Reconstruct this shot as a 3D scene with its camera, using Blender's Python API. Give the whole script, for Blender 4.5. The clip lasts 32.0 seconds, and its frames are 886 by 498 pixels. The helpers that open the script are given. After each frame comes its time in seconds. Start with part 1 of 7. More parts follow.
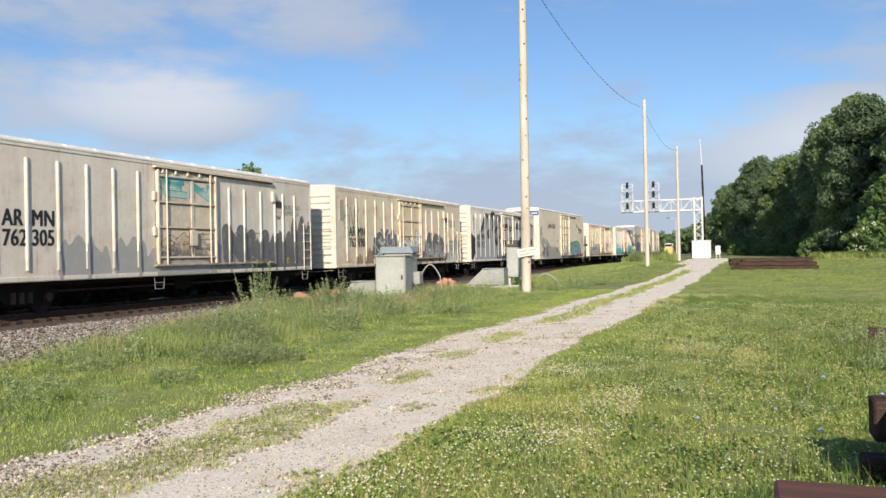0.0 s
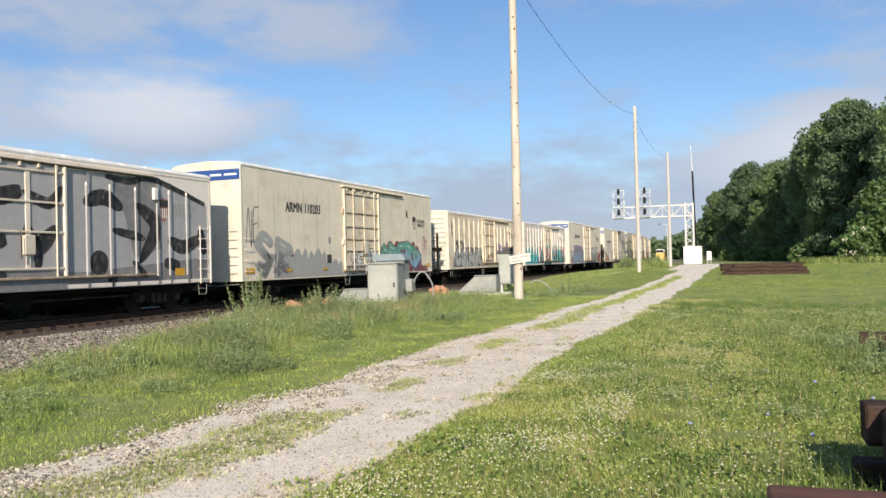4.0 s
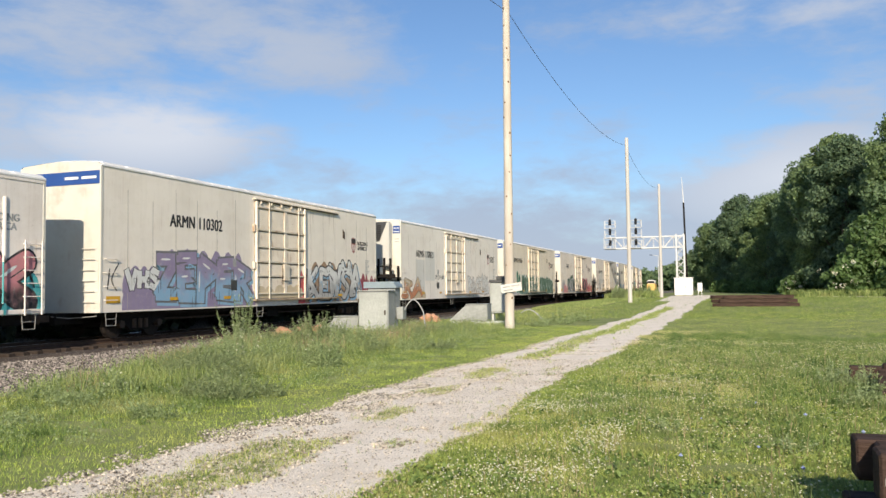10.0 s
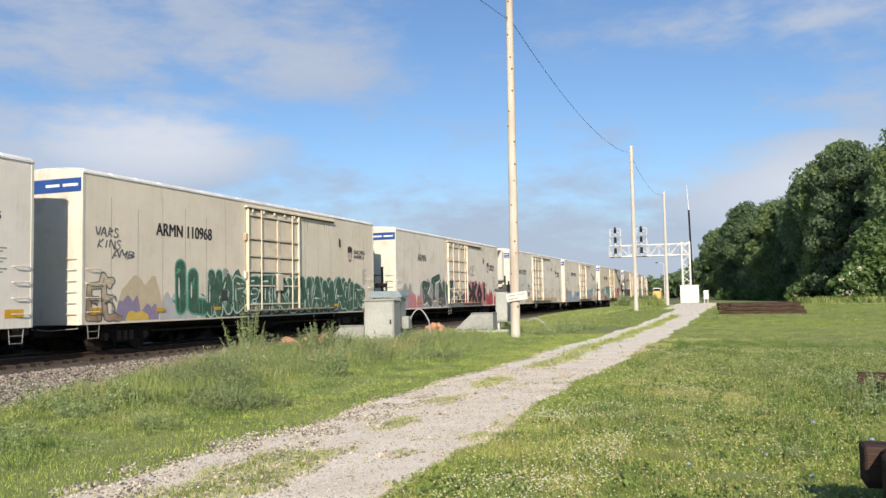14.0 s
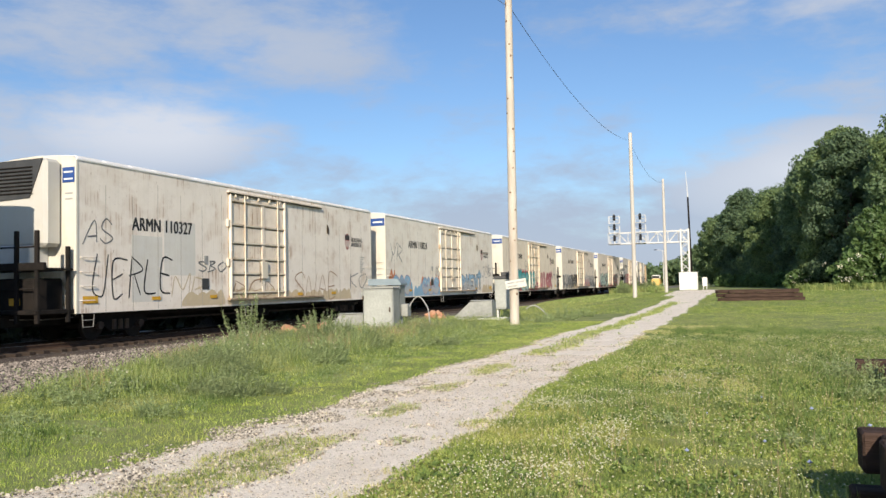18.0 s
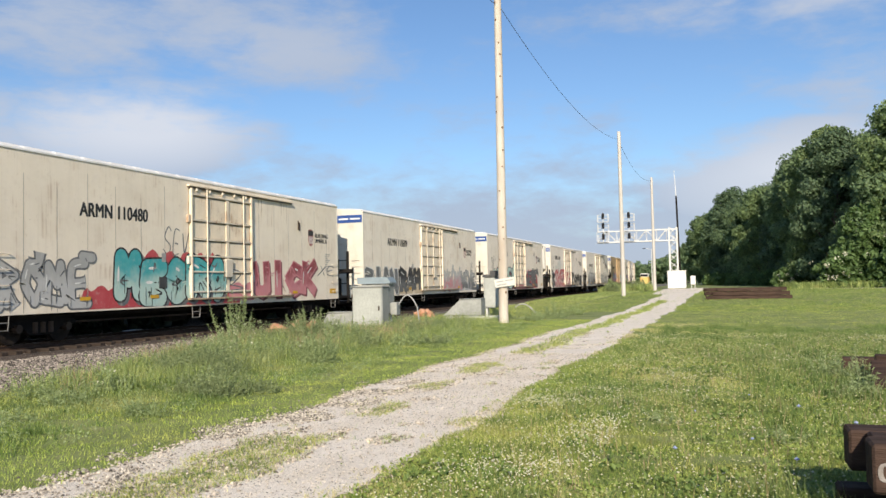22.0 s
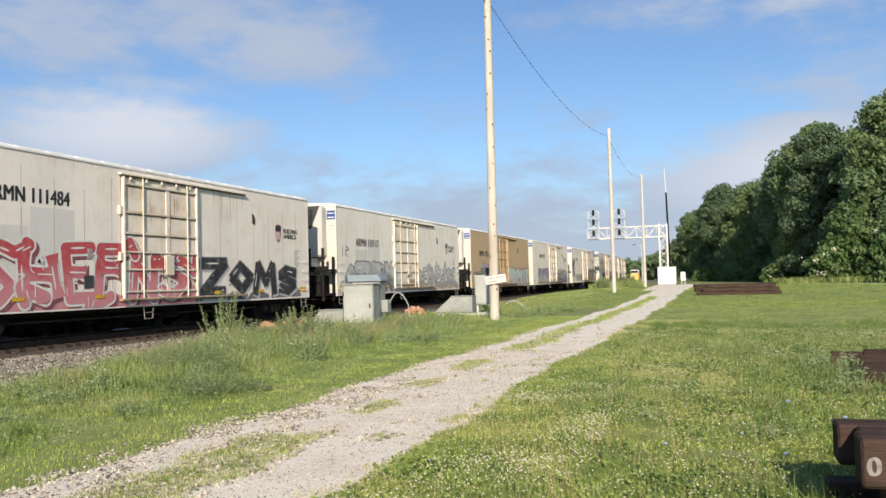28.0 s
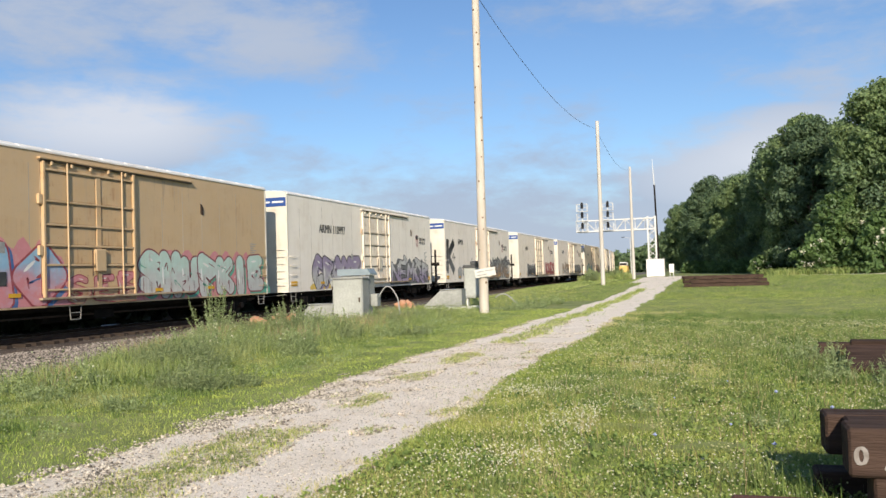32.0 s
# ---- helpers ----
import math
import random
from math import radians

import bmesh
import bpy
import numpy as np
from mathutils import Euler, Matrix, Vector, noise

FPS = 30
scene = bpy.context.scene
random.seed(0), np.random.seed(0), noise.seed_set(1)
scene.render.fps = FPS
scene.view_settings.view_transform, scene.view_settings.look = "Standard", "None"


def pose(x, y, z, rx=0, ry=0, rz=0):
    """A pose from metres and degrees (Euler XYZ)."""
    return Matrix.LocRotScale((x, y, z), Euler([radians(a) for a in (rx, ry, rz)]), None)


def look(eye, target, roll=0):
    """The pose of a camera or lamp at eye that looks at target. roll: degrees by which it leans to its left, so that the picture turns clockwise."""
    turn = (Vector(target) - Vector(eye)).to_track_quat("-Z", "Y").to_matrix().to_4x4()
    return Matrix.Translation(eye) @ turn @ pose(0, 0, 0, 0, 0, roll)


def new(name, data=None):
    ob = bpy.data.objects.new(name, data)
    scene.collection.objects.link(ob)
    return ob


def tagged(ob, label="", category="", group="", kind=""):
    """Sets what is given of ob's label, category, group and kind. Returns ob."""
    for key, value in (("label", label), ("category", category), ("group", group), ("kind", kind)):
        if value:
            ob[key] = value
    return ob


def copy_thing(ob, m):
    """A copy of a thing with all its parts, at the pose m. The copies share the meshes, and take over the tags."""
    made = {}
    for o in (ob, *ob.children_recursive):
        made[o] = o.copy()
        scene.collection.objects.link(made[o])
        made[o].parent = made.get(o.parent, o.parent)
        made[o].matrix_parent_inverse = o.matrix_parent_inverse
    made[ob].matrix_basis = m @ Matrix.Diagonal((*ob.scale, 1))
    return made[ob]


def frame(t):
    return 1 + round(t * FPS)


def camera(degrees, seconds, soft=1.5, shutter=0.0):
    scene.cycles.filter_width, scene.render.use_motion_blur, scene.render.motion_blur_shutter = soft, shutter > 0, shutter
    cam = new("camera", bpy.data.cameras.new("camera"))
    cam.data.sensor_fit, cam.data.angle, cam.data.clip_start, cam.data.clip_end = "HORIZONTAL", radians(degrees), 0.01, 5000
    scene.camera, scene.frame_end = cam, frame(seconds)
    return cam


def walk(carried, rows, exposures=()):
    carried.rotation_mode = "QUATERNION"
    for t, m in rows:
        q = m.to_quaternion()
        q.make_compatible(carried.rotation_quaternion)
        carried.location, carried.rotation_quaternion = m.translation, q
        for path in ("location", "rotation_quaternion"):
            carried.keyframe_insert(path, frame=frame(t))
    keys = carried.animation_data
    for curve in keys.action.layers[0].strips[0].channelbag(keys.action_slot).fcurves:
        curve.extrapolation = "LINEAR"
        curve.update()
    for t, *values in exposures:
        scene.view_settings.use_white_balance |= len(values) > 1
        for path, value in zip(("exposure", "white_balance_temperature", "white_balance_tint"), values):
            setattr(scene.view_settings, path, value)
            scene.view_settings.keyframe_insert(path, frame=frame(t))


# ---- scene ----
cam = camera(56.14, 32.0, soft=1.5)
EYE = (0.0, 0.0, 1.55)
# seconds, then the turn of the hand-held camera in degrees
TURNS = (
    (0, 90.376, 1.059, 20.679),    (0.5, 90.586, 1.124, 20.669),    (1, 90.738, 0.997, 20.565),
    (1.5, 90.718, 1.160, 20.633),    (2, 90.619, 1.289, 20.586),    (2.5, 90.769, 1.239, 20.577),
    (3, 90.779, 1.303, 20.375),    (3.5, 90.744, 1.462, 20.170),    (5.5, 91.510, 1.109, 19.966),
    (6, 91.413, 0.846, 20.018),    (6.5, 91.255, 0.373, 19.738),    (7, 91.437, 0.147, 19.671),
    (7.5, 91.744, 0.320, 19.560),    (8, 91.948, 0.507, 19.593),    (8.5, 92.109, 0.602, 19.763),
    (9, 92.311, 0.688, 19.643),    (9.5, 92.569, 0.764, 19.539),    (10, 92.794, 0.700, 19.535),
    (10.5, 93.195, 0.709, 19.460),    (11, 93.424, 1.042, 19.505),    (11.5, 93.527, 1.155, 19.475),
    (12, 93.527, 1.166, 19.462),    (12.5, 93.542, 1.150, 19.627),    (13, 93.405, 1.003, 19.885),
    (13.5, 93.397, 0.925, 19.995),    (14, 93.426, 1.037, 19.912),    (14.5, 93.237, 1.002, 19.517),
    (16.5, 92.514, 1.157, 18.901),    (17, 92.463, 1.083, 19.351),    (17.5, 92.430, 1.121, 19.632),
    (18, 92.571, 1.162, 19.850),    (18.5, 92.911, 1.189, 19.975),    (19, 93.135, 1.216, 19.603),
    (19.5, 93.141, 1.315, 19.190),    (20, 92.941, 1.340, 19.026),    (20.5, 92.757, 1.270, 18.930),
    (21, 92.621, 1.259, 18.895),    (21.5, 92.437, 1.194, 19.002),    (22, 92.451, 1.200, 19.106),
    (22.5, 92.423, 1.295, 19.157),    (23, 92.300, 1.343, 19.116),    (23.5, 92.297, 1.241, 19.142),
    (24, 92.461, 1.363, 18.929),    (24.5, 92.521, 1.705, 18.724),    (25, 92.402, 1.829, 18.790),
    (25.5, 92.261, 1.756, 19.008),    (27.5, 92.232, 1.375, 18.653),    (28, 92.244, 1.438, 18.477),
    (28.5, 92.294, 1.411, 18.369),    (29, 92.375, 1.311, 18.511),    (29.5, 92.436, 1.484, 18.532),
    (30, 92.473, 1.728, 18.443),    (30.5, 92.283, 1.716, 18.460),    (31, 91.925, 1.731, 18.212),
    (31.5, 91.725, 1.930, 17.784),    (32, 91.779, 1.825, 17.748),
)
walk(cam, [(t, pose(*EYE, rx, ry, rz)) for t, rx, ry, rz in TURNS])


# ---- light ----
SUN_ELEV, SUN_AZ = 25.0, 17.0        # the sun stands behind the camera, a little to the right of the track
exposure = 0.32
scene.view_settings.exposure = exposure


def math_node(nt, op, a, b=None, clamp=False):
    n = nt.nodes.new("ShaderNodeMath")
    n.operation, n.use_clamp = op, clamp
    for i, v in enumerate((a, b)):
        if v is None:
            continue
        if isinstance(v, (int, float)):
            n.inputs[i].default_value = v
        else:
            nt.links.new(v, n.inputs[i])
    return n.outputs[0]


def build_world():
    w = bpy.data.worlds.new("sky")
    scene.world = w
    w.use_nodes = True
    nt = w.node_tree
    nt.nodes.clear()
    out = nt.nodes.new("ShaderNodeOutputWorld")
    bg = nt.nodes.new("ShaderNodeBackground")
    sky = nt.nodes.new("ShaderNodeTexSky")
    sky.sky_type, sky.sun_disc = "NISHITA", False
    sky.sun_elevation = radians(SUN_ELEV)
    sky.sun_rotation = radians(180 - SUN_AZ)
    sky.air_density, sky.dust_density, sky.ozone_density = 1.0, 0.6, 3.0
    coord = nt.nodes.new("ShaderNodeTexCoord")
    # soft layered clouds: two noises, stretched sideways, gathered round the cloud banks
    mp = nt.nodes.new("ShaderNodeMapping")
    mp.inputs["Scale"].default_value = (3.6, 3.6, 10.0)
    nt.links.new(coord.outputs["Generated"], mp.inputs["Vector"])
    n1 = nt.nodes.new("ShaderNodeTexNoise")
    n1.inputs["Scale"].default_value, n1.inputs["Detail"].default_value = 1.6, 6
    n1.inputs["Roughness"].default_value = 0.6
    nt.links.new(mp.outputs[0], n1.inputs["Vector"])
    dens = math_node(nt, "SUBTRACT", n1.outputs[0], 0.5)
    dens = math_node(nt, "MULTIPLY", dens, 2.2)
    n2 = nt.nodes.new("ShaderNodeTexNoise")
    n2.inputs["Scale"].default_value, n2.inputs["Detail"].default_value = 5.5, 5
    n2.inputs["Roughness"].default_value, n2.inputs["Distortion"].default_value = 0.62, 0.4
    nt.links.new(mp.outputs[0], n2.inputs["Vector"])
    dens = math_node(nt, "ADD", dens, math_node(nt, "MULTIPLY", math_node(nt, "SUBTRACT", n2.outputs[0], 0.5), 0.8))
    banks = CLOUD_BANKS
    bright = None
    for cx, cy, cz, ax, az, amount, lit in banks:
        off = nt.nodes.new("ShaderNodeVectorMath")
        off.operation = "SUBTRACT"
        nt.links.new(coord.outputs["Generated"], off.inputs[0])
        off.inputs[1].default_value = (cx, cy, cz)
        mul = nt.nodes.new("ShaderNodeVectorMath")
        mul.operation = "MULTIPLY"
        nt.links.new(off.outputs[0], mul.inputs[0])
        mul.inputs[1].default_value = (1 / ax, 1 / ax, 1 / az)
        ln = nt.nodes.new("ShaderNodeVectorMath")
        ln.operation = "LENGTH"
        nt.links.new(mul.outputs[0], ln.inputs[0])
        k = math_node(nt, "SUBTRACT", 1.0, ln.outputs["Value"], clamp=True)
        k = math_node(nt, "POWER", k, 0.7)
        dens = math_node(nt, "ADD", dens, math_node(nt, "MULTIPLY", k, amount))
        b = math_node(nt, "MULTIPLY", k, lit)
        bright = b if bright is None else math_node(nt, "ADD", bright, b)
    dens = math_node(nt, "MULTIPLY", math_node(nt, "SUBTRACT", dens, -0.06), 1.0, clamp=True)
    ease = nt.nodes.new("ShaderNodeMapRange")
    ease.interpolation_type = "SMOOTHSTEP"
    nt.links.new(dens, ease.inputs["Value"])
    ease.inputs["To Max"].default_value = 0.92
    shade = nt.nodes.new("ShaderNodeMix")
    shade.data_type, shade.clamp_factor = "RGBA", True
    nt.links.new(bright, shade.inputs["Factor"])
    shade.inputs[6].default_value = (*CLOUD_GREY, 1)
    shade.inputs[7].default_value = (*CLOUD_WHITE, 1)
    tint = nt.nodes.new("ShaderNodeMix")
    tint.data_type, tint.blend_type = "RGBA", "MULTIPLY"
    tint.inputs["Factor"].default_value = 1.0
    nt.links.new(sky.outputs[0], tint.inputs[6])
    tint.inputs[7].default_value = (*SKY_TINT, 1)
    mix = nt.nodes.new("ShaderNodeMix")
    mix.data_type = "RGBA"
    nt.links.new(ease.outputs[0], mix.inputs["Factor"])
    nt.links.new(tint.outputs[2], mix.inputs[6])
    nt.links.new(shade.outputs[2], mix.inputs[7])
    nt.links.new(mix.outputs[2], bg.inputs["Color"])
    bg.inputs["Strength"].default_value = 0.088
    nt.links.new(bg.outputs[0], out.inputs["Surface"])


# cloud banks: direction, half width, half height, thickness, how white
CLOUD_BANKS = (
    (-0.60, 0.776, 0.185, 0.15, 0.055, 0.75, 0.9),
    (-0.68, 0.70, 0.17, 0.2, 0.06, 0.5, 0.45),
    (-0.57, 0.79, 0.145, 0.22, 0.035, 0.7, 0.0),
    (-0.68, 0.70, 0.29, 0.36, 0.11, 0.78, 0.22),
    (-0.455, 0.848, 0.27, 0.16, 0.05, 0.45, 0.15),
    (0.06, 0.99, 0.12, 0.17, 0.06, 0.9, 0.85),
    (0.13, 0.97, 0.20, 0.16, 0.11, 0.55, 0.25),
    (0.07, 0.954, 0.30, 0.22, 0.04, 0.55, 0.4),
    (-0.35, 0.934, 0.03, 0.6, 0.13, 0.85, 0.05),
    (0.02, 0.99, 0.02, 0.5, 0.10, 0.8, 0.1),
    (0.3, 0.9, 0.05, 0.45, 0.12, 0.6, 0.2),
    (-0.9, 0.4, 0.05, 0.55, 0.12, 0.5, 0.15),
)
CLOUD_GREY = (3.8, 4.5, 5.8)
CLOUD_WHITE = (6.5, 6.75, 7.4)
SKY_TINT = (0.97, 1.08, 1.21)
build_world()


def sun_lamp():
    d = bpy.data.lights.new("sun", "SUN")
    d.energy, d.angle, d.color = 5.0, radians(0.6), (1.0, 0.875, 0.70)
    ob = new("sun", d)
    e, a = radians(SUN_ELEV), radians(SUN_AZ)
    to_sun = Vector((math.sin(a) * math.cos(e), -math.cos(a) * math.cos(e), math.sin(e)))
    ob.matrix_world = look(to_sun * 60, (0, 0, 0))


sun_lamp()


# ---- mesh tools ----
class Shape:
    """Collects vertices and faces of one mesh."""

    def __init__(self):
        self.v, self.f, self.mi, self.slot = [], [], [], 0

    def quad_faces(self, verts, faces):
        n = len(self.v)
        self.v += [tuple(p) for p in verts]
        for f in faces:
            self.f.append([n + i for i in f])
            self.mi.append(self.slot)

    def box(self, x0, x1, y0, y1, z0, z1, ch=0.0, m=None):
        """A box with chamfered edges of width ch."""
        lo, hi = (x0, y0, z0), (x1, y1, z1)
        if ch <= 0:
            vs = [(hi[0] if i & 1 else lo[0], hi[1] if i & 2 else lo[1], hi[2] if i & 4 else lo[2]) for i in range(8)]
            fs = [(0, 4, 6, 2), (1, 3, 7, 5), (0, 1, 5, 4), (2, 6, 7, 3), (0, 2, 3, 1), (4, 5, 7, 6)]
        else:
            vs, idx = [], {}
            for i in range(8):
                for a in range(3):
                    p = []
                    for k in range(3):
                        up = i >> k & 1
                        e = hi[k] if up else lo[k]
                        p.append(e if k == a else e - ch * (1 if up else -1))
                    idx[i, a] = len(vs)
                    vs.append(tuple(p))
            fs = []
            for a in range(3):
                b, c = (a + 1) % 3, (a + 2) % 3
                for s in (0, 1):
                    ring = [s << a | u << b | w << c for u, w in ((0, 0), (1, 0), (1, 1), (0, 1))]
                    f = [idx[i, a] for i in ring]
                    fs.append(f if s else f[::-1])
            for a in range(3):
                b, c = (a + 1) % 3, (a + 2) % 3
                for u in (0, 1):
                    for w in (0, 1):
                        i, j = u << b | w << c, 1 << a | u << b | w << c
                        f = [idx[i, b], idx[j, b], idx[j, c], idx[i, c]]
                        fs.append(f if u != w else f[::-1])
            for i in range(8):
                f = [idx[i, 0], idx[i, 1], idx[i, 2]]
                fs.append(f if bin(i).count("1") % 2 else f[::-1])
        if m is not None:
            vs = [tuple(m @ Vector(p)) for p in vs]
        self.quad_faces(vs, fs)
        return self

    def tube(self, a, b, r0, r1=None, n=8, caps=True):
        a, b = Vector(a), Vector(b)
        r1 = r0 if r1 is None else r1
        d = (b - a).normalized()
        s = d.orthogonal().normalized()
        t = d.cross(s)
        vs = []
        for p, r in ((a, r0), (b, r1)):
            for i in range(n):
                w = 2 * math.pi * i / n
                vs.append(p + (s * math.cos(w) + t * math.sin(w)) * r)
        fs = [(i, (i + 1) % n, n + (i + 1) % n, n + i) for i in range(n)]
        if caps:
            fs += [tuple(range(n))[::-1], tuple(range(n, 2 * n))]
        self.quad_faces(vs, fs)
        return self

    def pipe(self, pts, r, n=6):
        for a, b in zip(pts, pts[1:]):
            self.tube(a, b, r, n=n)
        return self

    def hose(self, pts, r, n=6):
        """One unbroken round tube through pts."""
        pts = [Vector(p) for p in pts]
        m = len(pts)
        vs = []
        for i, p in enumerate(pts):
            d = (pts[min(m - 1, i + 1)] - pts[max(0, i - 1)]).normalized()
            s = d.cross(Vector((0.31, 0.2, 0.93))).normalized()
            t = d.cross(s)
            vs += [p + (s * math.cos(2 * math.pi * k / n) + t * math.sin(2 * math.pi * k / n)) * r for k in range(n)]
        fs = [(i * n + k, i * n + (k + 1) % n, (i + 1) * n + (k + 1) % n, (i + 1) * n + k) for i in range(m - 1) for k in range(n)]
        self.quad_faces(vs, fs + [tuple(range(n))[::-1], tuple(range((m - 1) * n, m * n))])
        return self

    def prism(self, outline, a0, a1, axis):
        """A flat outline (u, w) drawn out along an axis, 'x', 'y' or 'z'."""
        def at(u, w, a):
            return {"x": (a, u, w), "y": (u, a, w), "z": (u, w, a)}[axis]
        n = len(outline)
        vs = [at(u, w, a0) for u, w in outline] + [at(u, w, a1) for u, w in outline]
        fs = [tuple(range(n)), tuple(range(n, 2 * n))[::-1]]
        fs += [(i, n + i, n + (i + 1) % n, (i + 1) % n) for i in range(n)]
        self.quad_faces(vs, fs)
        return self

    def mesh(self, name, *materials, smooth=False, fix=True):
        me = bpy.data.meshes.new(name)
        me.from_pydata(self.v, [], self.f)
        for m in materials:
            me.materials.append(m)
        me.polygons.foreach_set("material_index", self.mi)
        if fix:
            bm = bmesh.new()
            bm.from_mesh(me)
            bmesh.ops.recalc_face_normals(bm, faces=bm.faces)
            bm.to_mesh(me)
            bm.free()
        if smooth:
            me.polygons.foreach_set("use_smooth", [True] * len(me.polygons))
        me.update()
        return me


def part(name, shape, material, parent=None, label="", smooth=False, kind=""):
    """One mesh object, under a thing or a part."""
    if isinstance(shape, Shape):
        mats = material if isinstance(material, (list, tuple)) else [material]
        shape = shape.mesh(name, *mats, smooth=smooth)
    ob = new(name, shape)
    ob.parent = parent
    return tagged(ob, label=label, kind=kind)


def thing(name, label, category, group="", at=None, kind=""):
    ob = new(name)
    ob.empty_display_size = 0.2
    if at is not None:
        ob.matrix_world = at
    return tagged(ob, label, category, group, kind)


def arrays_mesh(name, verts, faces, *materials, smooth=False):
    """A mesh from numpy arrays: verts (n, 3), faces (m, k)."""
    me = bpy.data.meshes.new(name)
    n, (m, k) = len(verts), faces.shape
    me.vertices.add(n)
    me.vertices.foreach_set("co", np.ascontiguousarray(verts, dtype=np.float32).ravel())
    me.loops.add(m * k)
    me.loops.foreach_set("vertex_index", np.ascontiguousarray(faces, dtype=np.int32).ravel())
    me.polygons.add(m)
    me.polygons.foreach_set("loop_start", np.arange(0, m * k, k, dtype=np.int32))
    me.polygons.foreach_set("use_smooth", np.full(m, smooth))
    for mat in materials:
        me.materials.append(mat)
    me.update(calc_edges=True)
    return me


def smoothstep(a, b, x):
    k = np.clip((x - a) / (b - a), 0, 1)
    return k * k * (3 - 2 * k)


TEXTS = {}


def text_mesh(words, height, material, spacing=1.0):
    """Flat lettering in the built-in font, lower left corner at the origin, in the local x-y plane."""
    key = (words, height, material.name)
    if key in TEXTS:
        return TEXTS[key]
    cu = bpy.data.curves.new("lettering", "FONT")
    cu.body, cu.size, cu.space_character, cu.space_line = words, height * 1.38, spacing, 0.85
    ob = new("lettering", cu)
    bpy.context.view_layer.update()
    me = bpy.data.meshes.new_from_object(ob.evaluated_get(bpy.context.evaluated_depsgraph_get()))
    me.name = "lettering"
    bpy.data.objects.remove(ob)
    bpy.data.curves.remove(cu)
    # two more copies, a stroke's breadth aside, make the letters bold
    bm = bmesh.new()
    for k in range(5):
        bm.from_mesh(me)
        fresh = bm.verts[-len(me.vertices):]
        bmesh.ops.translate(bm, verts=fresh, vec=(height * 0.028 * k, height * 0.01 * k, 0.0004 * k))
    bm.to_mesh(me)
    bm.free()
    me.materials.clear()
    me.materials.append(material)
    TEXTS[key] = me
    return me


ON_SIDE = Matrix(((0, 0, 1, 0), (1, 0, 0, 0), (0, 1, 0, 0), (0, 0, 0, 1)))     # lettering upright on a face that looks to +x
ON_END = Matrix(((1, 0, 0, 0), (0, 0, -1, 0), (0, 1, 0, 0), (0, 0, 0, 1)))     # on a face that looks to -y


# ---- materials ----
def principled(name, color=(0.5, 0.5, 0.5), rough=0.6, metal=0.0):
    m = bpy.data.materials.new(name)
    m.use_nodes = True
    b = m.node_tree.nodes["Principled BSDF"]
    b.inputs["Base Color"].default_value = (*color, 1)
    b.inputs["Roughness"].default_value, b.inputs["Metallic"].default_value = rough, metal
    return m, m.node_tree, b


def noise_fac(nt, scale, detail=4, stretch=(1, 1, 1), lo=0.35, hi=0.65, coords="Object", rough=0.55, shift=(0, 0, 0)):
    co = nt.nodes.new("ShaderNodeTexCoord")
    mp = nt.nodes.new("ShaderNodeMapping")
    mp.inputs["Scale"].default_value = stretch
    mp.inputs["Location"].default_value = shift
    nt.links.new(co.outputs[coords], mp.inputs["Vector"])
    n = nt.nodes.new("ShaderNodeTexNoise")
    n.inputs["Scale"].default_value, n.inputs["Detail"].default_value = scale, detail
    n.inputs["Roughness"].default_value = rough
    nt.links.new(mp.outputs[0], n.inputs["Vector"])
    r = nt.nodes.new("ShaderNodeMapRange")
    nt.links.new(n.outputs[0], r.inputs["Value"])
    r.inputs["From Min"].default_value, r.inputs["From Max"].default_value = lo, hi
    return r.outputs[0]


def mix_color(nt, fac, a, b, blend="MIX"):
    n = nt.nodes.new("ShaderNodeMix")
    n.data_type, n.blend_type, n.clamp_factor = "RGBA", blend, True
    if isinstance(fac, (int, float)):
        n.inputs["Factor"].default_value = fac
    else:
        nt.links.new(fac, n.inputs["Factor"])
    for i, v in ((6, a), (7, b)):
        if isinstance(v, tuple):
            n.inputs[i].default_value = (*v, 1)
        else:
            nt.links.new(v, n.inputs[i])
    return n.outputs[2]


def bump(nt, b, height, strength=0.3, dist=0.01):
    n = nt.nodes.new("ShaderNodeBump")
    n.inputs["Strength"].default_value, n.inputs["Distance"].default_value = strength, dist
    nt.links.new(height, n.inputs["Height"])
    nt.links.new(n.outputs[0], b.inputs["Normal"])


def rgb_scale(c, k):
    return tuple(min(1, v * k) for v in c)


def mottled(name, a, b, scale=3.0, rough=0.7, metal=0.0, fine=40.0, bumps=0.25, dist=0.006, stretch=(1, 1, 1), coords="Object", gloss=0.5):
    """Two tones mixed by a coarse and a fine noise, with fine relief."""
    m, nt, p = principled(name, a, rough, metal)
    p.inputs["Specular IOR Level"].default_value = gloss
    big = noise_fac(nt, scale, 4, stretch, coords=coords)
    small = noise_fac(nt, fine, 3, stretch, 0.3, 0.7, coords=coords)
    c = mix_color(nt, big, a, b)
    c = mix_color(nt, math_node(nt, "MULTIPLY", small, 0.45), c, rgb_scale(b, 0.7))
    nt.links.new(c, p.inputs["Base Color"])
    if bumps:
        bump(nt, p, small, bumps, dist)
    return m


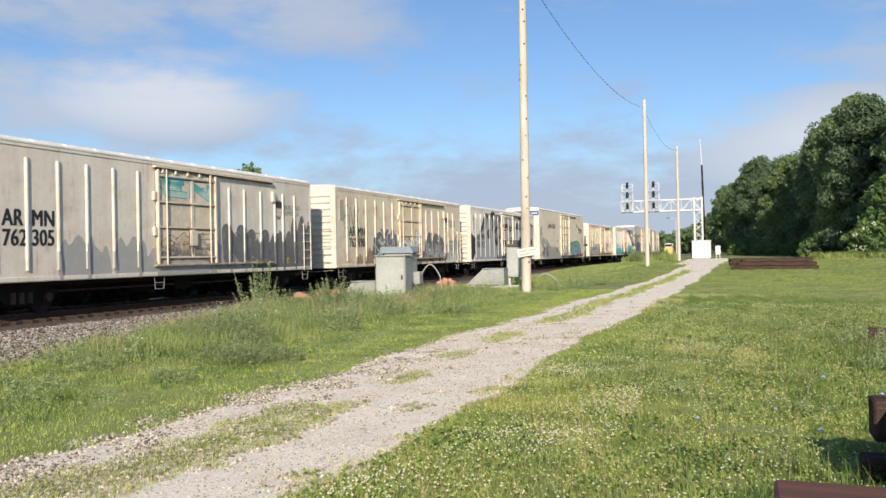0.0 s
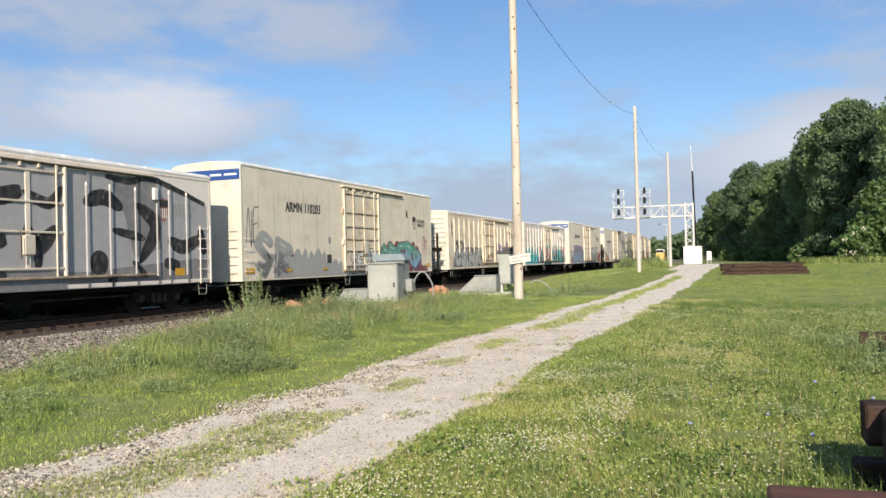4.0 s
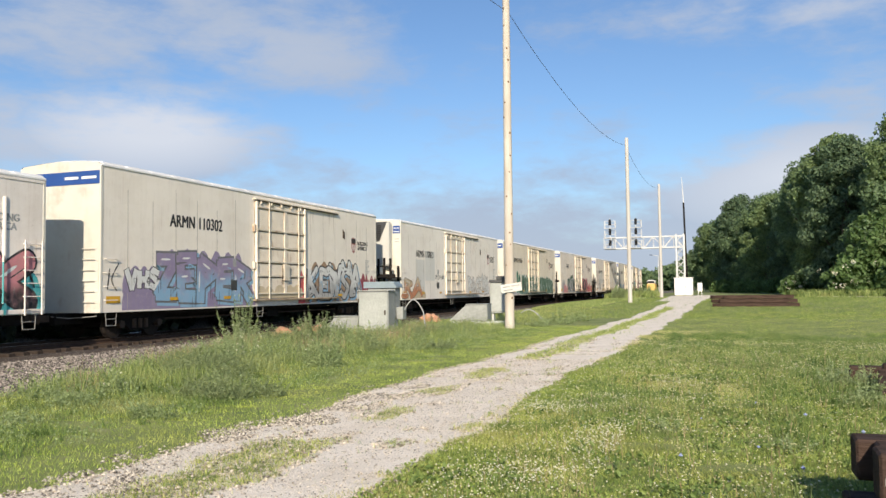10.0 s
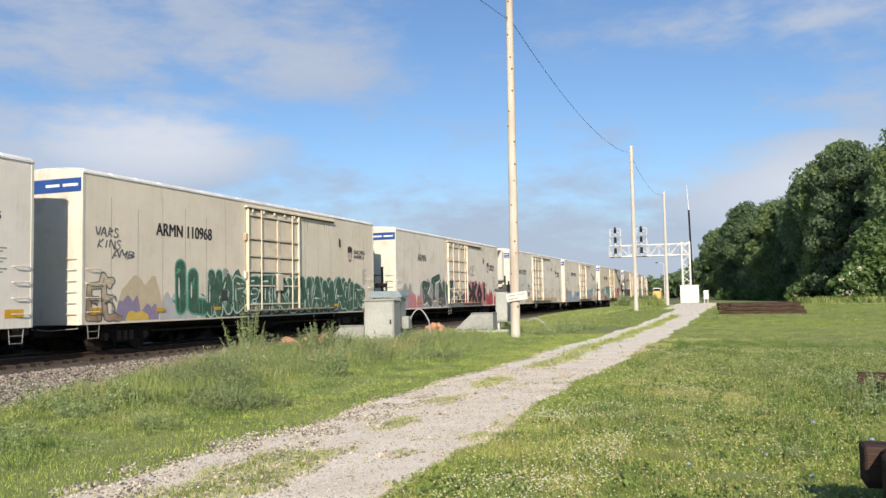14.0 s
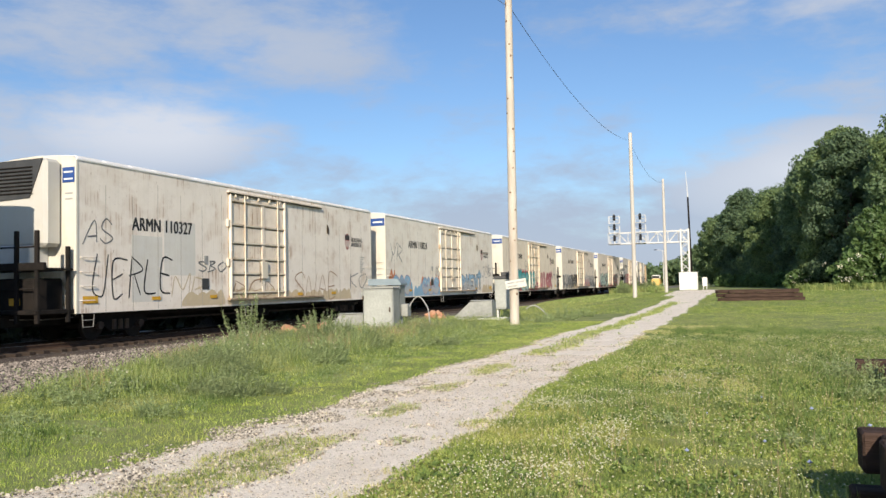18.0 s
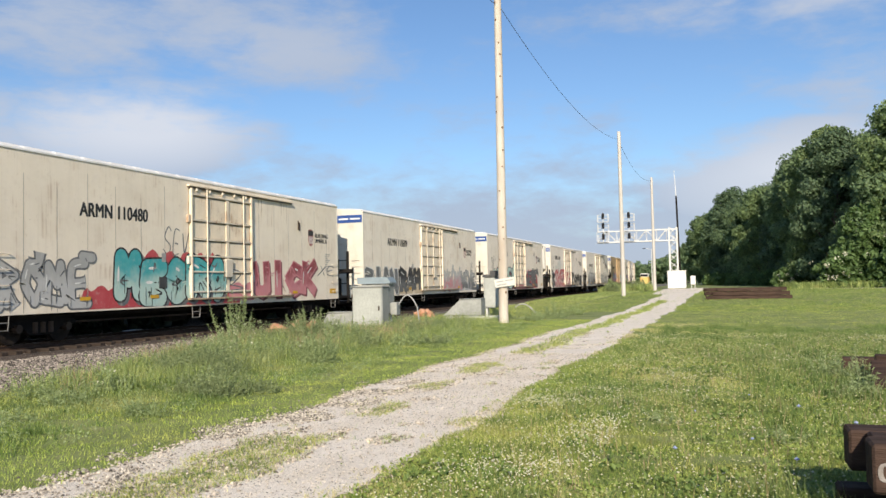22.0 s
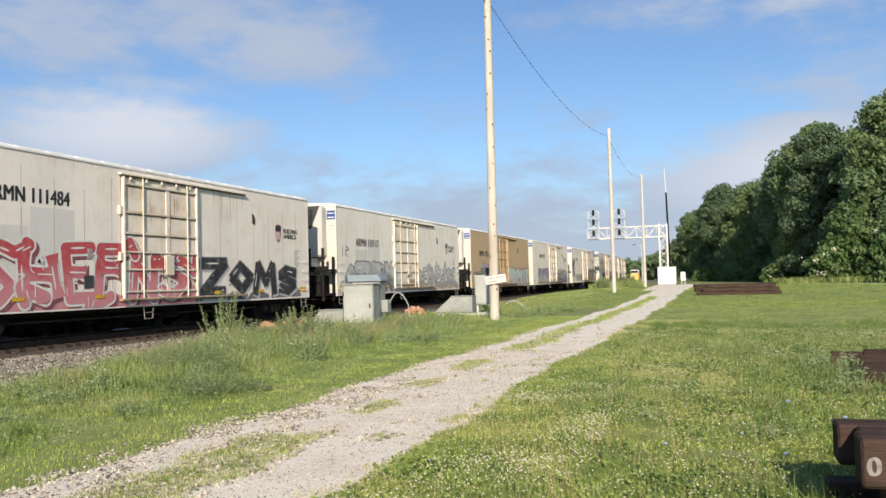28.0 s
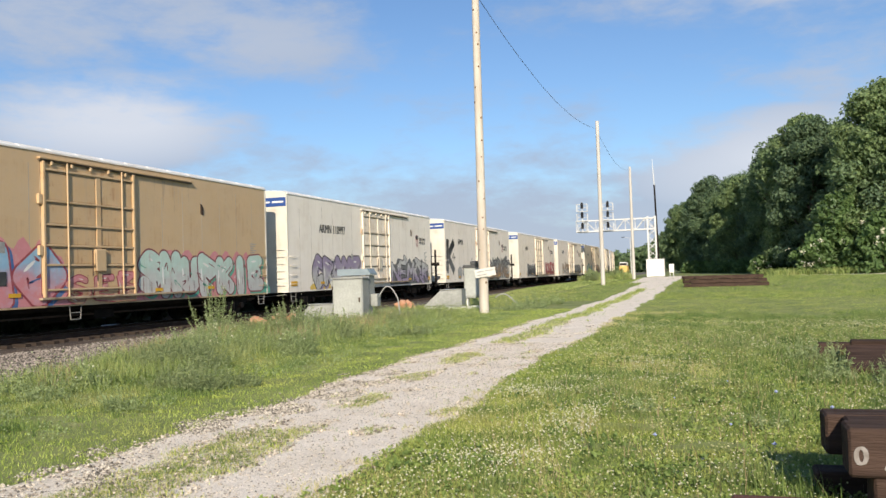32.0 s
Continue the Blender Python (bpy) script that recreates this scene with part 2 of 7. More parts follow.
def leafy(name, a, b, rough=0.6, sheen=0.25, curve=1.0):
    """Leaves and blades: tone varies from piece to piece."""
    m, nt, p = principled(name, a, rough)
    g = nt.nodes.new("ShaderNodeNewGeometry")
    c = mix_color(nt, math_node(nt, "POWER", g.outputs["Random Per Island"], curve), a, b)
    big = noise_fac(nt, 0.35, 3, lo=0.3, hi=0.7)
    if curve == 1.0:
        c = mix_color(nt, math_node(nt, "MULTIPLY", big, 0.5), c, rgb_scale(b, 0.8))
    nt.links.new(c, p.inputs["Base Color"])
    tr = nt.nodes.new("ShaderNodeBsdfTranslucent")
    nt.links.new(c, tr.inputs["Color"])
    mx = nt.nodes.new("ShaderNodeMixShader")
    mx.inputs[0].default_value = sheen
    nt.links.new(p.outputs[0], mx.inputs[1])
    nt.links.new(tr.outputs[0], mx.inputs[2])
    nt.links.new(mx.outputs[0], nt.nodes["Material Output"].inputs["Surface"])
    return m


def turf(name, a, b, dark, dry, sheen=0.35):
    """Grass: blades differ one by one, and patches of darker and of drier growth run through them."""
    m, nt, p = principled(name, a, 0.6)
    g = nt.nodes.new("ShaderNodeNewGeometry")
    c = mix_color(nt, math_node(nt, "POWER", g.outputs["Random Per Island"], 1.5), a, b)
    c = mix_color(nt, math_node(nt, "MULTIPLY", noise_fac(nt, 1.5, 5, lo=0.46, hi=0.66, rough=0.65), 0.75), c, dark)
    c = mix_color(nt, math_node(nt, "MULTIPLY", noise_fac(nt, 0.55, 4, lo=0.5, hi=0.7, shift=(7, 3, 0)), 0.6), c, dry)
    nt.links.new(c, p.inputs["Base Color"])
    tr = nt.nodes.new("ShaderNodeBsdfTranslucent")
    nt.links.new(c, tr.inputs["Color"])
    mx = nt.nodes.new("ShaderNodeMixShader")
    mx.inputs[0].default_value = sheen
    nt.links.new(p.outputs[0], mx.inputs[1])
    nt.links.new(tr.outputs[0], mx.inputs[2])
    nt.links.new(mx.outputs[0], nt.nodes["Material Output"].inputs["Surface"])
    return m


def car_paint(name, base, rust=0.3, grime=0.35, seed=0.0):
    """Weathered white freight-car paint: sheets of slightly different tone, rain streaks, rust runs, scuffs and road dirt."""
    m, nt, p = principled(name, base, 0.5)
    sh = (seed * 3.1, seed * 7.7, seed * 1.3)
    panel = noise_fac(nt, 0.55, 3, (1, 1, 0.6), 0.3, 0.7, shift=sh)
    c = mix_color(nt, math_node(nt, "MULTIPLY", panel, 0.5), rgb_scale(base, 0.98), rgb_scale(base, 0.8))
    streak = noise_fac(nt, 1.6, 5, (1, 3.0, 0.16), 0.5, 0.78, shift=sh, rough=0.65)
    c = mix_color(nt, math_node(nt, "MULTIPLY", streak, grime * 0.4), c, (0.4, 0.34, 0.26))
    fine = noise_fac(nt, 5.0, 4, (1, 4.0, 0.12), 0.56, 0.74, shift=sh)
    c = mix_color(nt, math_node(nt, "MULTIPLY", fine, grime * 0.3), c, (0.34, 0.27, 0.19))
    splash = noise_fac(nt, 0.7, 6, (1, 1, 1.6), 0.47, 0.68, shift=(seed * 2, 1, seed), rough=0.7)
    c = mix_color(nt, math_node(nt, "MULTIPLY", splash, grime * 0.5), c, (0.5, 0.41, 0.3))
    blot = noise_fac(nt, 1.1, 6, (1, 1, 1.3), 0.5, 0.62, shift=(seed, 2, 5))
    run = noise_fac(nt, 3.0, 4, (1, 4.5, 0.2), 0.52, 0.7, shift=(2, seed * 5, 1))
    r = math_node(nt, "MULTIPLY", math_node(nt, "MULTIPLY", blot, math_node(nt, "ADD", math_node(nt, "MULTIPLY", run, 0.85), 0.15), clamp=True), rust, clamp=True)
    c = mix_color(nt, r, c, (0.33, 0.17, 0.07))
    pits = noise_fac(nt, 9.0, 6, (1, 1, 0.7), 0.63, 0.7, shift=sh, rough=0.7)
    c = mix_color(nt, math_node(nt, "MULTIPLY", pits, rust * 0.7, clamp=True), c, (0.22, 0.11, 0.05))
    dust = noise_fac(nt, 6.0, 5, (1, 1, 1), 0.55, 0.85, shift=sh)
    c = mix_color(nt, math_node(nt, "MULTIPLY", dust, grime * 0.45), c, (0.33, 0.29, 0.23))
    nt.links.new(c, p.inputs["Base Color"])
    bump(nt, p, panel, 0.25, 0.03)
    return m


WHITE = car_paint("white_paint", (0.74, 0.73, 0.69), 0.35, 0.35, 1)
ROOF_WHITE = mottled("roof_paint", (0.86, 0.86, 0.85), (0.72, 0.71, 0.69), 1.2, 0.55)
UNIT_WHITE = car_paint("unit_paint", (0.58, 0.57, 0.53), 0.15, 0.3, 9)
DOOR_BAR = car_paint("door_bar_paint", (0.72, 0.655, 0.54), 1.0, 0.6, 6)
RUST_RUN = mottled("rust_run", (0.3, 0.21, 0.13), (0.5, 0.42, 0.33), 2.0, 0.85, bumps=0, stretch=(1, 1, 0.4))
TRACK_DARK = mottled("door_track_shade", (0.06, 0.05, 0.04), (0.2, 0.16, 0.12), 2.0, 0.85)
# rust brown; on the doors it also paints in the shade along edges
RUST_AND_SHADE = mottled("rust_and_edge_shade", (0.14, 0.095, 0.06), (0.45, 0.36, 0.25), 2.2, 0.8, 0.0, 16)
END_WHITE = car_paint("end_paint", (0.66, 0.635, 0.56), 0.4, 0.4, 4)
EMBLEM_DARK = mottled("emblem_dark", (0.025, 0.022, 0.022), (0.05, 0.045, 0.042), 6, 0.55, bumps=0)
DOOR_WHITE = car_paint("door_paint", (0.7, 0.64, 0.5), 0.7, 0.35, 2)
# near-black leaves of the added screen that keeps the space under the cars dark
SCREEN_DARK = leafy("screen_leaves", (0.012, 0.02, 0.008), (0.035, 0.05, 0.02), 0.7, 0.1)
BLUE = mottled("blue_band", (0.02, 0.06, 0.24), (0.025, 0.08, 0.28), 2, 0.45)
BLACK = mottled("black_steel", (0.009, 0.0085, 0.008), (0.022, 0.018, 0.016), 2.5, 0.85, gloss=0.15)
DARK_PAINT = mottled("dark_lettering", (0.018, 0.018, 0.02), (0.03, 0.03, 0.03), 8, 0.6, bumps=0)
GREY_PAINT = mottled("grey_lettering", (0.25, 0.25, 0.25), (0.4, 0.4, 0.38), 8, 0.6, bumps=0)
RED_PAINT = mottled("red_shield", (0.33, 0.1, 0.085), (0.4, 0.2, 0.17), 6, 0.55, bumps=0)
YELLOW = mottled("yellow_label", (0.72, 0.42, 0.02), (0.6, 0.33, 0.03), 5, 0.6, bumps=0)
UNIT_GREY = mottled("unit_grille", (0.035, 0.037, 0.04), (0.06, 0.06, 0.06), 3, 0.5)
STEEL = mottled("worn_steel", (0.05, 0.036, 0.028), (0.09, 0.063, 0.046), 3, 0.75, 0.1, gloss=0.25)
RAIL_TOP = mottled("rail_steel", (0.32, 0.27, 0.23), (0.24, 0.18, 0.14), 4, 0.35, 0.8)
RAIL_RUST = mottled("rail_rust", (0.06, 0.038, 0.028), (0.1, 0.063, 0.045), 5, 0.9, gloss=0.2)
STEP_GREY = mottled("step_steel", (0.2, 0.195, 0.185), (0.32, 0.31, 0.29), 3, 0.7)
SEAM = mottled("dirty_seam", (0.34, 0.31, 0.26), (0.5, 0.46, 0.4), 1.5, 0.8, stretch=(1, 1, 0.3))
WHEEL = mottled("wheel_steel", (0.016, 0.013, 0.012), (0.035, 0.027, 0.022), 4, 0.8, 0.0, gloss=0.2)
TIE = mottled("tie_wood", (0.026, 0.019, 0.016), (0.06, 0.045, 0.036), 3, 0.9, stretch=(0.4, 4, 4), gloss=0.2)
BALLAST_STONE = leafy("ballast_stone", (0.02, 0.017, 0.015), (0.42, 0.365, 0.315), 0.9, 0.0, 1.6)
RUT_STONE = leafy("rut_stone", (0.04, 0.034, 0.028), (0.62, 0.56, 0.47), 0.9, 0.0, 1.1)
PATH_STONE = leafy("path_stone", (0.09, 0.075, 0.06), (0.66, 0.58, 0.48), 0.9, 0.0, 0.8)
GALV = mottled("galvanised_steel", (0.55, 0.56, 0.56), (0.68, 0.68, 0.67), 1.5, 0.55, 0.1)
CABINET = mottled("cabinet_aluminium", (0.36, 0.37, 0.355), (0.27, 0.28, 0.265), 1.6, 0.55, 0.1, 12)
LID_BLUE = mottled("lid_paint", (0.26, 0.32, 0.35), (0.2, 0.25, 0.28), 2, 0.5)
CONCRETE = mottled("concrete", (0.36, 0.35, 0.33), (0.46, 0.45, 0.42), 2, 0.9)
HUT_WHITE = mottled("hut_paint", (0.8, 0.8, 0.78), (0.72, 0.72, 0.69), 1, 0.6)
POLE_WOOD = mottled("pole_wood", (0.42, 0.35, 0.28), (0.62, 0.57, 0.5), 0.9, 0.85, 0.0, 16, 0.5, 0.012, (2.4, 2.4, 0.55))
POLE_PALE = mottled("pale_pole_wood", (0.44, 0.41, 0.37), (0.58, 0.55, 0.51), 1.4, 0.85, 0.0, 14, 0.5, 0.01, (3, 3, 0.25))
KNOT = mottled("knot_wood", (0.16, 0.1, 0.06), (0.22, 0.14, 0.08), 9, 0.9)
WIRE = mottled("wire", (0.03, 0.03, 0.03), (0.05, 0.05, 0.05), 3, 0.5)
SIGN_WHITE = mottled("sign_paint", (0.7, 0.69, 0.64), (0.55, 0.53, 0.48), 3, 0.6)
TIMBER = mottled("creosoted_timber", (0.028, 0.018, 0.014), (0.085, 0.055, 0.043), 2.2, 0.9, 0.0, 22, 0.6, 0.01, (0.5, 5, 5), gloss=0.15)
TIMBER_RED = mottled("red_brown_timber", (0.2, 0.075, 0.045), (0.09, 0.04, 0.028), 2.2, 0.8, 0.0, 22, 0.6, 0.01, (0.5, 5, 5))
CHALK = mottled("white_spray", (0.36, 0.34, 0.32), (0.2, 0.17, 0.15), 14, 0.9)
BARK = mottled("bark", (0.09, 0.07, 0.05), (0.15, 0.12, 0.09), 2, 0.95, stretch=(3, 3, 0.5))
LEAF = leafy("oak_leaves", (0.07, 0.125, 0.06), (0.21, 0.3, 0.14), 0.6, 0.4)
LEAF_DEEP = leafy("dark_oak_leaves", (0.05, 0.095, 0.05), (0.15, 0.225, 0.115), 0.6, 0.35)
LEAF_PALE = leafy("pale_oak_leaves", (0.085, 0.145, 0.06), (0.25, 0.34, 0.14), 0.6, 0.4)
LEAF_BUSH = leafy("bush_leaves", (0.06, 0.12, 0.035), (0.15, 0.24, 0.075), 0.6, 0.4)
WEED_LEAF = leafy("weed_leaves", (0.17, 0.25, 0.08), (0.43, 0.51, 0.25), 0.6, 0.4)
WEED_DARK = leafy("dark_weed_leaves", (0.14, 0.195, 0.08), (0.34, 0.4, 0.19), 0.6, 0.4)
GRASS = turf("meadow_grass", (0.11, 0.185, 0.03), (0.68, 0.74, 0.2), (0.075, 0.14, 0.03), (0.52, 0.48, 0.16))
FAR_GRASS = turf("far_grass", (0.1, 0.175, 0.03), (0.46, 0.53, 0.15), (0.08, 0.145, 0.03), (0.42, 0.4, 0.14))
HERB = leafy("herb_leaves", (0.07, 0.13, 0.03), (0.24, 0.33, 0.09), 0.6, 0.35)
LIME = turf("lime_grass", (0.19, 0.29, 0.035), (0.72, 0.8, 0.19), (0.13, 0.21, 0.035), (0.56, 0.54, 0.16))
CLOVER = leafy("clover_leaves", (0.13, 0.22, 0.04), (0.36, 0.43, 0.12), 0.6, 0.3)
GRASS_TALL = turf("tall_grass", (0.16, 0.24, 0.055), (0.52, 0.58, 0.21), (0.11, 0.175, 0.055), (0.44, 0.43, 0.19))
VERGE = turf("verge_grass", (0.17, 0.245, 0.045), (0.68, 0.72, 0.23), (0.085, 0.14, 0.035), (0.5, 0.46, 0.19))
TUFT_GRASS = turf("tuft_grass", (0.09, 0.16, 0.035), (0.34, 0.43, 0.13), (0.06, 0.12, 0.03), (0.3, 0.32, 0.12))
SEED_HEAD = leafy("seed_heads", (0.42, 0.43, 0.18), (0.74, 0.72, 0.42), 0.8, 0.3)
GRASS_DRY = leafy("dry_meadow_grass", (0.42, 0.39, 0.15), (0.68, 0.62, 0.31), 0.7, 0.35)
FLOWER = leafy("white_flowers", (0.8, 0.79, 0.66), (0.66, 0.64, 0.46), 0.8, 0.2)
FLOWER_BLUE = leafy("blue_flowers", (0.3, 0.36, 0.62), (0.42, 0.48, 0.72), 0.8, 0.2)
DRY_GRASS = leafy("dry_grass", (0.3, 0.22, 0.11), (0.42, 0.33, 0.2), 0.8, 0.2)
SAFETY_YELLOW = mottled("machine_yellow", (0.74, 0.5, 0.16), (0.65, 0.43, 0.13), 1, 0.5)
GLASS_DARK = principled("dark_lens", (0.02, 0.02, 0.025), 0.15)[0]


def ground_material():
    """Meadow soil; gravel and ballast where the sheet's own marks say so."""
    m, nt, p = principled("meadow_ground", (0.1, 0.12, 0.03), 0.95)

    def mark(name):
        n = nt.nodes.new("ShaderNodeAttribute")
        n.attribute_name = name
        return n.outputs["Fac"]

    def ragged(v, lo, hi, amount):
        v = math_node(nt, "ADD", v, math_node(nt, "MULTIPLY", math_node(nt, "SUBTRACT", wob, 0.5), amount))
        v = math_node(nt, "ADD", v, math_node(nt, "MULTIPLY", math_node(nt, "SUBTRACT", wob2, 0.5), amount))
        r = nt.nodes.new("ShaderNodeMapRange")
        r.interpolation_type = "SMOOTHSTEP"
        nt.links.new(v, r.inputs["Value"])
        r.inputs["From Min"].default_value, r.inputs["From Max"].default_value = lo, hi
        return r.outputs[0]
    wob = noise_fac(nt, 1.6, 6, lo=0, hi=1, rough=0.65)
    wob2 = noise_fac(nt, 7.0, 5, lo=0, hi=1, rough=0.7)
    soil = mix_color(nt, noise_fac(nt, 0.8, 5), (0.12, 0.17, 0.04), (0.25, 0.28, 0.09))
    soil = mix_color(nt, math_node(nt, "MULTIPLY", noise_fac(nt, 6, 4, lo=0.5, hi=0.75), 0.5), soil, (0.3, 0.27, 0.14))
    grit = noise_fac(nt, 30, 5, lo=0.35, hi=0.7, rough=0.7)
    stone = mix_color(nt, noise_fac(nt, 1.3, 5), (0.95, 0.865, 0.745), (0.82, 0.735, 0.615))
    stone = mix_color(nt, math_node(nt, "MULTIPLY", grit, 0.5), stone, (0.42, 0.37, 0.31))
    clod = noise_fac(nt, 11, 6, lo=0.55, hi=0.68, rough=0.78)
    stone = mix_color(nt, math_node(nt, "MULTIPLY", clod, 0.7), stone, (0.3, 0.25, 0.19))
    c = mix_color(nt, ragged(mark("gravel"), 0.36, 0.64, 1.15), soil, stone)
    bal = mix_color(nt, noise_fac(nt, 12, 5, lo=0.42, hi=0.58, rough=0.75), (0.22, 0.195, 0.175), (0.04, 0.034, 0.03))
    c = mix_color(nt, ragged(mark("ballast"), 0.35, 0.65, 0.8), c, bal)
    nt.links.new(c, p.inputs["Base Color"])
    bump(nt, p, math_node(nt, "ADD", grit, wob2), 0.35, 0.02)
    return m


# car: middle of the body along the train, kind, paint, number, label; in the order in which they pass
# kind: s old ribbed; n, f, o long with the cooling unit at the near end, the far end, neither
CARS = (
    (-159.8, "s", (0.66, 0.630, 0.57), 0.5, 0.75, "AR MN\n762 305"),
    (-140.6, "s", (0.68, 0.610, 0.49), 0.9, 0.6, "AR MN\n762 190"),
    (-121.5, "s", (0.74, 0.710, 0.66), 0.2, 0.3, "AR MN\n768 312"),
    (-101.1, "f", (0.72, 0.680, 0.57), 0.5, 0.35, "ARMN 110203"),
    (-79.5, "s", (0.74, 0.670, 0.54), 0.9, 0.65, "AR MN\n762 004"),
    (-60.3, "s", (0.74, 0.710, 0.66), 0.3, 0.4, ""),
    (-39.7, "f", (0.76, 0.720, 0.64), 0.2, 0.25, "ARMN 110302"),
    (-16.2, "n", (0.76, 0.730, 0.67), 0.3, 0.25, "ARMN 110821"),
    (5.6, "f", (0.70, 0.650, 0.54), 0.2, 0.3, "ARMN 110968"),
    (28.6, "o", (0.72, 0.680, 0.61), 0.5, 0.35, "ARMN"),
    (52.3, "n", (0.75, 0.720, 0.66), 0.8, 0.35, "ARMN 110327"),
    (74.2, "f", (0.76, 0.730, 0.66), 0.6, 0.35, "ARMN 110824"),
    (97.2, "f", (0.73, 0.680, 0.57), 0.4, 0.3, "ARMN 110480"),
    (120.2, "f", (0.74, 0.700, 0.61), 0.5, 0.4, "ARMN 110609"),
    (143.4, "o", (0.73, 0.690, 0.61), 0.2, 0.3, "ARMN 110590"),
    (167.5, "n", (0.75, 0.720, 0.66), 0.3, 0.3, "ARMN 111484"),
    (190.5, "n", (0.77, 0.740, 0.68), 0.2, 0.25, "ARMN 110117"),
    (213.7, "n", (0.48, 0.36, 0.215), 0.4, 0.45, "ARMN 110516"),
    (235.6, "f", (0.76, 0.730, 0.67), 0.2, 0.25, "ARMN 110997"),
    (258.9, "f", (0.75, 0.720, 0.66), 0.2, 0.3, "ARMN"),
    (283.0, "o", (0.75, 0.710, 0.63), 0.3, 0.3, "ARMN"),
    (305.6, "f", (0.74, 0.710, 0.65), 0.4, 0.3, "ARMN"),
    (328.6, "o", (0.62, 0.560, 0.45), 0.5, 0.4, "ARMN"),
    (351.4, "n", (0.74, 0.710, 0.65), 0.4, 0.3, "ARMN"),
    (374.4, "f", (0.74, 0.700, 0.63), 0.4, 0.3, "ARMN"),
    (397.4, "o", (0.72, 0.690, 0.63), 0.4, 0.3, "ARMN"),
    (420.2, "n", (0.74, 0.710, 0.65), 0.4, 0.3, "ARMN"),
)


def make_letterings():
    """Cuts all the cars' letterings once, while the scene is still small."""
    for _, kind, _, _, _, words in CARS:
        if kind == "s":
            lines = words.split("\n")
            for k in (0, 1):
                if words:
                    text_mesh("\n".join(w.split()[k] for w in lines), 0.42, DARK_PAINT, 1.04)
        elif words:
            text_mesh(words, 0.4, DARK_PAINT, 1.04)
    for m in (GREY_PAINT, DARK_PAINT):
        text_mesh("BUILDING\nAMERICA", 0.2, m)


make_letterings()


# ---- ground and track ----
TRACK_X, RAIL_Z, GAUGE = -19.45, 0.14, 1.435
BEND_Y, BEND_R = 130.0, 700.0
PATH_X, CROSS_Y = -4.02, 112.0


def rise(x, y):
    """Height of the ground: level, a low rise towards the further poles, a bank added beyond the track to darken the
    view under the cars.
    """
    low = 0.33 * smoothstep(42, 72, y) * smoothstep(-16.5, -12.5, x)
    dip = 0.14 * smoothstep(-13.5, -15.5, x) * smoothstep(-24, -22, x)
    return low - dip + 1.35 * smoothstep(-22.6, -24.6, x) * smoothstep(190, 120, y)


def strip(u, y):
    """The grown strip between the ruts, in lengths with bare gaps."""
    tuft = np.zeros_like(u)
    for a, b in TUFTS:
        k = smoothstep(a - 0.6, a + 0.6, y) * smoothstep(b + 0.6, b - 0.6, y)
        half = 0.42 if a < 6 else 0.2 if a < 17 else 0.26
        tuft = np.maximum(tuft, k * smoothstep(half + 0.26, half - 0.2, np.abs(u + (0.28 if a < 17 else 0.34))))
    return tuft


def sway(y):
    return 0.09 * np.sin(y * 0.55) + 0.06 * np.sin(y * 1.7 + 1)


def gravel(x, y):
    """How much bare pale gravel: the two ruts, the worn strip between them and the crossroad."""
    u = x - PATH_X + sway(y)
    rut = smoothstep(-1.42, -1.12, u) * smoothstep(1.38, 1.08, u)
    cross = smoothstep(4.2, 2.8, np.abs(y - CROSS_Y + 1.1 * (x + 5))) * smoothstep(-9, -6, x)
    spur = smoothstep(2.3, 1.5, np.abs(x - np.interp(y, (60, 116), (-4.2, -6.6)))) * smoothstep(66, 78, y) * smoothstep(119, 114, y)
    cross = np.maximum(cross, spur)
    return np.maximum(rut * (1 - 0.5 * strip(u, y)) * smoothstep(124, 116, y), cross)


TUFTS = ((2.0, 8.0), (9.3, 10.4), (11.5, 12.5), (13.7, 16.0), (17.8, 58.0))


def stony_shoulder(x, y):
    """Bare ballast beside the track; the grass closes in further on."""
    edge = np.interp(y, (0, 9.7, 13, 18.5, 24, 40, 60, 75), (-9.8, -10.7, -11.6, -13.2, -15.0, -14.6, -13.6, -15.2))
    return smoothstep(edge + 0.5, edge - 0.5, x) * smoothstep(-24.6, -23.6, x)


def along_track(s):
    """Place and heading (degrees) s metres along the track's centre line, which bends away to the left far on."""
    if s <= BEND_Y:
        return TRACK_X, s, 0.0
    a = (s - BEND_Y) / BEND_R
    return TRACK_X - BEND_R * (1 - math.cos(a)), BEND_Y + BEND_R * math.sin(a), math.degrees(a)


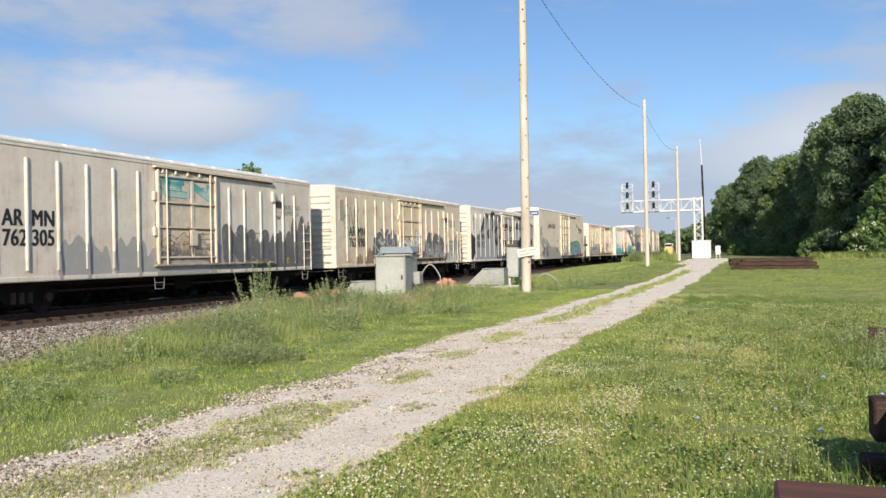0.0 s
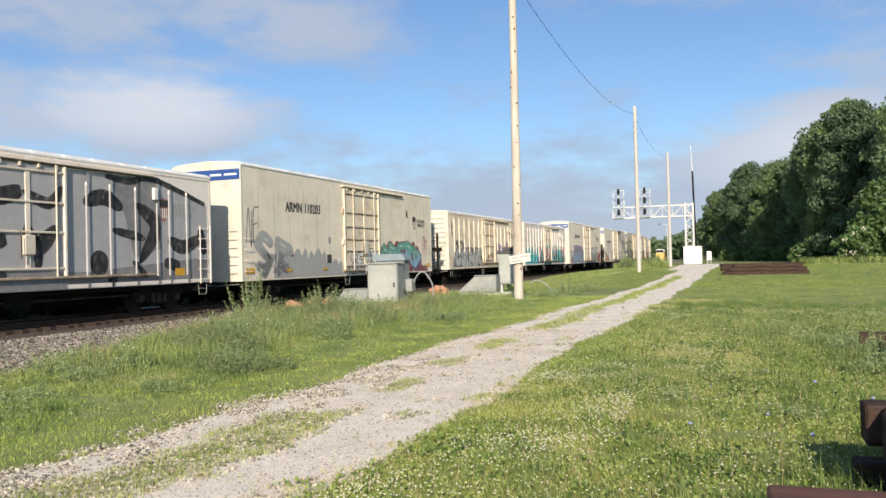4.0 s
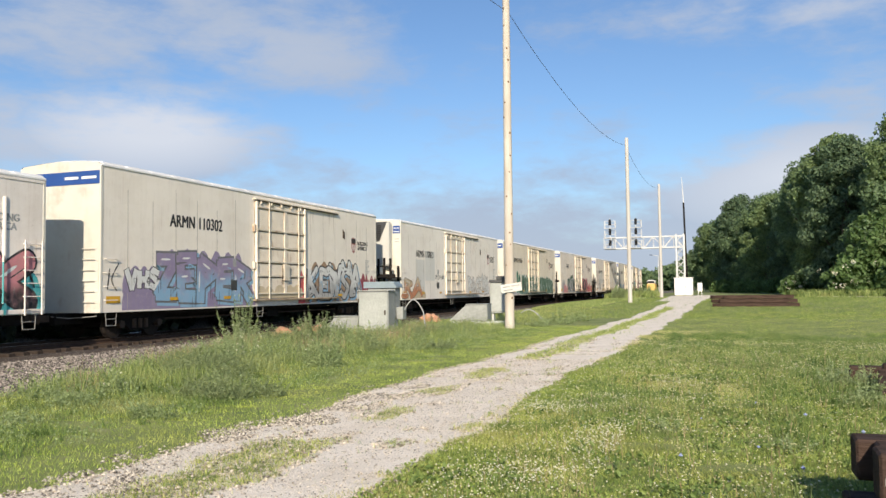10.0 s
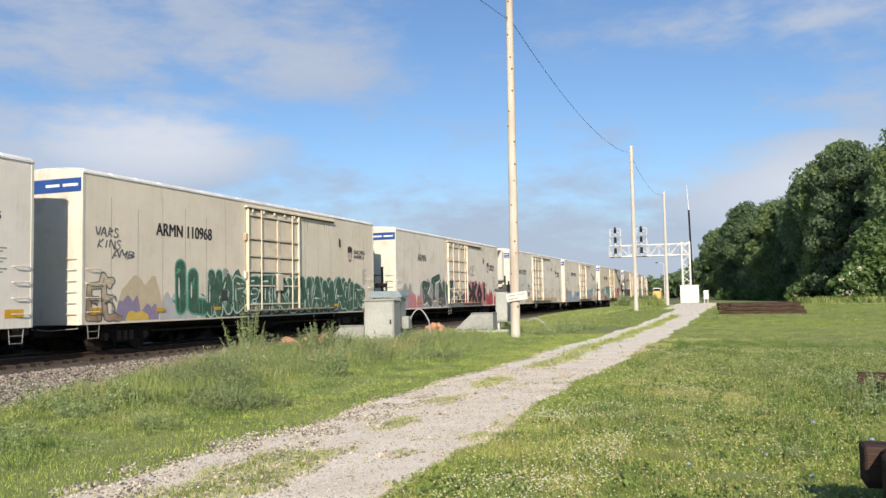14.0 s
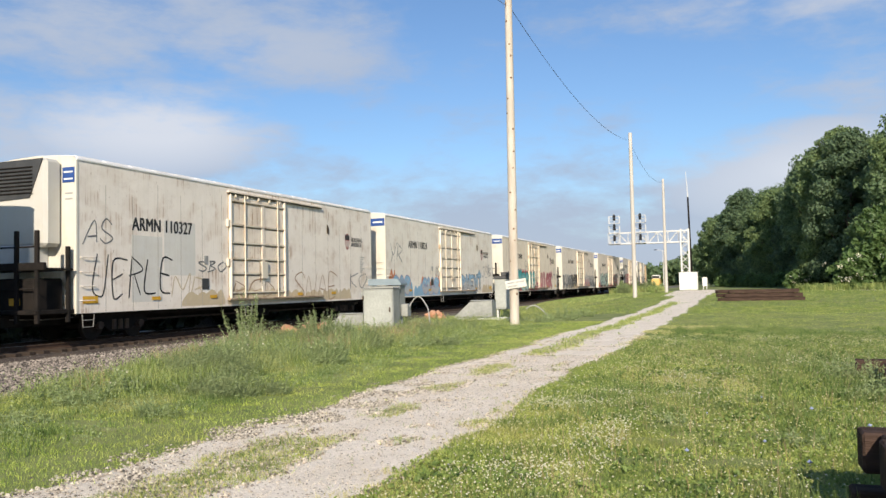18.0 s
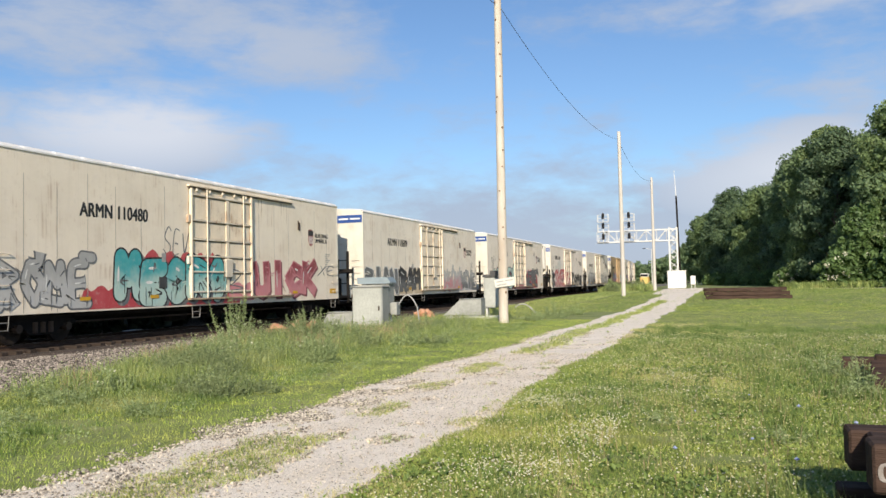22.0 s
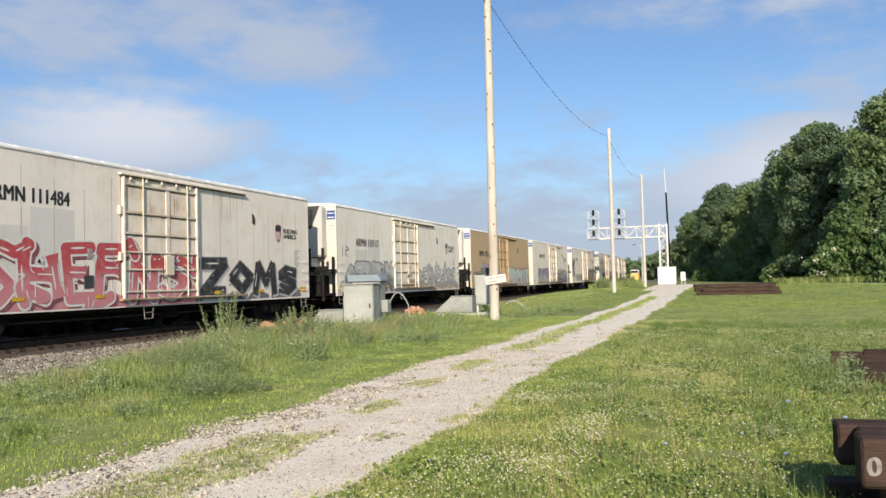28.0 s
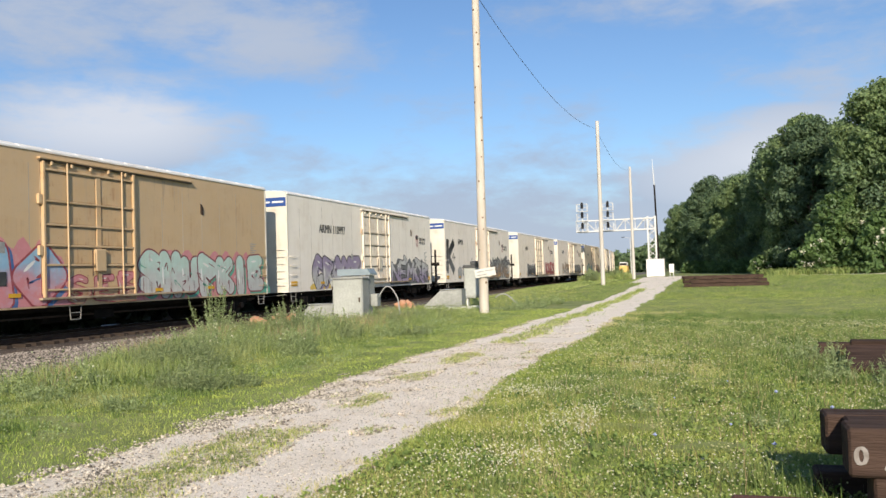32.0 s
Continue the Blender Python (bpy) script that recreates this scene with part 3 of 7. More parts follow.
def build_ground():
    xs = np.unique(np.round(np.concatenate([np.arange(-40, 30.1, 0.5), np.arange(-6, -2, 0.08), np.array([-2500, -1200, -600, -300, -150, -80, -55, 45, 70, 120, 250, 600, 1200, 2500.])]), 2))
    ys = np.unique(np.round(np.concatenate([np.arange(-6, 3, 0.5), np.arange(3, 40, 0.2), np.arange(40, 150, 1.0), np.array([-2500, -900, -300, -80, -25, 170, 200, 260, 350, 600, 1100, 2500.])]), 2))
    X, Y = np.meshgrid(xs, ys)
    rng = np.random.default_rng(3)
    near = (np.abs(X) < 40) & (Y > -6) & (Y < 150)
    lumps = rng.normal(0, 0.012, X.shape) * near * ((X > -13) | (X < -26)) * np.where((X > -6.2) & (X < -1.8), 0.25, 1)
    Z = rise(X, Y) + lumps
    n, m = len(xs), len(ys)
    i = np.arange((m - 1) * (n - 1))
    r, c = i // (n - 1), i % (n - 1)
    a = r * n + c
    faces = np.stack([a, a + 1, a + n + 1, a + n], 1)
    me = arrays_mesh("ground", np.stack([X.ravel(), Y.ravel(), Z.ravel()], 1), faces, ground_material(), smooth=True)
    for name, value in (("gravel", gravel(X, Y)), ("ballast", stony_shoulder(X, Y))):
        me.attributes.new(name, "FLOAT", "POINT").data.foreach_set("value", value.ravel().astype(np.float32))
    tagged(new("ground", me), "grassy meadow ground with a rutted pale gravel track", "ground", kind="structure")


build_ground()


def sweep(profile, s0, s1, step, off, name, material):
    """A closed cross-section (across, up) swept along the track."""
    ss = list(np.arange(s0, s1, step)) + [s1]
    sh, n = Shape(), len(profile)
    for s in ss:
        x, y, h = along_track(float(s))
        ca, sa = math.cos(radians(h)), math.sin(radians(h))
        sh.v += [(x + (off + u) * ca, y + (off + u) * sa, w) for u, w in profile]
    for i in range(len(ss) - 1):
        for j in range(n):
            k = (j + 1) % n
            sh.f.append([i * n + j, i * n + k, (i + 1) * n + k, (i + 1) * n + j])
            sh.mi.append(0)
    return part(name, sh, material)


def build_track():
    bed = sweep([(-2.6, -0.3), (-2.3, -0.09), (2.3, -0.09), (2.9, -0.3)], -25, 420, 8, 0, "ballast_bed", BALLAST)
    tagged(bed, "grey crushed-stone ballast bed under the track", "ballast", kind="structure")
    prof = [(-0.07, -0.17), (0.07, -0.17), (0.07, -0.155), (0.012, -0.13), (0.012, -0.05), (0.037, -0.035), (0.037, -0.004), (0.03, 0.0),
            (-0.03, 0.0), (-0.037, -0.004), (-0.037, -0.035), (-0.012, -0.05), (-0.012, -0.13), (-0.07, -0.155)]
    for s in (-1, 1):
        r = sweep([(u, w + RAIL_Z) for u, w in prof], -25, 420, 8, s * GAUGE / 2, "rail", RAIL_RUST)
        tagged(r, "rusty steel rail with a worn shiny head", "rail", "rails of the track")
        head = sweep([(-0.031, RAIL_Z - 0.003), (0.031, RAIL_Z - 0.003), (0.031, RAIL_Z + 0.002), (-0.031, RAIL_Z + 0.002)], -25, 420, 8, s * GAUGE / 2, "rail_head", RAIL_TOP)
        head.parent = r
    tie = Shape().box(-1.36, 1.36, -0.115, 0.115, -0.16, 0.0, 0.015).mesh("tie", TIE)
    rng = random.Random(5)
    n = 0
    s = -6.0
    while n < 260:
        x, y, h = along_track(s)
        t = tagged(new("tie", tie), "dark weathered wooden tie under the rails", "railway tie", "ties of the track")
        t.matrix_world = pose(x + rng.uniform(-0.08, 0.08), y, RAIL_Z - 0.14, 0, 0, h + rng.uniform(-1, 1))
        s += 0.51
        n += 1


BALLAST = mottled("ballast_ground", (0.12, 0.088, 0.068), (0.06, 0.045, 0.037), 1.2, 0.95, 0.0, 26, 0.8, 0.03)
build_track()


# ---- the train ----
LONG, SHORT = 20.05, 16.95       # body lengths
HALF = 1.55                      # half the body's width
SPEED, GAIN = 11.72, 0.0032      # metres a second at 16 s, and its slow gain


def run_out(t):
    """Metres that the train has gone since 16 s."""
    return SPEED * ((t - 16) + GAIN * (t - 16) ** 2 / 2)


def car_body(car, length, z0, z1, crown, paint, roof, end_paint):
    """Sides, ends and a low ridged roof."""
    h = length / 2
    part("side", Shape().box(HALF - 0.06, HALF, -h + 0.004, h - 0.004, z0, z1), paint, car)
    part("side", Shape().box(-HALF, -HALF + 0.06, -h + 0.004, h - 0.004, z0, z1), paint, car)
    for y0, y1 in ((-h, -h + 0.06), (h - 0.06, h)):
        part("end_wall", Shape().box(-HALF + 0.064, HALF - 0.064, y0, y1, z0, z1), end_paint, car)
    for sx in (-1, 1):
        for sy in (-1, 1):
            part("corner_post", Shape().box(*sorted((sx * (HALF - 0.05), sx * (HALF + 0.012))), *sorted((sy * (h - 0.09), sy * (h + 0.012))), z0, z1, 0.012), end_paint, car)
    part("floor_pan", Shape().box(-HALF + 0.07, HALF - 0.07, -h + 0.07, h - 0.07, z0 + 0.01, z0 + 0.1), BLACK, car)
    sh = Shape()
    n = int(length / 1.1)
    prof = [(-HALF - 0.02, 0.0), (-HALF + 0.1, 0.07), (-HALF * 0.5, crown * 0.8), (0, crown), (HALF * 0.5, crown * 0.8), (HALF - 0.1, 0.07), (HALF + 0.02, 0.0)]
    rows = []
    for i in range(n):
        a, b = -h + length * i / n, -h + length * (i + 1) / n
        for y, up in ((a, 0.0), (a + 0.08, 0.0), (a + 0.12, 0.035), (b - 0.04, 0.035), (b, 0.0)):
            rows.append([(u, y, z1 + w + (up if 0 < k < 6 else 0)) for k, (u, w) in enumerate(prof)])
    for r in rows:
        sh.v += r
    for i in range(len(rows) - 1):
        for k in range(6):
            sh.f.append([i * 7 + k, i * 7 + k + 1, i * 7 + 8 + k, i * 7 + 7 + k])
            sh.mi.append(0)
    lip = Shape().box(HALF - 0.01, HALF + 0.03, -h, h, z1 - 0.05, z1 + 0.01, 0.008).box(-HALF - 0.03, -HALF + 0.01, -h, h, z1 - 0.05, z1 + 0.01, 0.008)
    part("roof", sh, roof, car)
    part("eave", lip, roof, car)
    for y0, y1 in ((-h, -h + 0.05), (h - 0.05, h)):
        part("roof_end", Shape().prism([(u * 0.985, z1 + w - 0.005) for u, w in prof], y0, y1, "y"), end_paint, car)


def plug_door(car, y, w, z0, z1, run, paint, bars=(0.24, 0.84), rails=(0.03, 0.22, 0.37, 0.53, 0.71, 0.95), x=HALF):
    """A sliding plug door: a sunk leaf, lock rods, cross rails, the frame and the track above it."""
    leaf = part("door", Shape().box(x + 0.004, x + 0.035, y, y + w, z0, z1, 0.01), paint, car)
    for k in (0.0, 1.0):
        yy = y + k * (w - 0.09)
        part("door_post", Shape().box(x + 0.035, x + 0.11, yy, yy + 0.09, z0 - 0.1, z1 + 0.04, 0.012), paint, leaf)
    for k in bars:
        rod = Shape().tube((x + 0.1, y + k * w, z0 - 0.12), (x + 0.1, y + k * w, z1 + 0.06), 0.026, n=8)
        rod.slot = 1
        # brown strip on the rod's far side: rust and its shadow as colour
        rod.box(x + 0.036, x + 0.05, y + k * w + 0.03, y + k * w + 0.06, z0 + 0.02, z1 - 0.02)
        part("lock_rod", rod, [DOOR_BAR, RUST_AND_SHADE], leaf)
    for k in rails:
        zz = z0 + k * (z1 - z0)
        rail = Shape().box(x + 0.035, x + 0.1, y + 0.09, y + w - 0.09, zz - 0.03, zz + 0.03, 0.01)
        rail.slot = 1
        # brown strip under the rail: rusty edge with its shadow painted in
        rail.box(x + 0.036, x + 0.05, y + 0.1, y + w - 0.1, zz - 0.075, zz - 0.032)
        part("cross_rail", rail, [DOOR_BAR, RUST_AND_SHADE], leaf)
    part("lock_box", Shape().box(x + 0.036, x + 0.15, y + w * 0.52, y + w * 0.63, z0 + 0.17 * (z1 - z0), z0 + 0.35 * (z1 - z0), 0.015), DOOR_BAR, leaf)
    part("centre_post", Shape().box(x + 0.036, x + 0.075, y + w * 0.55, y + w * 0.6, z0 + 0.03 * (z1 - z0), z0 + 0.95 * (z1 - z0), 0.008), paint, leaf)
    # dark strips at both door edges, the gap's shadow put into colour
    for yy in (y - 0.03, y + w):
        part("door_seal", Shape().box(x + 0.003, x + 0.012, yy, yy + 0.03, z0 - 0.05, z1 + 0.03), RUST_AND_SHADE, leaf)
    part("door_handle", Shape().tube((x + 0.16, y + w * 0.475, z0 + 0.13 * (z1 - z0)), (x + 0.16, y + w * 0.475, z0 + 0.34 * (z1 - z0)), 0.018, n=6), STEEL, leaf)
    for k in (0.33, 0.72):
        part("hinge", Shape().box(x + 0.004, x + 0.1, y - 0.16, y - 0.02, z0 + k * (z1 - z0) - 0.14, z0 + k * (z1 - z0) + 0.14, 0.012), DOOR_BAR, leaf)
    for a, b in ((0.04, 0.54), (0.61, 0.96)):
        for lo, hi in zip(rails, rails[1:]):
            part("door_panel", Shape().box(x + 0.035, x + 0.047, y + a * w, y + b * w, z0 + lo * (z1 - z0) + 0.05, z0 + hi * (z1 - z0) - 0.085, 0.006), paint, leaf)
    top = part("door_track", Shape().box(x + 0.004, x + 0.13, y - 0.12, y + run, z1 + 0.09, z1 + 0.15, 0.01), paint, car)
    # dark strip that paints the shadow below the projecting track
    part("track_strip", Shape().box(x + 0.004, x + 0.09, y - 0.1, y + run, z1 + 0.045, z1 + 0.088, 0.006), TRACK_DARK, top)
    for k in range(5):
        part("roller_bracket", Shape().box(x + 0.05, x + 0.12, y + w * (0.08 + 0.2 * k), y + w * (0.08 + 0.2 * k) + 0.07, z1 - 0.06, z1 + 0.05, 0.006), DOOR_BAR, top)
    part("lower_track", Shape().box(x + 0.004, x + 0.14, y - 0.12, y + run, z0 - 0.17, z0 - 0.1, 0.012), RUST_AND_SHADE, car)


def truck(car, y, z):
    """A two-axle truck: cast side frames, bolster and springs. The wheelsets are keyed apart."""
    for s in (-1, 1):
        x = s * 1.02
        fr = [(-1.25, 0.06), (-1.25, 0.2), (-0.95, 0.26), (-0.45, 0.42), (0.45, 0.42), (0.95, 0.26), (1.25, 0.2), (1.25, 0.06), (0.72, 0.02), (0.42, -0.2), (-0.42, -0.2), (-0.72, 0.02)]
        f = part("side_frame", Shape().prism([(y + u, z + w) for u, w in fr], x - 0.07, x + 0.07, "x"), BLACK, car)
        for k in (-0.28, 0.0, 0.28):
            part("spring", Shape().tube((x + s * 0.08, y + k, z - 0.14), (x + s * 0.08, y + k, z + 0.16), 0.075, n=8), STEEL, f)
        for k in (-0.89, 0.89):
            part("bearing_cap", Shape().tube((x, y + k, z), (x + s * 0.16, y + k, z), 0.12, n=12), STEEL, f)
    part("bolster", Shape().box(-1.1, 1.1, y - 0.2, y + 0.2, z + 0.1, z + 0.42, 0.03), BLACK, car)


def wheelset(car, y, z, r=0.42):
    sh = Shape().tube((-1.0, 0, 0), (1.0, 0, 0), 0.08, n=10)
    for s in (-1, 1):
        a, b = s * 0.69, s * 0.83
        sh.tube((a, 0, 0), (a + s * 0.03, 0, 0), r + 0.025, n=28)
        sh.tube((a + s * 0.03, 0, 0), (b, 0, 0), r, r - 0.004, n=28)
        sh.tube((b, 0, 0), (b + s * 0.012, 0, 0), r * 0.32, n=14)
        for k in range(4):
            w = math.pi / 2 * k
            sh.tube((b + s * 0.004, r * 0.62 * math.cos(w), r * 0.62 * math.sin(w)), (b + s * 0.02, r * 0.62 * math.cos(w), r * 0.62 * math.sin(w)), 0.05, n=6)
    ob = part("wheelset", sh, WHEEL, car)
    ob.matrix_basis = pose(0, y, z)
    return ob


def running_gear(car, length, overhang_near, overhang_far, z0):
    """Sills, couplers, trucks, brake rigging and steps below the body."""
    h = length / 2
    part("centre_sill", Shape().box(-0.3, 0.3, -h - overhang_near, h + overhang_far, z0 - 0.35, z0 + 0.0, 0.02), BLACK, car)
    for s in (-1, 1):
        part("side_sill", Shape().box(*sorted((s * (HALF - 0.5), s * (HALF - 0.38))), -h + 0.3, h - 0.3, z0 - 0.14, z0 - 0.004, 0.01), BLACK, car)
    zc = RAIL_Z + 0.42
    for y in (-h + 2.3, h - 2.3):
        truck(car, y, zc + 0.02)
        for k in (-0.89, 0.89):
            wheelset(car, y + k, zc)
    for y, s in ((-h - overhang_near, -1), (h + overhang_far, 1)):
        part("coupler", Shape().box(-0.1, 0.1, *sorted((y, y + s * 0.55)), z0 - 0.26, z0 - 0.06, 0.02).box(-0.17, 0.17, *sorted((y + s * 0.4, y + s * 0.66)), z0 - 0.32, z0 - 0.0, 0.04), STEEL, car)
    part("brake_cylinder", Shape().tube((0.5, -1.6, z0 - 0.32), (0.5, -0.6, z0 - 0.32), 0.2, n=12), BLACK, car)
    part("valve_box", Shape().box(0.3, 1.0, 0.2, 1.1, z0 - 0.45, z0 - 0.16, 0.02), BLACK, car)
    part("air_reservoir", Shape().tube((-0.75, 1.2, z0 - 0.3), (-0.75, 2.4, z0 - 0.3), 0.22, n=12), BLACK, car)
    part("brake_pipe", Shape().tube((0.95, -h + 3.4, z0 - 0.3), (0.95, h - 3.4, z0 - 0.3), 0.03, n=6), STEEL, car)
    for y in (-h + 0.5, -1.2, h - 0.5):
        st = Shape()
        for k in (-0.2, 0.2):
            st.tube((HALF - 0.03, y + k * 1.2, z0), (HALF - 0.03, y + k, z0 - 0.4), 0.012, n=6)
        for z in (z0 - 0.2, z0 - 0.4):
            st.tube((HALF - 0.03, y - 0.21, z), (HALF - 0.03, y + 0.21, z), 0.013, n=6)
        part("step", st, STEP_GREY, car)
    lever = Shape().pipe([(HALF - 0.1, -h - 0.02, z0 - 0.1), (0.5, -h - 0.16, z0 - 0.16), (0.2, -h - overhang_near - 0.05, z0 - 0.1)], 0.014)
    part("uncoupling_lever", lever, STEP_GREY, car)


def rungs(car, y, z0, z1, n, paint, w=0.42, x=HALF):
    for i in range(n):
        z = z0 + (z1 - z0) * i / (n - 1)
        sh = Shape().tube((x + 0.07, y - w / 2, z), (x + 0.07, y + w / 2, z), 0.014, n=6)
        for k in (-w / 2, w / 2):
            sh.tube((x, y + k, z), (x + 0.07, y + k, z), 0.014, n=6)
        part("rung", sh, paint, car)


def cooling_unit(car, y, s):
    """The refrigeration unit and the platform with its fuel tank and posts outside one end; s is -1 at the near end."""
    def span(a, b):
        return sorted((y + s * a, y + s * b))
    u = part("cooling_unit", Shape().box(-1.05, 1.05, *span(0.0, 0.62), 2.9, 5.42, 0.1), UNIT_WHITE, car, "white rounded refrigeration unit")
    part("grille", Shape().prism([(-1.0, 5.38), (0.98, 5.4), (0.5, 4.3), (-0.9, 4.25)], *span(0.625, 0.66), "y"), UNIT_GREY, u)
    for i in range(8):
        z = 4.42 + i * 0.105
        part("louvre", Shape().box(-0.62, 0.62, *span(0.66, 0.70), z, z + 0.035, 0.008), BLACK, u)
    for x in (1.07, -1.5):
        part("unit_badge", Shape().box(x, x + 0.43, *span(0.004, 0.016), 4.76, 5.2), BLUE, u)
        for z in (4.84, 5.04):
            part("badge_line", Shape().box(x + 0.05, x + 0.38, *span(0.017, 0.02), z, z + 0.045), HUT_WHITE, u)
        part("stencil_line", Shape().box(x + 0.08, x + 0.36, *span(0.004, 0.007), 4.42, 4.47), GREY_PAINT, u)
        part("stencil_line", Shape().box(x + 0.08, x + 0.36, *span(0.004, 0.007), 4.26, 4.31), GREY_PAINT, u)
    if s > 0:
        # dark panel over the flank of a far-end unit
        part("side_grille", Shape().box(1.052, 1.09, *span(0.03, 0.6), 2.95, 4.95, 0.012), UNIT_GREY, u)
    part("service_box", Shape().box(-0.7, 0.55, *span(0.004, 0.7), 2.35, 2.95, 0.03), GALV, car)
    part("fuel_tank", Shape().box(-1.1, 1.2, *span(0.1, 1.15), 0.95, 2.0, 0.06), BLACK, car, "black steel fuel tank")
    part("platform", Shape().box(-1.5, 1.5, *span(0.0, 1.4), 1.0, 1.12, 0.015), BLACK, car)
    part("platform", Shape().box(-1.5, 1.62, *span(0.15, 1.3), 2.2, 2.28, 0.015), BLACK, car)
    for x, d in ((-1.4, 1.3), (-0.5, 1.32), (0.75, 1.32), (1.45, 1.3), (1.45, 0.2)):
        part("post", Shape().box(x - 0.06, x + 0.06, *span(d - 0.05, d + 0.05), 0.75, 3.3 if d > 1 else 2.9, 0.012), BLACK, car)
    part("cross_beam", Shape().box(-1.75, 1.72, *span(1.22, 1.36), 2.2, 2.42, 0.02), BLACK, car)
    for z in (2.85, 1.7):
        part("guard_rail", Shape().tube((-1.45, y + s * 1.31, z), (1.5, y + s * 1.31, z), 0.025, n=6), BLACK, car)
    part("tank_label", Shape().box(0.3, 0.7, *span(1.151, 1.158), 1.25, 1.45), YELLOW, car)


def long_car(near, far, paint):
    """A modern refrigerated boxcar with smooth sides; near, far: cooling units at its ends."""
    car = thing("refrigerator_car", "", "rail car", "cars of the train")
    z0, z1 = 0.98, 5.44
    car_body(car, LONG, z0, z1, 0.16, paint, ROOF_WHITE, END_WHITE)
    running_gear(car, LONG, 1.5 if near else 0.45, 1.5 if far else 0.45, z0)
    h = LONG / 2
    dl = 7.5 if near else 8.4
    plug_door(car, -h + dl, 3.95, 1.36, 5.1, 7.15, DOOR_WHITE)
    for i in range(1, 17):
        y = -h + i * LONG / 17
        if -h + dl - 0.3 < y < -h + dl + 4.1:
            continue
        part("panel_seam", Shape().box(HALF + 0.001, HALF + 0.0035, y - 0.009, y + 0.009, z0 + 0.02, z1 - 0.4 - 0.25 * (i * 7 % 3)), SEAM, car)
    rng = random.Random(int(dl * 10))
    for k in range(11):
        y, w = -h + dl + rng.uniform(4.2, 7.1), rng.uniform(0.006, 0.014)
        b = 5.1 - rng.uniform(0.25, 1.3)
        part("rust_run", Shape().prism([(y - w, 5.12), (y + w, 5.12), (y + w * 0.6, b + 0.3), (y, b), (y - w * 0.6, b + 0.25)], HALF + 0.0036, HALF + 0.0041, "x"), RUST_RUN, car)
    part("side_latch", Shape().prism([(-h + dl + 7.75, 4.1), (-h + dl + 7.9, 4.05), (-h + dl + 7.9, 4.35), (-h + dl + 7.75, 4.48)], HALF + 0.004, HALF + 0.04, "x"), STEEL, car)
    for k, (yy, zz, ww) in enumerate(((dl + 0.55, 4.75, 0.75), (dl + 0.55, 4.66, 0.6), (dl + 0.6, 4.57, 0.7), (dl + 0.45, 3.12, 0.8), (dl + 0.45, 3.03, 0.65), (dl + 2.3, 3.1, 0.9), (dl + 2.3, 3.0, 0.8), (dl + 2.3, 2.9, 0.85))):
        part("stencil_line", Shape().box(HALF + 0.0355, HALF + 0.0375, -h + yy, -h + yy + ww, zz - 0.022, zz + 0.022), GREY_PAINT, car)
    for k in range(9):
        part("stencil_line", Shape().box(HALF + 0.004, HALF + 0.006, h - 1.35, h - 0.85 - 0.12 * (k % 3), 3.05 - k * 0.09, 3.085 - k * 0.09), GREY_PAINT, car)
    part("side_hatch", Shape().box(HALF + 0.004, HALF + 0.03, -h + dl - 1.65, -h + dl - 1.25, 1.62, 2.0, 0.01), UNIT_GREY, car)
    part("small_plate", Shape().box(HALF + 0.004, HALF + 0.016, -h + dl - 1.5, -h + dl - 1.28, 2.5, 2.8, 0.004), GREY_PAINT, car)
    for y, z in ((-h + 0.55, 1.25), (h - 0.6, 1.25)):
        part("yellow_label", Shape().box(HALF + 0.004, HALF + 0.008, y - 0.3, y + 0.3, z, z + 0.22), YELLOW, car)
    for i in range(5):
        y = -h + 3.2 + i * 3.1
        if not -h + dl - 0.5 < y < -h + dl + 4.2:
            part("reflector", Shape().box(HALF + 0.03, HALF + 0.033, y, y + 0.42, 1.3, 1.41), YELLOW, car)
    for y, s, unit in ((-h, -1, near), (h, 1, far)):
        if unit:
            continue
        part("blue_band", Shape().box(-HALF + 0.03, HALF - 0.03, *sorted((y + s * 0.004, y + s * 0.016)), 4.86, 5.26), BLUE, car)
        part("band_plate", Shape().box(0.2, 0.72, *sorted((y + s * 0.018, y + s * 0.022)), 5.02, 5.1), HUT_WHITE, car)
        part("band_plate", Shape().box(0.84, 1.4, *sorted((y + s * 0.018, y + s * 0.022)), 5.02, 5.1), HUT_WHITE, car)
    rungs(car, -h + 0.42, 1.35, 2.6, 4, paint, 0.5)
    rungs(car, h - 0.42, 1.35, 2.6, 4, paint, 0.5)
    if near:
        cooling_unit(car, -h, -1)
    else:
        for i in range(6):
            part("end_rung", Shape().tube((0.9, -h - 0.07, 1.3 + i * 0.32), (1.38, -h - 0.07, 1.3 + i * 0.32), 0.015, n=6), END_WHITE, car)
    if far:
        cooling_unit(car, h, 1)
    return car


RIBS = (1.1, 2.1, 3.15, 4.2, 5.25, 6.3, 11.05, 12.0, 13.1, 14.1, 14.7, 15.6)


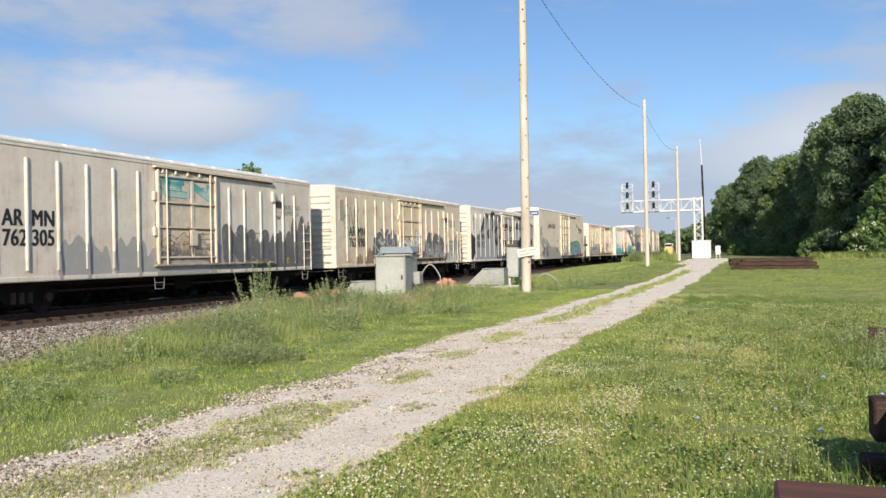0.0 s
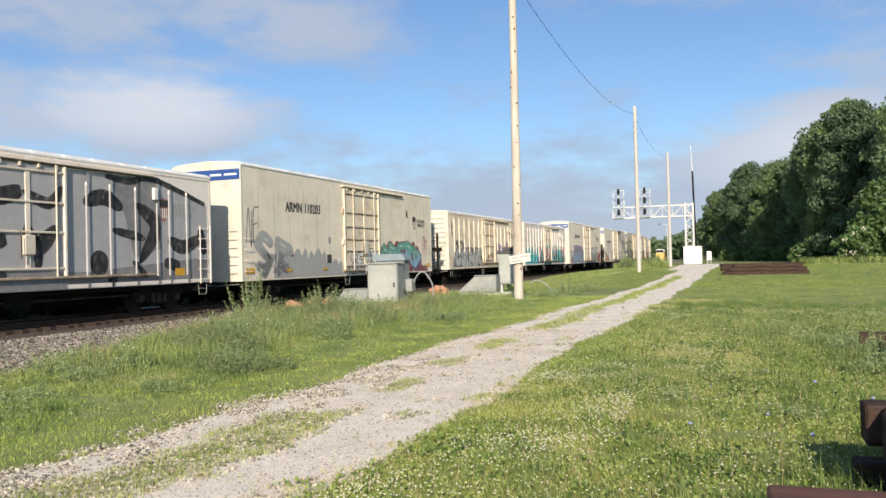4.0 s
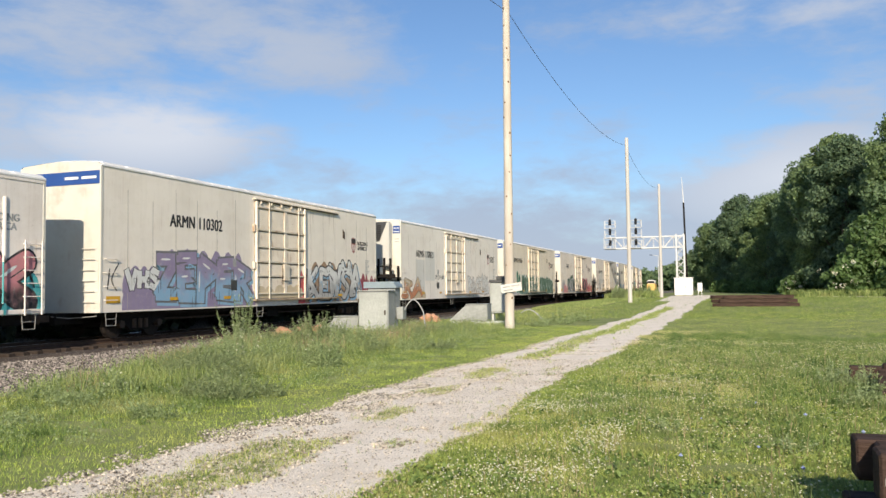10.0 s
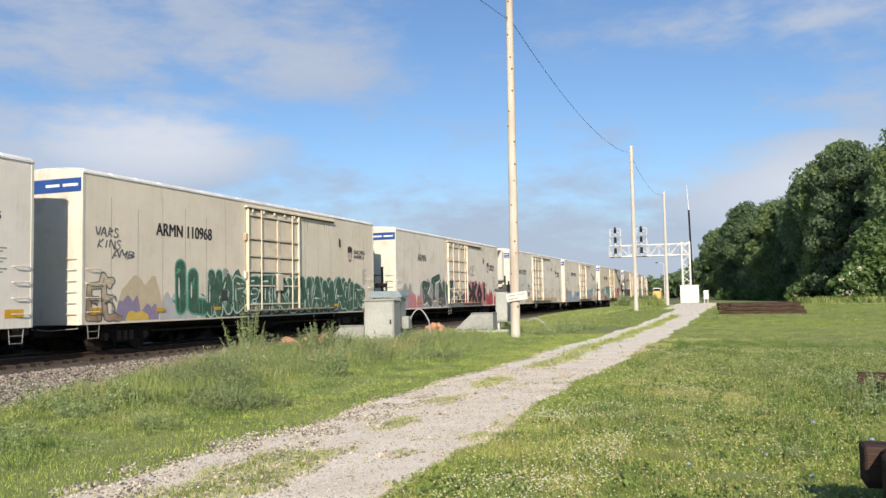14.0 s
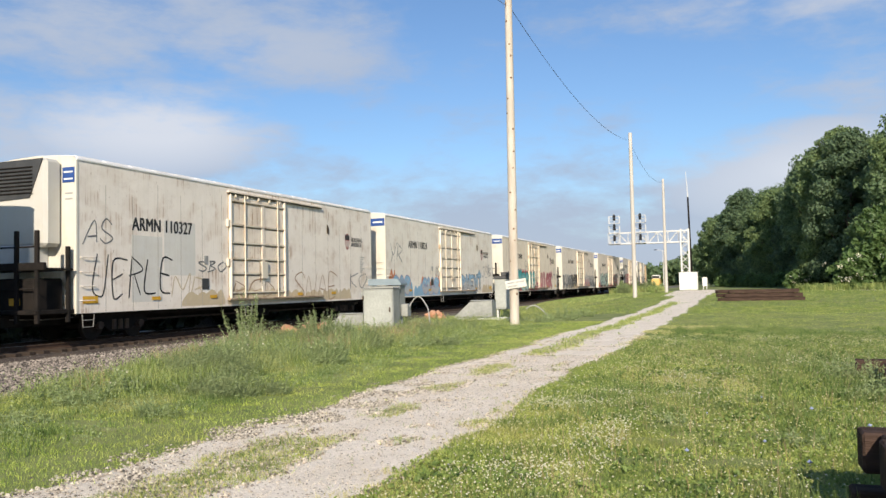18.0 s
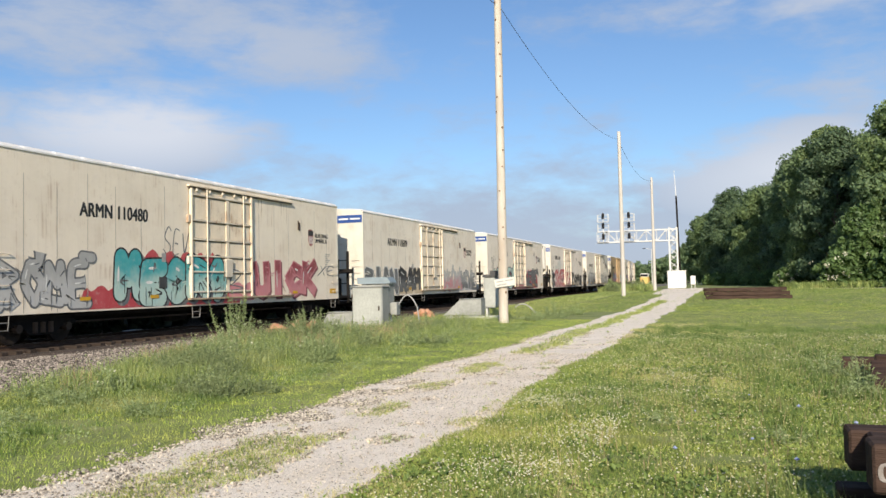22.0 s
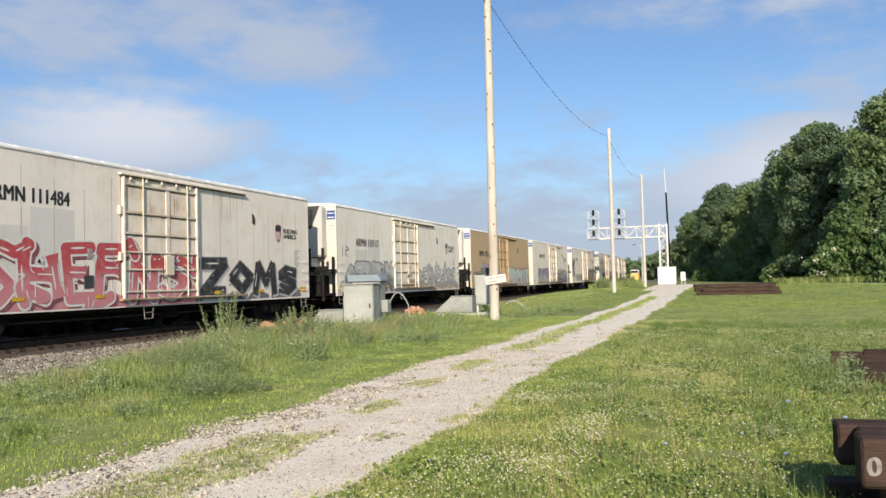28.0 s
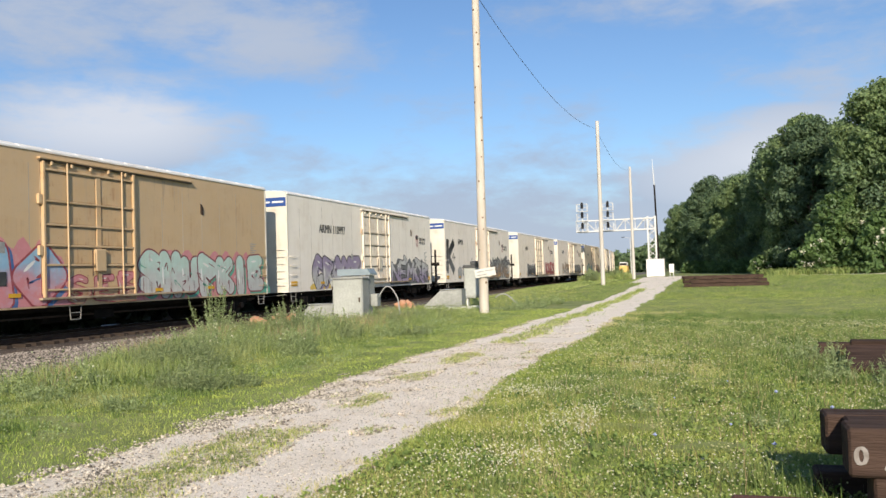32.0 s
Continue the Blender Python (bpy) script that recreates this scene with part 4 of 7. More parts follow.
def short_car(paint):
    """An older refrigerated boxcar: ribbed steel sides, corrugated ends."""
    car = thing("ribbed_refrigerator_car", "", "rail car", "cars of the train")
    z0, z1 = 1.02, 4.72
    car_body(car, SHORT, z0, z1, 0.14, paint, ROOF_WHITE, END_WHITE)
    running_gear(car, SHORT, 0.5, 0.5, z0)
    h = SHORT / 2
    plug_door(car, -h + 7.1, 3.1, 1.5, 4.4, 6.75, DOOR_WHITE, (0.14, 0.88), (0.04, 0.38, 0.66, 0.95))
    part("eave_strip", Shape().box(HALF + 0.003, HALF + 0.02, -h + 0.05, h - 0.05, z1 - 0.14, z1 - 0.055, 0.006), paint, car)
    part("sill_strip", Shape().box(HALF + 0.003, HALF + 0.03, -h + 0.05, h - 0.05, z0 + 0.02, z0 + 0.14, 0.006), paint, car)
    for y in RIBS:
        top = 4.3 if y < 11 else 4.1
        part("rib", Shape().prism([(HALF + 0.002, -h + y - 0.06), (HALF + 0.034, -h + y - 0.045), (HALF + 0.048, -h + y - 0.015), (HALF + 0.048, -h + y + 0.015), (HALF + 0.034, -h + y + 0.045), (HALF + 0.002, -h + y + 0.06)], z0 + 0.3, top, "z"), paint, car)
    for s, y in ((-1, -h), (1, h)):
        for i in range(11):
            z = z0 + 0.25 + i * 0.3
            part("end_corrugation", Shape().prism([(y + s * 0.004, z), (y + s * 0.06, z + 0.05), (y + s * 0.06, z + 0.13), (y + s * 0.004, z + 0.18)], -HALF + 0.25, HALF - 0.25, "x"), END_WHITE, car)
        part("end_hatch", Shape().box(-0.6, 0.35, *sorted((y + s * 0.062, y + s * 0.1)), 1.9, 2.75, 0.02), UNIT_GREY, car)
        for i in range(5):
            part("end_rung", Shape().tube((0.95, y + s * 0.11, 1.3 + i * 0.36), (1.4, y + s * 0.11, 1.3 + i * 0.36), 0.015, n=6), END_WHITE, car)
    part("ladder", Shape().tube((HALF + 0.09, h - 0.75, 1.0), (HALF + 0.09, h - 0.75, 3.0), 0.02, n=6).tube((HALF + 0.09, h - 0.18, 1.0), (HALF + 0.09, h - 0.18, 3.0), 0.02, n=6), paint, car)
    rungs(car, h - 0.46, 1.15, 2.9, 6, paint, 0.56)
    part("vent_panel", Shape().box(HALF + 0.004, HALF + 0.02, -h + 0.35, -h + 0.75, 3.2, 4.2, 0.008), paint, car)
    for i in range(12):
        part("louvre", Shape().box(HALF + 0.02, HALF + 0.032, -h + 0.37, -h + 0.73, 3.24 + i * 0.078, 3.275 + i * 0.078), GREY_PAINT, car)
    part("side_latch", Shape().box(HALF + 0.004, HALF + 0.1, h - 3.1, h - 2.9, 3.75, 4.15, 0.02), paint, car)
    part("yellow_label", Shape().box(HALF + 0.004, HALF + 0.008, h - 2.0, h - 1.5, 1.3, 1.55), YELLOW, car)
    return car


def repaint(car, old, fresh):
    for ob in car.children_recursive:
        for slot in ob.material_slots:
            if slot.material == old:
                slot.link = "OBJECT"
                slot.material = fresh


def letter_side(car, kind, words, patched):
    h = (SHORT if kind == "s" else LONG) / 2
    if words:
        if kind == "s":
            y, z, hh = -h + 1.5, 2.2, 0.42
        else:
            y, z, hh = -h + (2.3 if kind == "n" else 3.2), (4.0 if "1114" in words else 3.5 if kind == "n" else 3.78), 0.4
        if kind == "s":
            lines = words.split("\n")
            pairs = [("\n".join(w.split()[k] for w in lines), y + (-0.2, 0.72)[k]) for k in (0, 1)]
        else:
            pairs = [(words, y)]
        for w, yy in pairs:
            ob = new("car_number", text_mesh(w, hh, DARK_PAINT, 1.04))
            ob.parent = car
            ob.matrix_basis = Matrix.Translation((HALF + 0.006, yy, z + (0.3 if kind == "s" else 0))) @ ON_SIDE @ Matrix.Diagonal((0.86, 1.06, 1, 1))
    if not patched:
        return
    x = HALF + 0.005
    ys = h - 2.72 if kind != "s" else h - 2.55
    zs = 3.78 if kind != "s" else 3.45
    sh = Shape().prism([(ys - 0.24, zs + 0.33), (ys, zs + 0.4), (ys + 0.24, zs + 0.33), (ys + 0.24, zs - 0.1), (ys + 0.16, zs - 0.3), (ys, zs - 0.4), (ys - 0.16, zs - 0.3), (ys - 0.24, zs - 0.1)], x, x + 0.003, "x")
    sh.slot = 1
    for i in range(4):
        k = -0.15 + i * 0.1
        sh.box(x + 0.003, x + 0.006, ys + k - 0.022, ys + k + 0.022, zs - 0.26, zs + 0.06)
    sh.slot = 2
    sh.box(x + 0.003, x + 0.006, ys - 0.235, ys + 0.235, zs + 0.1, zs + 0.33)
    part("emblem", sh, [RED_PAINT, HUT_WHITE, EMBLEM_DARK], car)
    if kind == "n":
        part("repainted_patch", Shape().box(HALF + 0.0008, HALF + 0.0022, -h + 2.3, -h + 3.75, 1.25, 3.35), PATCH, car)
        part("repainted_patch", Shape().box(HALF + 0.0008, HALF + 0.0022, -h + 3.85, -h + 5.5, 2.1, 3.9), PATCH, car)
    if words is not None:
        ob = new("slogan", text_mesh("BUILDING\nAMERICA", 0.2, GREY_PAINT if kind == "s" else DARK_PAINT))
        ob.parent = car
        ob.matrix_basis = Matrix.Translation((x, ys + 0.42, zs + 0.03)) @ ON_SIDE


PATCH = car_paint("patch_paint", (0.7, 0.685, 0.64), 0.1, 0.3, 12)
TRAIN = []


def build_train():
    first = {}
    for i, (mid, kind, base, rust, grime, words) in enumerate(CARS):
        if kind not in first:
            car = short_car(WHITE) if kind == "s" else long_car(kind == "n", kind == "f", WHITE)
            first[kind] = (car, car.children[:])
        else:
            src, kids = first[kind]
            extra = [c for c in src.children if c not in kids]
            for c in extra:
                c.parent = None
            car = copy_thing(src, Matrix.Identity(4))
            for c in extra:
                c.parent = src
        TRAIN.append((car, mid, kind))
    for i, (car, mid, kind) in enumerate(TRAIN):
        _, _, base, rust, grime, words = CARS[i]
        base = (min(0.9, base[0] * 1.2), min(0.87, base[1] * 1.15), min(0.8, base[2] * 1.13))
        repaint(car, WHITE, car_paint("car_side", base, rust, grime, i + 1.0))
        repaint(car, DOOR_WHITE, car_paint("car_door", (base[0], base[1] * 0.96, base[2] * 0.9), min(1, rust + 0.6), grime + 0.15, i + 40.0))
        tan = base[2] < 0.34
        letter_side(car, kind, words, not tan)
        if tan:
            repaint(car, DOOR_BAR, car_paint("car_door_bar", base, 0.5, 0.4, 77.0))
        look_of = "tan-stained" if tan else "grimy cream" if base[2] < 0.65 else "dirty white"
        shape = "ribbed boxcar with corrugated ends" if kind == "s" else "smooth refrigerator car" + (" with a cooling unit" if kind in "nf" else "")
        tagged(car, f"{look_of} {shape}" + (" sprayed with graffiti" if kind in "nf" else ", sprayed with graffiti"))


build_train()

# ---- sprayed lettering ----
SPRAY = {}


def fade_spray(top, low, z0, z1):
    """Matt spray paint that fades from one colour at the foot to another at the head, chalky and thin where it is worn."""
    m, nt, p = principled("spray_paint", top, 0.65)
    co = nt.nodes.new("ShaderNodeTexCoord")
    xyz = nt.nodes.new("ShaderNodeSeparateXYZ")
    nt.links.new(co.outputs["Object"], xyz.inputs[0])
    k = math_node(nt, "DIVIDE", math_node(nt, "SUBTRACT", xyz.outputs[2], z0), z1 - z0)
    k = math_node(nt, "ADD", k, math_node(nt, "MULTIPLY", math_node(nt, "SUBTRACT", noise_fac(nt, 1.4, 3, lo=0, hi=1), 0.5), 0.9))
    r = nt.nodes.new("ShaderNodeMapRange")
    r.interpolation_type = "SMOOTHSTEP"
    nt.links.new(k, r.inputs["Value"])
    r.inputs["From Min"].default_value, r.inputs["From Max"].default_value = 0.25, 0.75
    col = mix_color(nt, r.outputs[0], low, top)
    pale = noise_fac(nt, 2.6, 4, (1, 1, 1.4), 0.45, 0.7)
    col = mix_color(nt, math_node(nt, "MULTIPLY", pale, 0.22), col, tuple(min(1, v * 1.2 + 0.12) for v in top))
    wear = noise_fac(nt, 6.0, 6, (1, 1, 0.7), 0.56, 0.72, rough=0.7)
    col = mix_color(nt, math_node(nt, "MULTIPLY", wear, 0.45), col, (0.5, 0.46, 0.4))
    streak = noise_fac(nt, 2.2, 4, (1, 3.0, 0.25), 0.55, 0.75)
    col = mix_color(nt, math_node(nt, "MULTIPLY", streak, 0.25), col, (0.3, 0.26, 0.21))
    nt.links.new(col, p.inputs["Base Color"])
    return m


def spray(c, low=None, z0=1.0, z1=3.0):
    """Spray paint in one colour, or fading to another towards its foot."""
    key = (c, low or c, round(z0, 1), round(z1, 1)) if low else (c,)
    if key not in SPRAY:
        SPRAY[key] = fade_spray(c, low or c, z0, z1)
    return SPRAY[key]


INK, SNOW, ASH, LEAD = (0.015, 0.015, 0.018), (0.68, 0.68, 0.65), (0.36, 0.36, 0.35), (0.13, 0.135, 0.14)
TEAL, SKYB, NAVY, PLUM = (0.05, 0.34, 0.36), (0.24, 0.41, 0.56), (0.05, 0.12, 0.3), (0.27, 0.22, 0.33)
RED, CRIMSON, PINK, ORANGE = (0.45, 0.06, 0.07), (0.27, 0.045, 0.06), (0.55, 0.22, 0.24), (0.56, 0.22, 0.1)
RUST, GREEN, MINT, YEL = (0.33, 0.215, 0.13), (0.04, 0.105, 0.06), (0.44, 0.58, 0.52), (0.65, 0.45, 0.08)
JADE, SAND, STONE, MAROON = (0.1, 0.34, 0.25), (0.56, 0.46, 0.31), (0.47, 0.47, 0.46), (0.2, 0.06, 0.07)
SILVER, BROWN = (0.37, 0.37, 0.38), (0.16, 0.11, 0.075)
# letter skeletons in a unit box
FONT = {
    "A": (((0, 0), (0.5, 1), (1, 0)), ((0.22, 0.36), (0.8, 0.36))), "B": (((0.1, 0), (0.1, 1)), ((0.1, 1), (0.8, 0.88), (0.15, 0.52)), ((0.15, 0.52), (0.95, 0.28), (0.1, 0))),
    "C": (((0.95, 0.82), (0.5, 1), (0.08, 0.5), (0.5, 0), (0.95, 0.18)),), "D": (((0.1, 0), (0.1, 1)), ((0.1, 1), (0.95, 0.5), (0.1, 0))),
    "E": (((0.9, 1), (0.1, 0.97), (0.1, 0.03), (0.95, 0)), ((0.1, 0.5), (0.75, 0.52))), "G": (((0.95, 0.85), (0.45, 1), (0.08, 0.5), (0.5, 0), (0.95, 0.3)), ((0.95, 0.35), (0.55, 0.4))),
    "H": (((0.1, 0), (0.1, 1)), ((0.9, 0), (0.9, 1)), ((0.1, 0.5), (0.9, 0.5))), "I": (((0.5, 0), (0.5, 1)),), "K": (((0.1, 0), (0.1, 1)), ((0.9, 1), (0.2, 0.5), (0.95, 0))),
    "L": (((0.1, 1), (0.1, 0.05), (0.95, 0)),), "M": (((0.02, 0), (0.12, 1), (0.5, 0.4), (0.88, 1), (0.98, 0)),), "N": (((0.08, 0), (0.1, 1), (0.9, 0), (0.92, 1)),),
    "O": (((0.5, 1), (0.06, 0.5), (0.5, 0), (0.94, 0.5), (0.5, 1)),), "P": (((0.12, 0), (0.12, 1)), ((0.12, 1), (0.95, 0.74), (0.15, 0.45))),
    "R": (((0.1, 0), (0.1, 1)), ((0.1, 1), (0.92, 0.76), (0.15, 0.5)), ((0.35, 0.5), (0.98, 0))), "S": (((0.92, 0.85), (0.45, 1), (0.1, 0.74), (0.9, 0.3), (0.5, 0), (0.05, 0.14)),),
    "T": (((0.0, 0.97), (1, 1)), ((0.5, 0), (0.5, 0.97))), "U": (((0.08, 1), (0.12, 0.2), (0.5, 0), (0.88, 0.2), (0.92, 1)),), "V": (((0.02, 1), (0.5, 0), (0.98, 1)),),
    "W": (((0.0, 1), (0.22, 0), (0.5, 0.65), (0.78, 0), (1, 1)),), "X": (((0.05, 1), (0.95, 0)), ((0.95, 1), (0.05, 0))), "Y": (((0.02, 1), (0.5, 0.5), (0.98, 1)), ((0.5, 0.5), (0.5, 0))),
    "Z": (((0.05, 0.97), (0.95, 1), (0.08, 0.03), (0.95, 0)),), "F": (((0.9, 1), (0.1, 0.97), (0.1, 0)), ((0.1, 0.52), (0.75, 0.54))),
}


def ribbon(sh, pts, half, x, steps=9, taper=0.25):
    """A flat rounded stroke through pts on the car's side."""
    n = len(pts)
    line = []
    for i in range(n - 1):
        p0, p1, p2, p3 = pts[max(0, i - 1)], pts[i], pts[i + 1], pts[min(n - 1, i + 2)]
        for k in range(steps):
            t = k / steps
            line.append(tuple(0.5 * (2 * b + (c - a) * t + (2 * a - 5 * b + 4 * c - d) * t * t + (3 * b - a - 3 * c + d) * t ** 3) for a, b, c, d in zip(p0, p1, p2, p3)))
    line.append(pts[-1])
    m, vs = len(line), []
    for i, (y, z) in enumerate(line):
        ya, za = line[max(0, i - 1)]
        yb, zb = line[min(m - 1, i + 1)]
        d = math.hypot(yb - ya, zb - za) or 1
        w = half * (1 - taper * abs(2 * i / (m - 1) - 1) ** 3)
        vs += [(x, y - (zb - za) / d * w, max(1.03, z + (yb - ya) / d * w)), (x, y + (zb - za) / d * w, max(1.03, z - (yb - ya) / d * w))]
    sh.quad_faces(vs, [(2 * i, 2 * i + 1, 2 * i + 3, 2 * i + 2) for i in range(m - 1)])


def dot(sh, y, z, r, x, n=14):
    sh.quad_faces([(x, y + r * math.cos(2 * math.pi * k / n), max(1.03, z + r * math.sin(2 * math.pi * k / n))) for k in range(n)], [tuple(range(n))])


def stroke(sh, pts, half, x, style):
    """One limb of a letter: straight limbs with square ends, or soft ones with flared or round ends; parts at its sharp corners."""
    runs = [[pts[0]]]
    for i in range(1, len(pts)):
        runs[-1].append(pts[i])
        if i < len(pts) - 1:
            (ax, az), (bx, bz), (cx, cz) = pts[i - 1], pts[i], pts[i + 1]
            u, v = (bx - ax, bz - az), (cx - bx, cz - bz)
            turn = abs(math.atan2(u[0] * v[1] - u[1] * v[0], u[0] * v[0] + u[1] * v[1]))
            if style == "block" or turn > 1.35:
                runs.append([pts[i]])
    for k, run in enumerate(runs):
        xx = x + 0.00024 * k
        if style == "block":
            (ay, az), (by, bz) = run[0], run[-1]
            e = half * 0.55 / (math.hypot(by - ay, bz - az) or 1)
            run = [(ay - (by - ay) * e, az - (bz - az) * e), (by + (by - ay) * e, bz + (bz - az) * e)]
        ribbon(sh, run, half, xx, 2 if style == "block" else 8, -0.35 if style == "wild" and len(runs) == 1 else 0.0)
        if style != "block" and (style == "bubble" or len(runs) > 1):
            dot(sh, *run[0], half, xx + 0.00008)
            dot(sh, *run[-1], half, xx + 0.00016)


def cloud(sh, rng, y0, y1, z0, z1, x, lumps=9, edge=0.16):
    """A filled patch with a bumpy upper edge; gives back that edge."""
    n = lumps * 6
    top = []
    ph = rng.uniform(0, 6)
    for i in range(n + 1):
        k = i / n
        b = abs(math.sin(k * lumps * math.pi * (0.8 + 0.4 * k) + ph)) * edge + rng.uniform(-0.015, 0.015)
        e = min(1, 6 * k, 6 * (1 - k)) ** 0.5
        top.append((y0 + (y1 - y0) * k, z0 + (z1 - z0) * (1 - edge + b) * (0.35 + 0.65 * e)))
    vs = [(x, y, z0) for y, _ in top] + [(x, y, z) for y, z in top]
    sh.quad_faces(vs, [(i, i + 1, n + 2 + i, n + 1 + i) for i in range(n)])
    return top[::3]


def lay_paint(name, car, sh, mats, h, steps, coat=None):
    """Hangs sprayed paint on the car's side, and the same paint again on the ribs and the door that stand proud of it."""
    me = sh.mesh(name, *mats, fix=False)
    ys = [v[1] for v in sh.v]
    whole = bmesh.new()
    whole.from_mesh(me)
    for ya, yb, dx in steps:
        a, b = -h + ya, -h + yb
        if not ys or b < min(ys) or a > max(ys):
            continue
        bm = bmesh.new()
        bm.from_mesh(me)
        for yy, s in ((a, -1), (b, 1)):
            bmesh.ops.bisect_plane(bm, geom=bm.verts[:] + bm.edges[:] + bm.faces[:], plane_co=(0, yy, 0), plane_no=(0, s, 0), clear_outer=True)
        if bm.faces:
            bmesh.ops.translate(bm, verts=bm.verts, vec=(dx, 0, 0))
            over = bpy.data.meshes.new("over")
            bm.to_mesh(over)
            whole.from_mesh(over)
            bpy.data.meshes.remove(over)
        bm.free()
    whole.to_mesh(me)
    whole.free()
    part(name, me, None, car, kind="stuff")
    if coat:
        mat, z0, z1 = coat
        for ya, yb, dx in steps:
            y = -h + (ya + yb) / 2
            if yb - ya < 0.2 and min(ys) < y < max(ys):
                part("painted_rib", Shape().prism([(HALF + 0.004, y - 0.062), (HALF + 0.036, y - 0.047), (HALF + 0.05, y - 0.016), (HALF + 0.05, y + 0.016), (HALF + 0.036, y + 0.047), (HALF + 0.004, y + 0.062)], max(z0, 1.33), z1, "z"), mat, car)


def piece(car, length, steps, word, style, y0, y1, z0, z1, fill, low, edge, back, shade, seed, fat=0.13):
    """One sprayed word: a cloud behind it, then letter after letter with its thrown shadow, outline, fading fill and glints."""
    rng = random.Random(seed)
    h, hz = length / 2, z1 - z0
    a, b = -h + y0, -h + y1
    if back:
        sh = Shape()
        rim = cloud(sh, rng, a - 0.15, b + 0.15, max(1.03, z0 - 0.04), z1 + 0.03 * hz, HALF + 0.0056 + 0.0001 * (seed % 10), max(4, int((b - a) / 0.9)), 0.22)
        lay_paint("graffiti_ground", car, sh, [spray(back)], h, steps, (spray(back), z0, z0 + 0.75 * hz))
    n = len(word)
    w = (b - a) / n
    mats = [spray(fill, low, z0, z1), spray(edge or fill), spray(shade or edge or fill), spray(SNOW), spray(low)]
    for i, ch in enumerate(word):
        sh = Shape()
        layer = [0.0064 + 0.0005 * (i % 2)]

        def nx(slot):
            layer[0] += 0.0011
            sh.slot = slot
            return HALF + layer[0]
        g = w * (0.13 if style == "bubble" else 0.08)
        c, cw = a + i * w + g, w - 2 * g
        r = min(fat * hz, w * 0.2) * (1.25 if style == "bubble" else 0.72 if style == "wild" else 1.0) * rng.uniform(0.9, 1.1)
        b0, b1 = z0 + r * 0.9 + rng.uniform(-0.03, 0.1) * hz, z1 - r * 0.9 - rng.uniform(-0.03, 0.16) * hz
        lean, jig = rng.uniform(-0.12, 0.12), 0.12 if style == "wild" else 0.03
        limbs = [[(c + cw * (u + lean * (v - 0.5) + rng.uniform(-jig, jig)), b0 + (b1 - b0) * (v + rng.uniform(-jig, jig) * 0.6)) for u, v in ln] for ln in FONT[ch]]
        if style == "wild":
            q = limbs[0][0 if rng.random() < 0.5 else -1]
            limbs.append([q, (q[0] + rng.uniform(-0.5, 0.5) * cw, q[1] + rng.uniform(-0.25, 0.3) * hz), (q[0] + rng.uniform(0.2, 0.9) * cw, q[1] + rng.uniform(-0.2, 0.25) * hz)])
        o = 0.036 * hz
        if shade:
            for ln in limbs:
                stroke(sh, [(y + 0.06 * hz, z - 0.055 * hz) for y, z in ln], r + o, nx(2), style)
        if edge:
            for ln in limbs:
                stroke(sh, ln, r + o, nx(1), style)
        for ln in limbs:
            stroke(sh, ln, r, nx(0), style)
        if edge and style != "block":
            for ln in limbs[1:]:
                p, q = ln[0], ln[1]
                ribbon(sh, [(p[0] + 0.25 * (q[0] - p[0]) + r * 0.8, p[1] + 0.25 * (q[1] - p[1])), (p[0] + 0.8 * (q[0] - p[0]) + r * 0.8, p[1] + 0.8 * (q[1] - p[1]))], 0.011 * hz, nx(1), 4)
        for ln in limbs[:2]:
            p, q = ln[0], ln[1]
            ribbon(sh, [(p[0] + 0.2 * (q[0] - p[0]) - 0.4 * r, p[1] + 0.2 * (q[1] - p[1])), (p[0] + 0.75 * (q[0] - p[0]) - 0.4 * r, p[1] + 0.75 * (q[1] - p[1]))], r * 0.16, nx(3 if edge else 1), 4, 0.7)
        for k in range(4):
            yc, zc = c + rng.uniform(-0.1, 1.1) * cw, b0 + rng.random() * (b1 - b0)
            e = rng.uniform(0.08, 0.2) * hz
            ribbon(sh, [(yc, zc), (yc + e * rng.uniform(-1, 1), zc + e * rng.uniform(-0.6, 1)), (yc + e * rng.uniform(-0.4, 1.4), zc + e * rng.uniform(-1, 0.8))], rng.uniform(0.008, 0.022) * hz, nx((1, 2, 4, 1)[k]), 5, 0.8)
        for k in range(3):
            yc, zc = c + rng.random() * cw, b0 + rng.random() * (b1 - b0) * 0.5
            ribbon(sh, [(yc, zc), (yc + rng.uniform(-0.01, 0.01), max(1.03, zc - rng.uniform(0.1, 0.4) * hz))], 0.008 * hz, nx(1), 2, 0.4)
        lay_paint("graffiti_letter", car, sh, mats, h, steps)


def scrawl(car, length, steps, word, y0, y1, z0, z1, ink, seed, thick=0.027):
    """A quick thin tag in running strokes."""
    rng = random.Random(seed)
    h, sh = length / 2, Shape()
    w = (y1 - y0) / len(word)
    for i, ch in enumerate(word):
        c = -h + y0 + w * i
        for k, ln in enumerate(FONT[ch]):
            pts = [(c + w * (0.1 + 0.85 * u + 0.2 * (v - 0.5) + rng.uniform(-0.12, 0.12)), z0 + (z1 - z0) * (v + rng.uniform(-0.12, 0.12))) for u, v in ln]
            ribbon(sh, pts, thick * rng.uniform(0.7, 1.2), HALF + 0.0052 + 0.0002 * (3 * i + k), 6)
    lay_paint("graffiti", car, sh, [spray(ink)], h, steps)


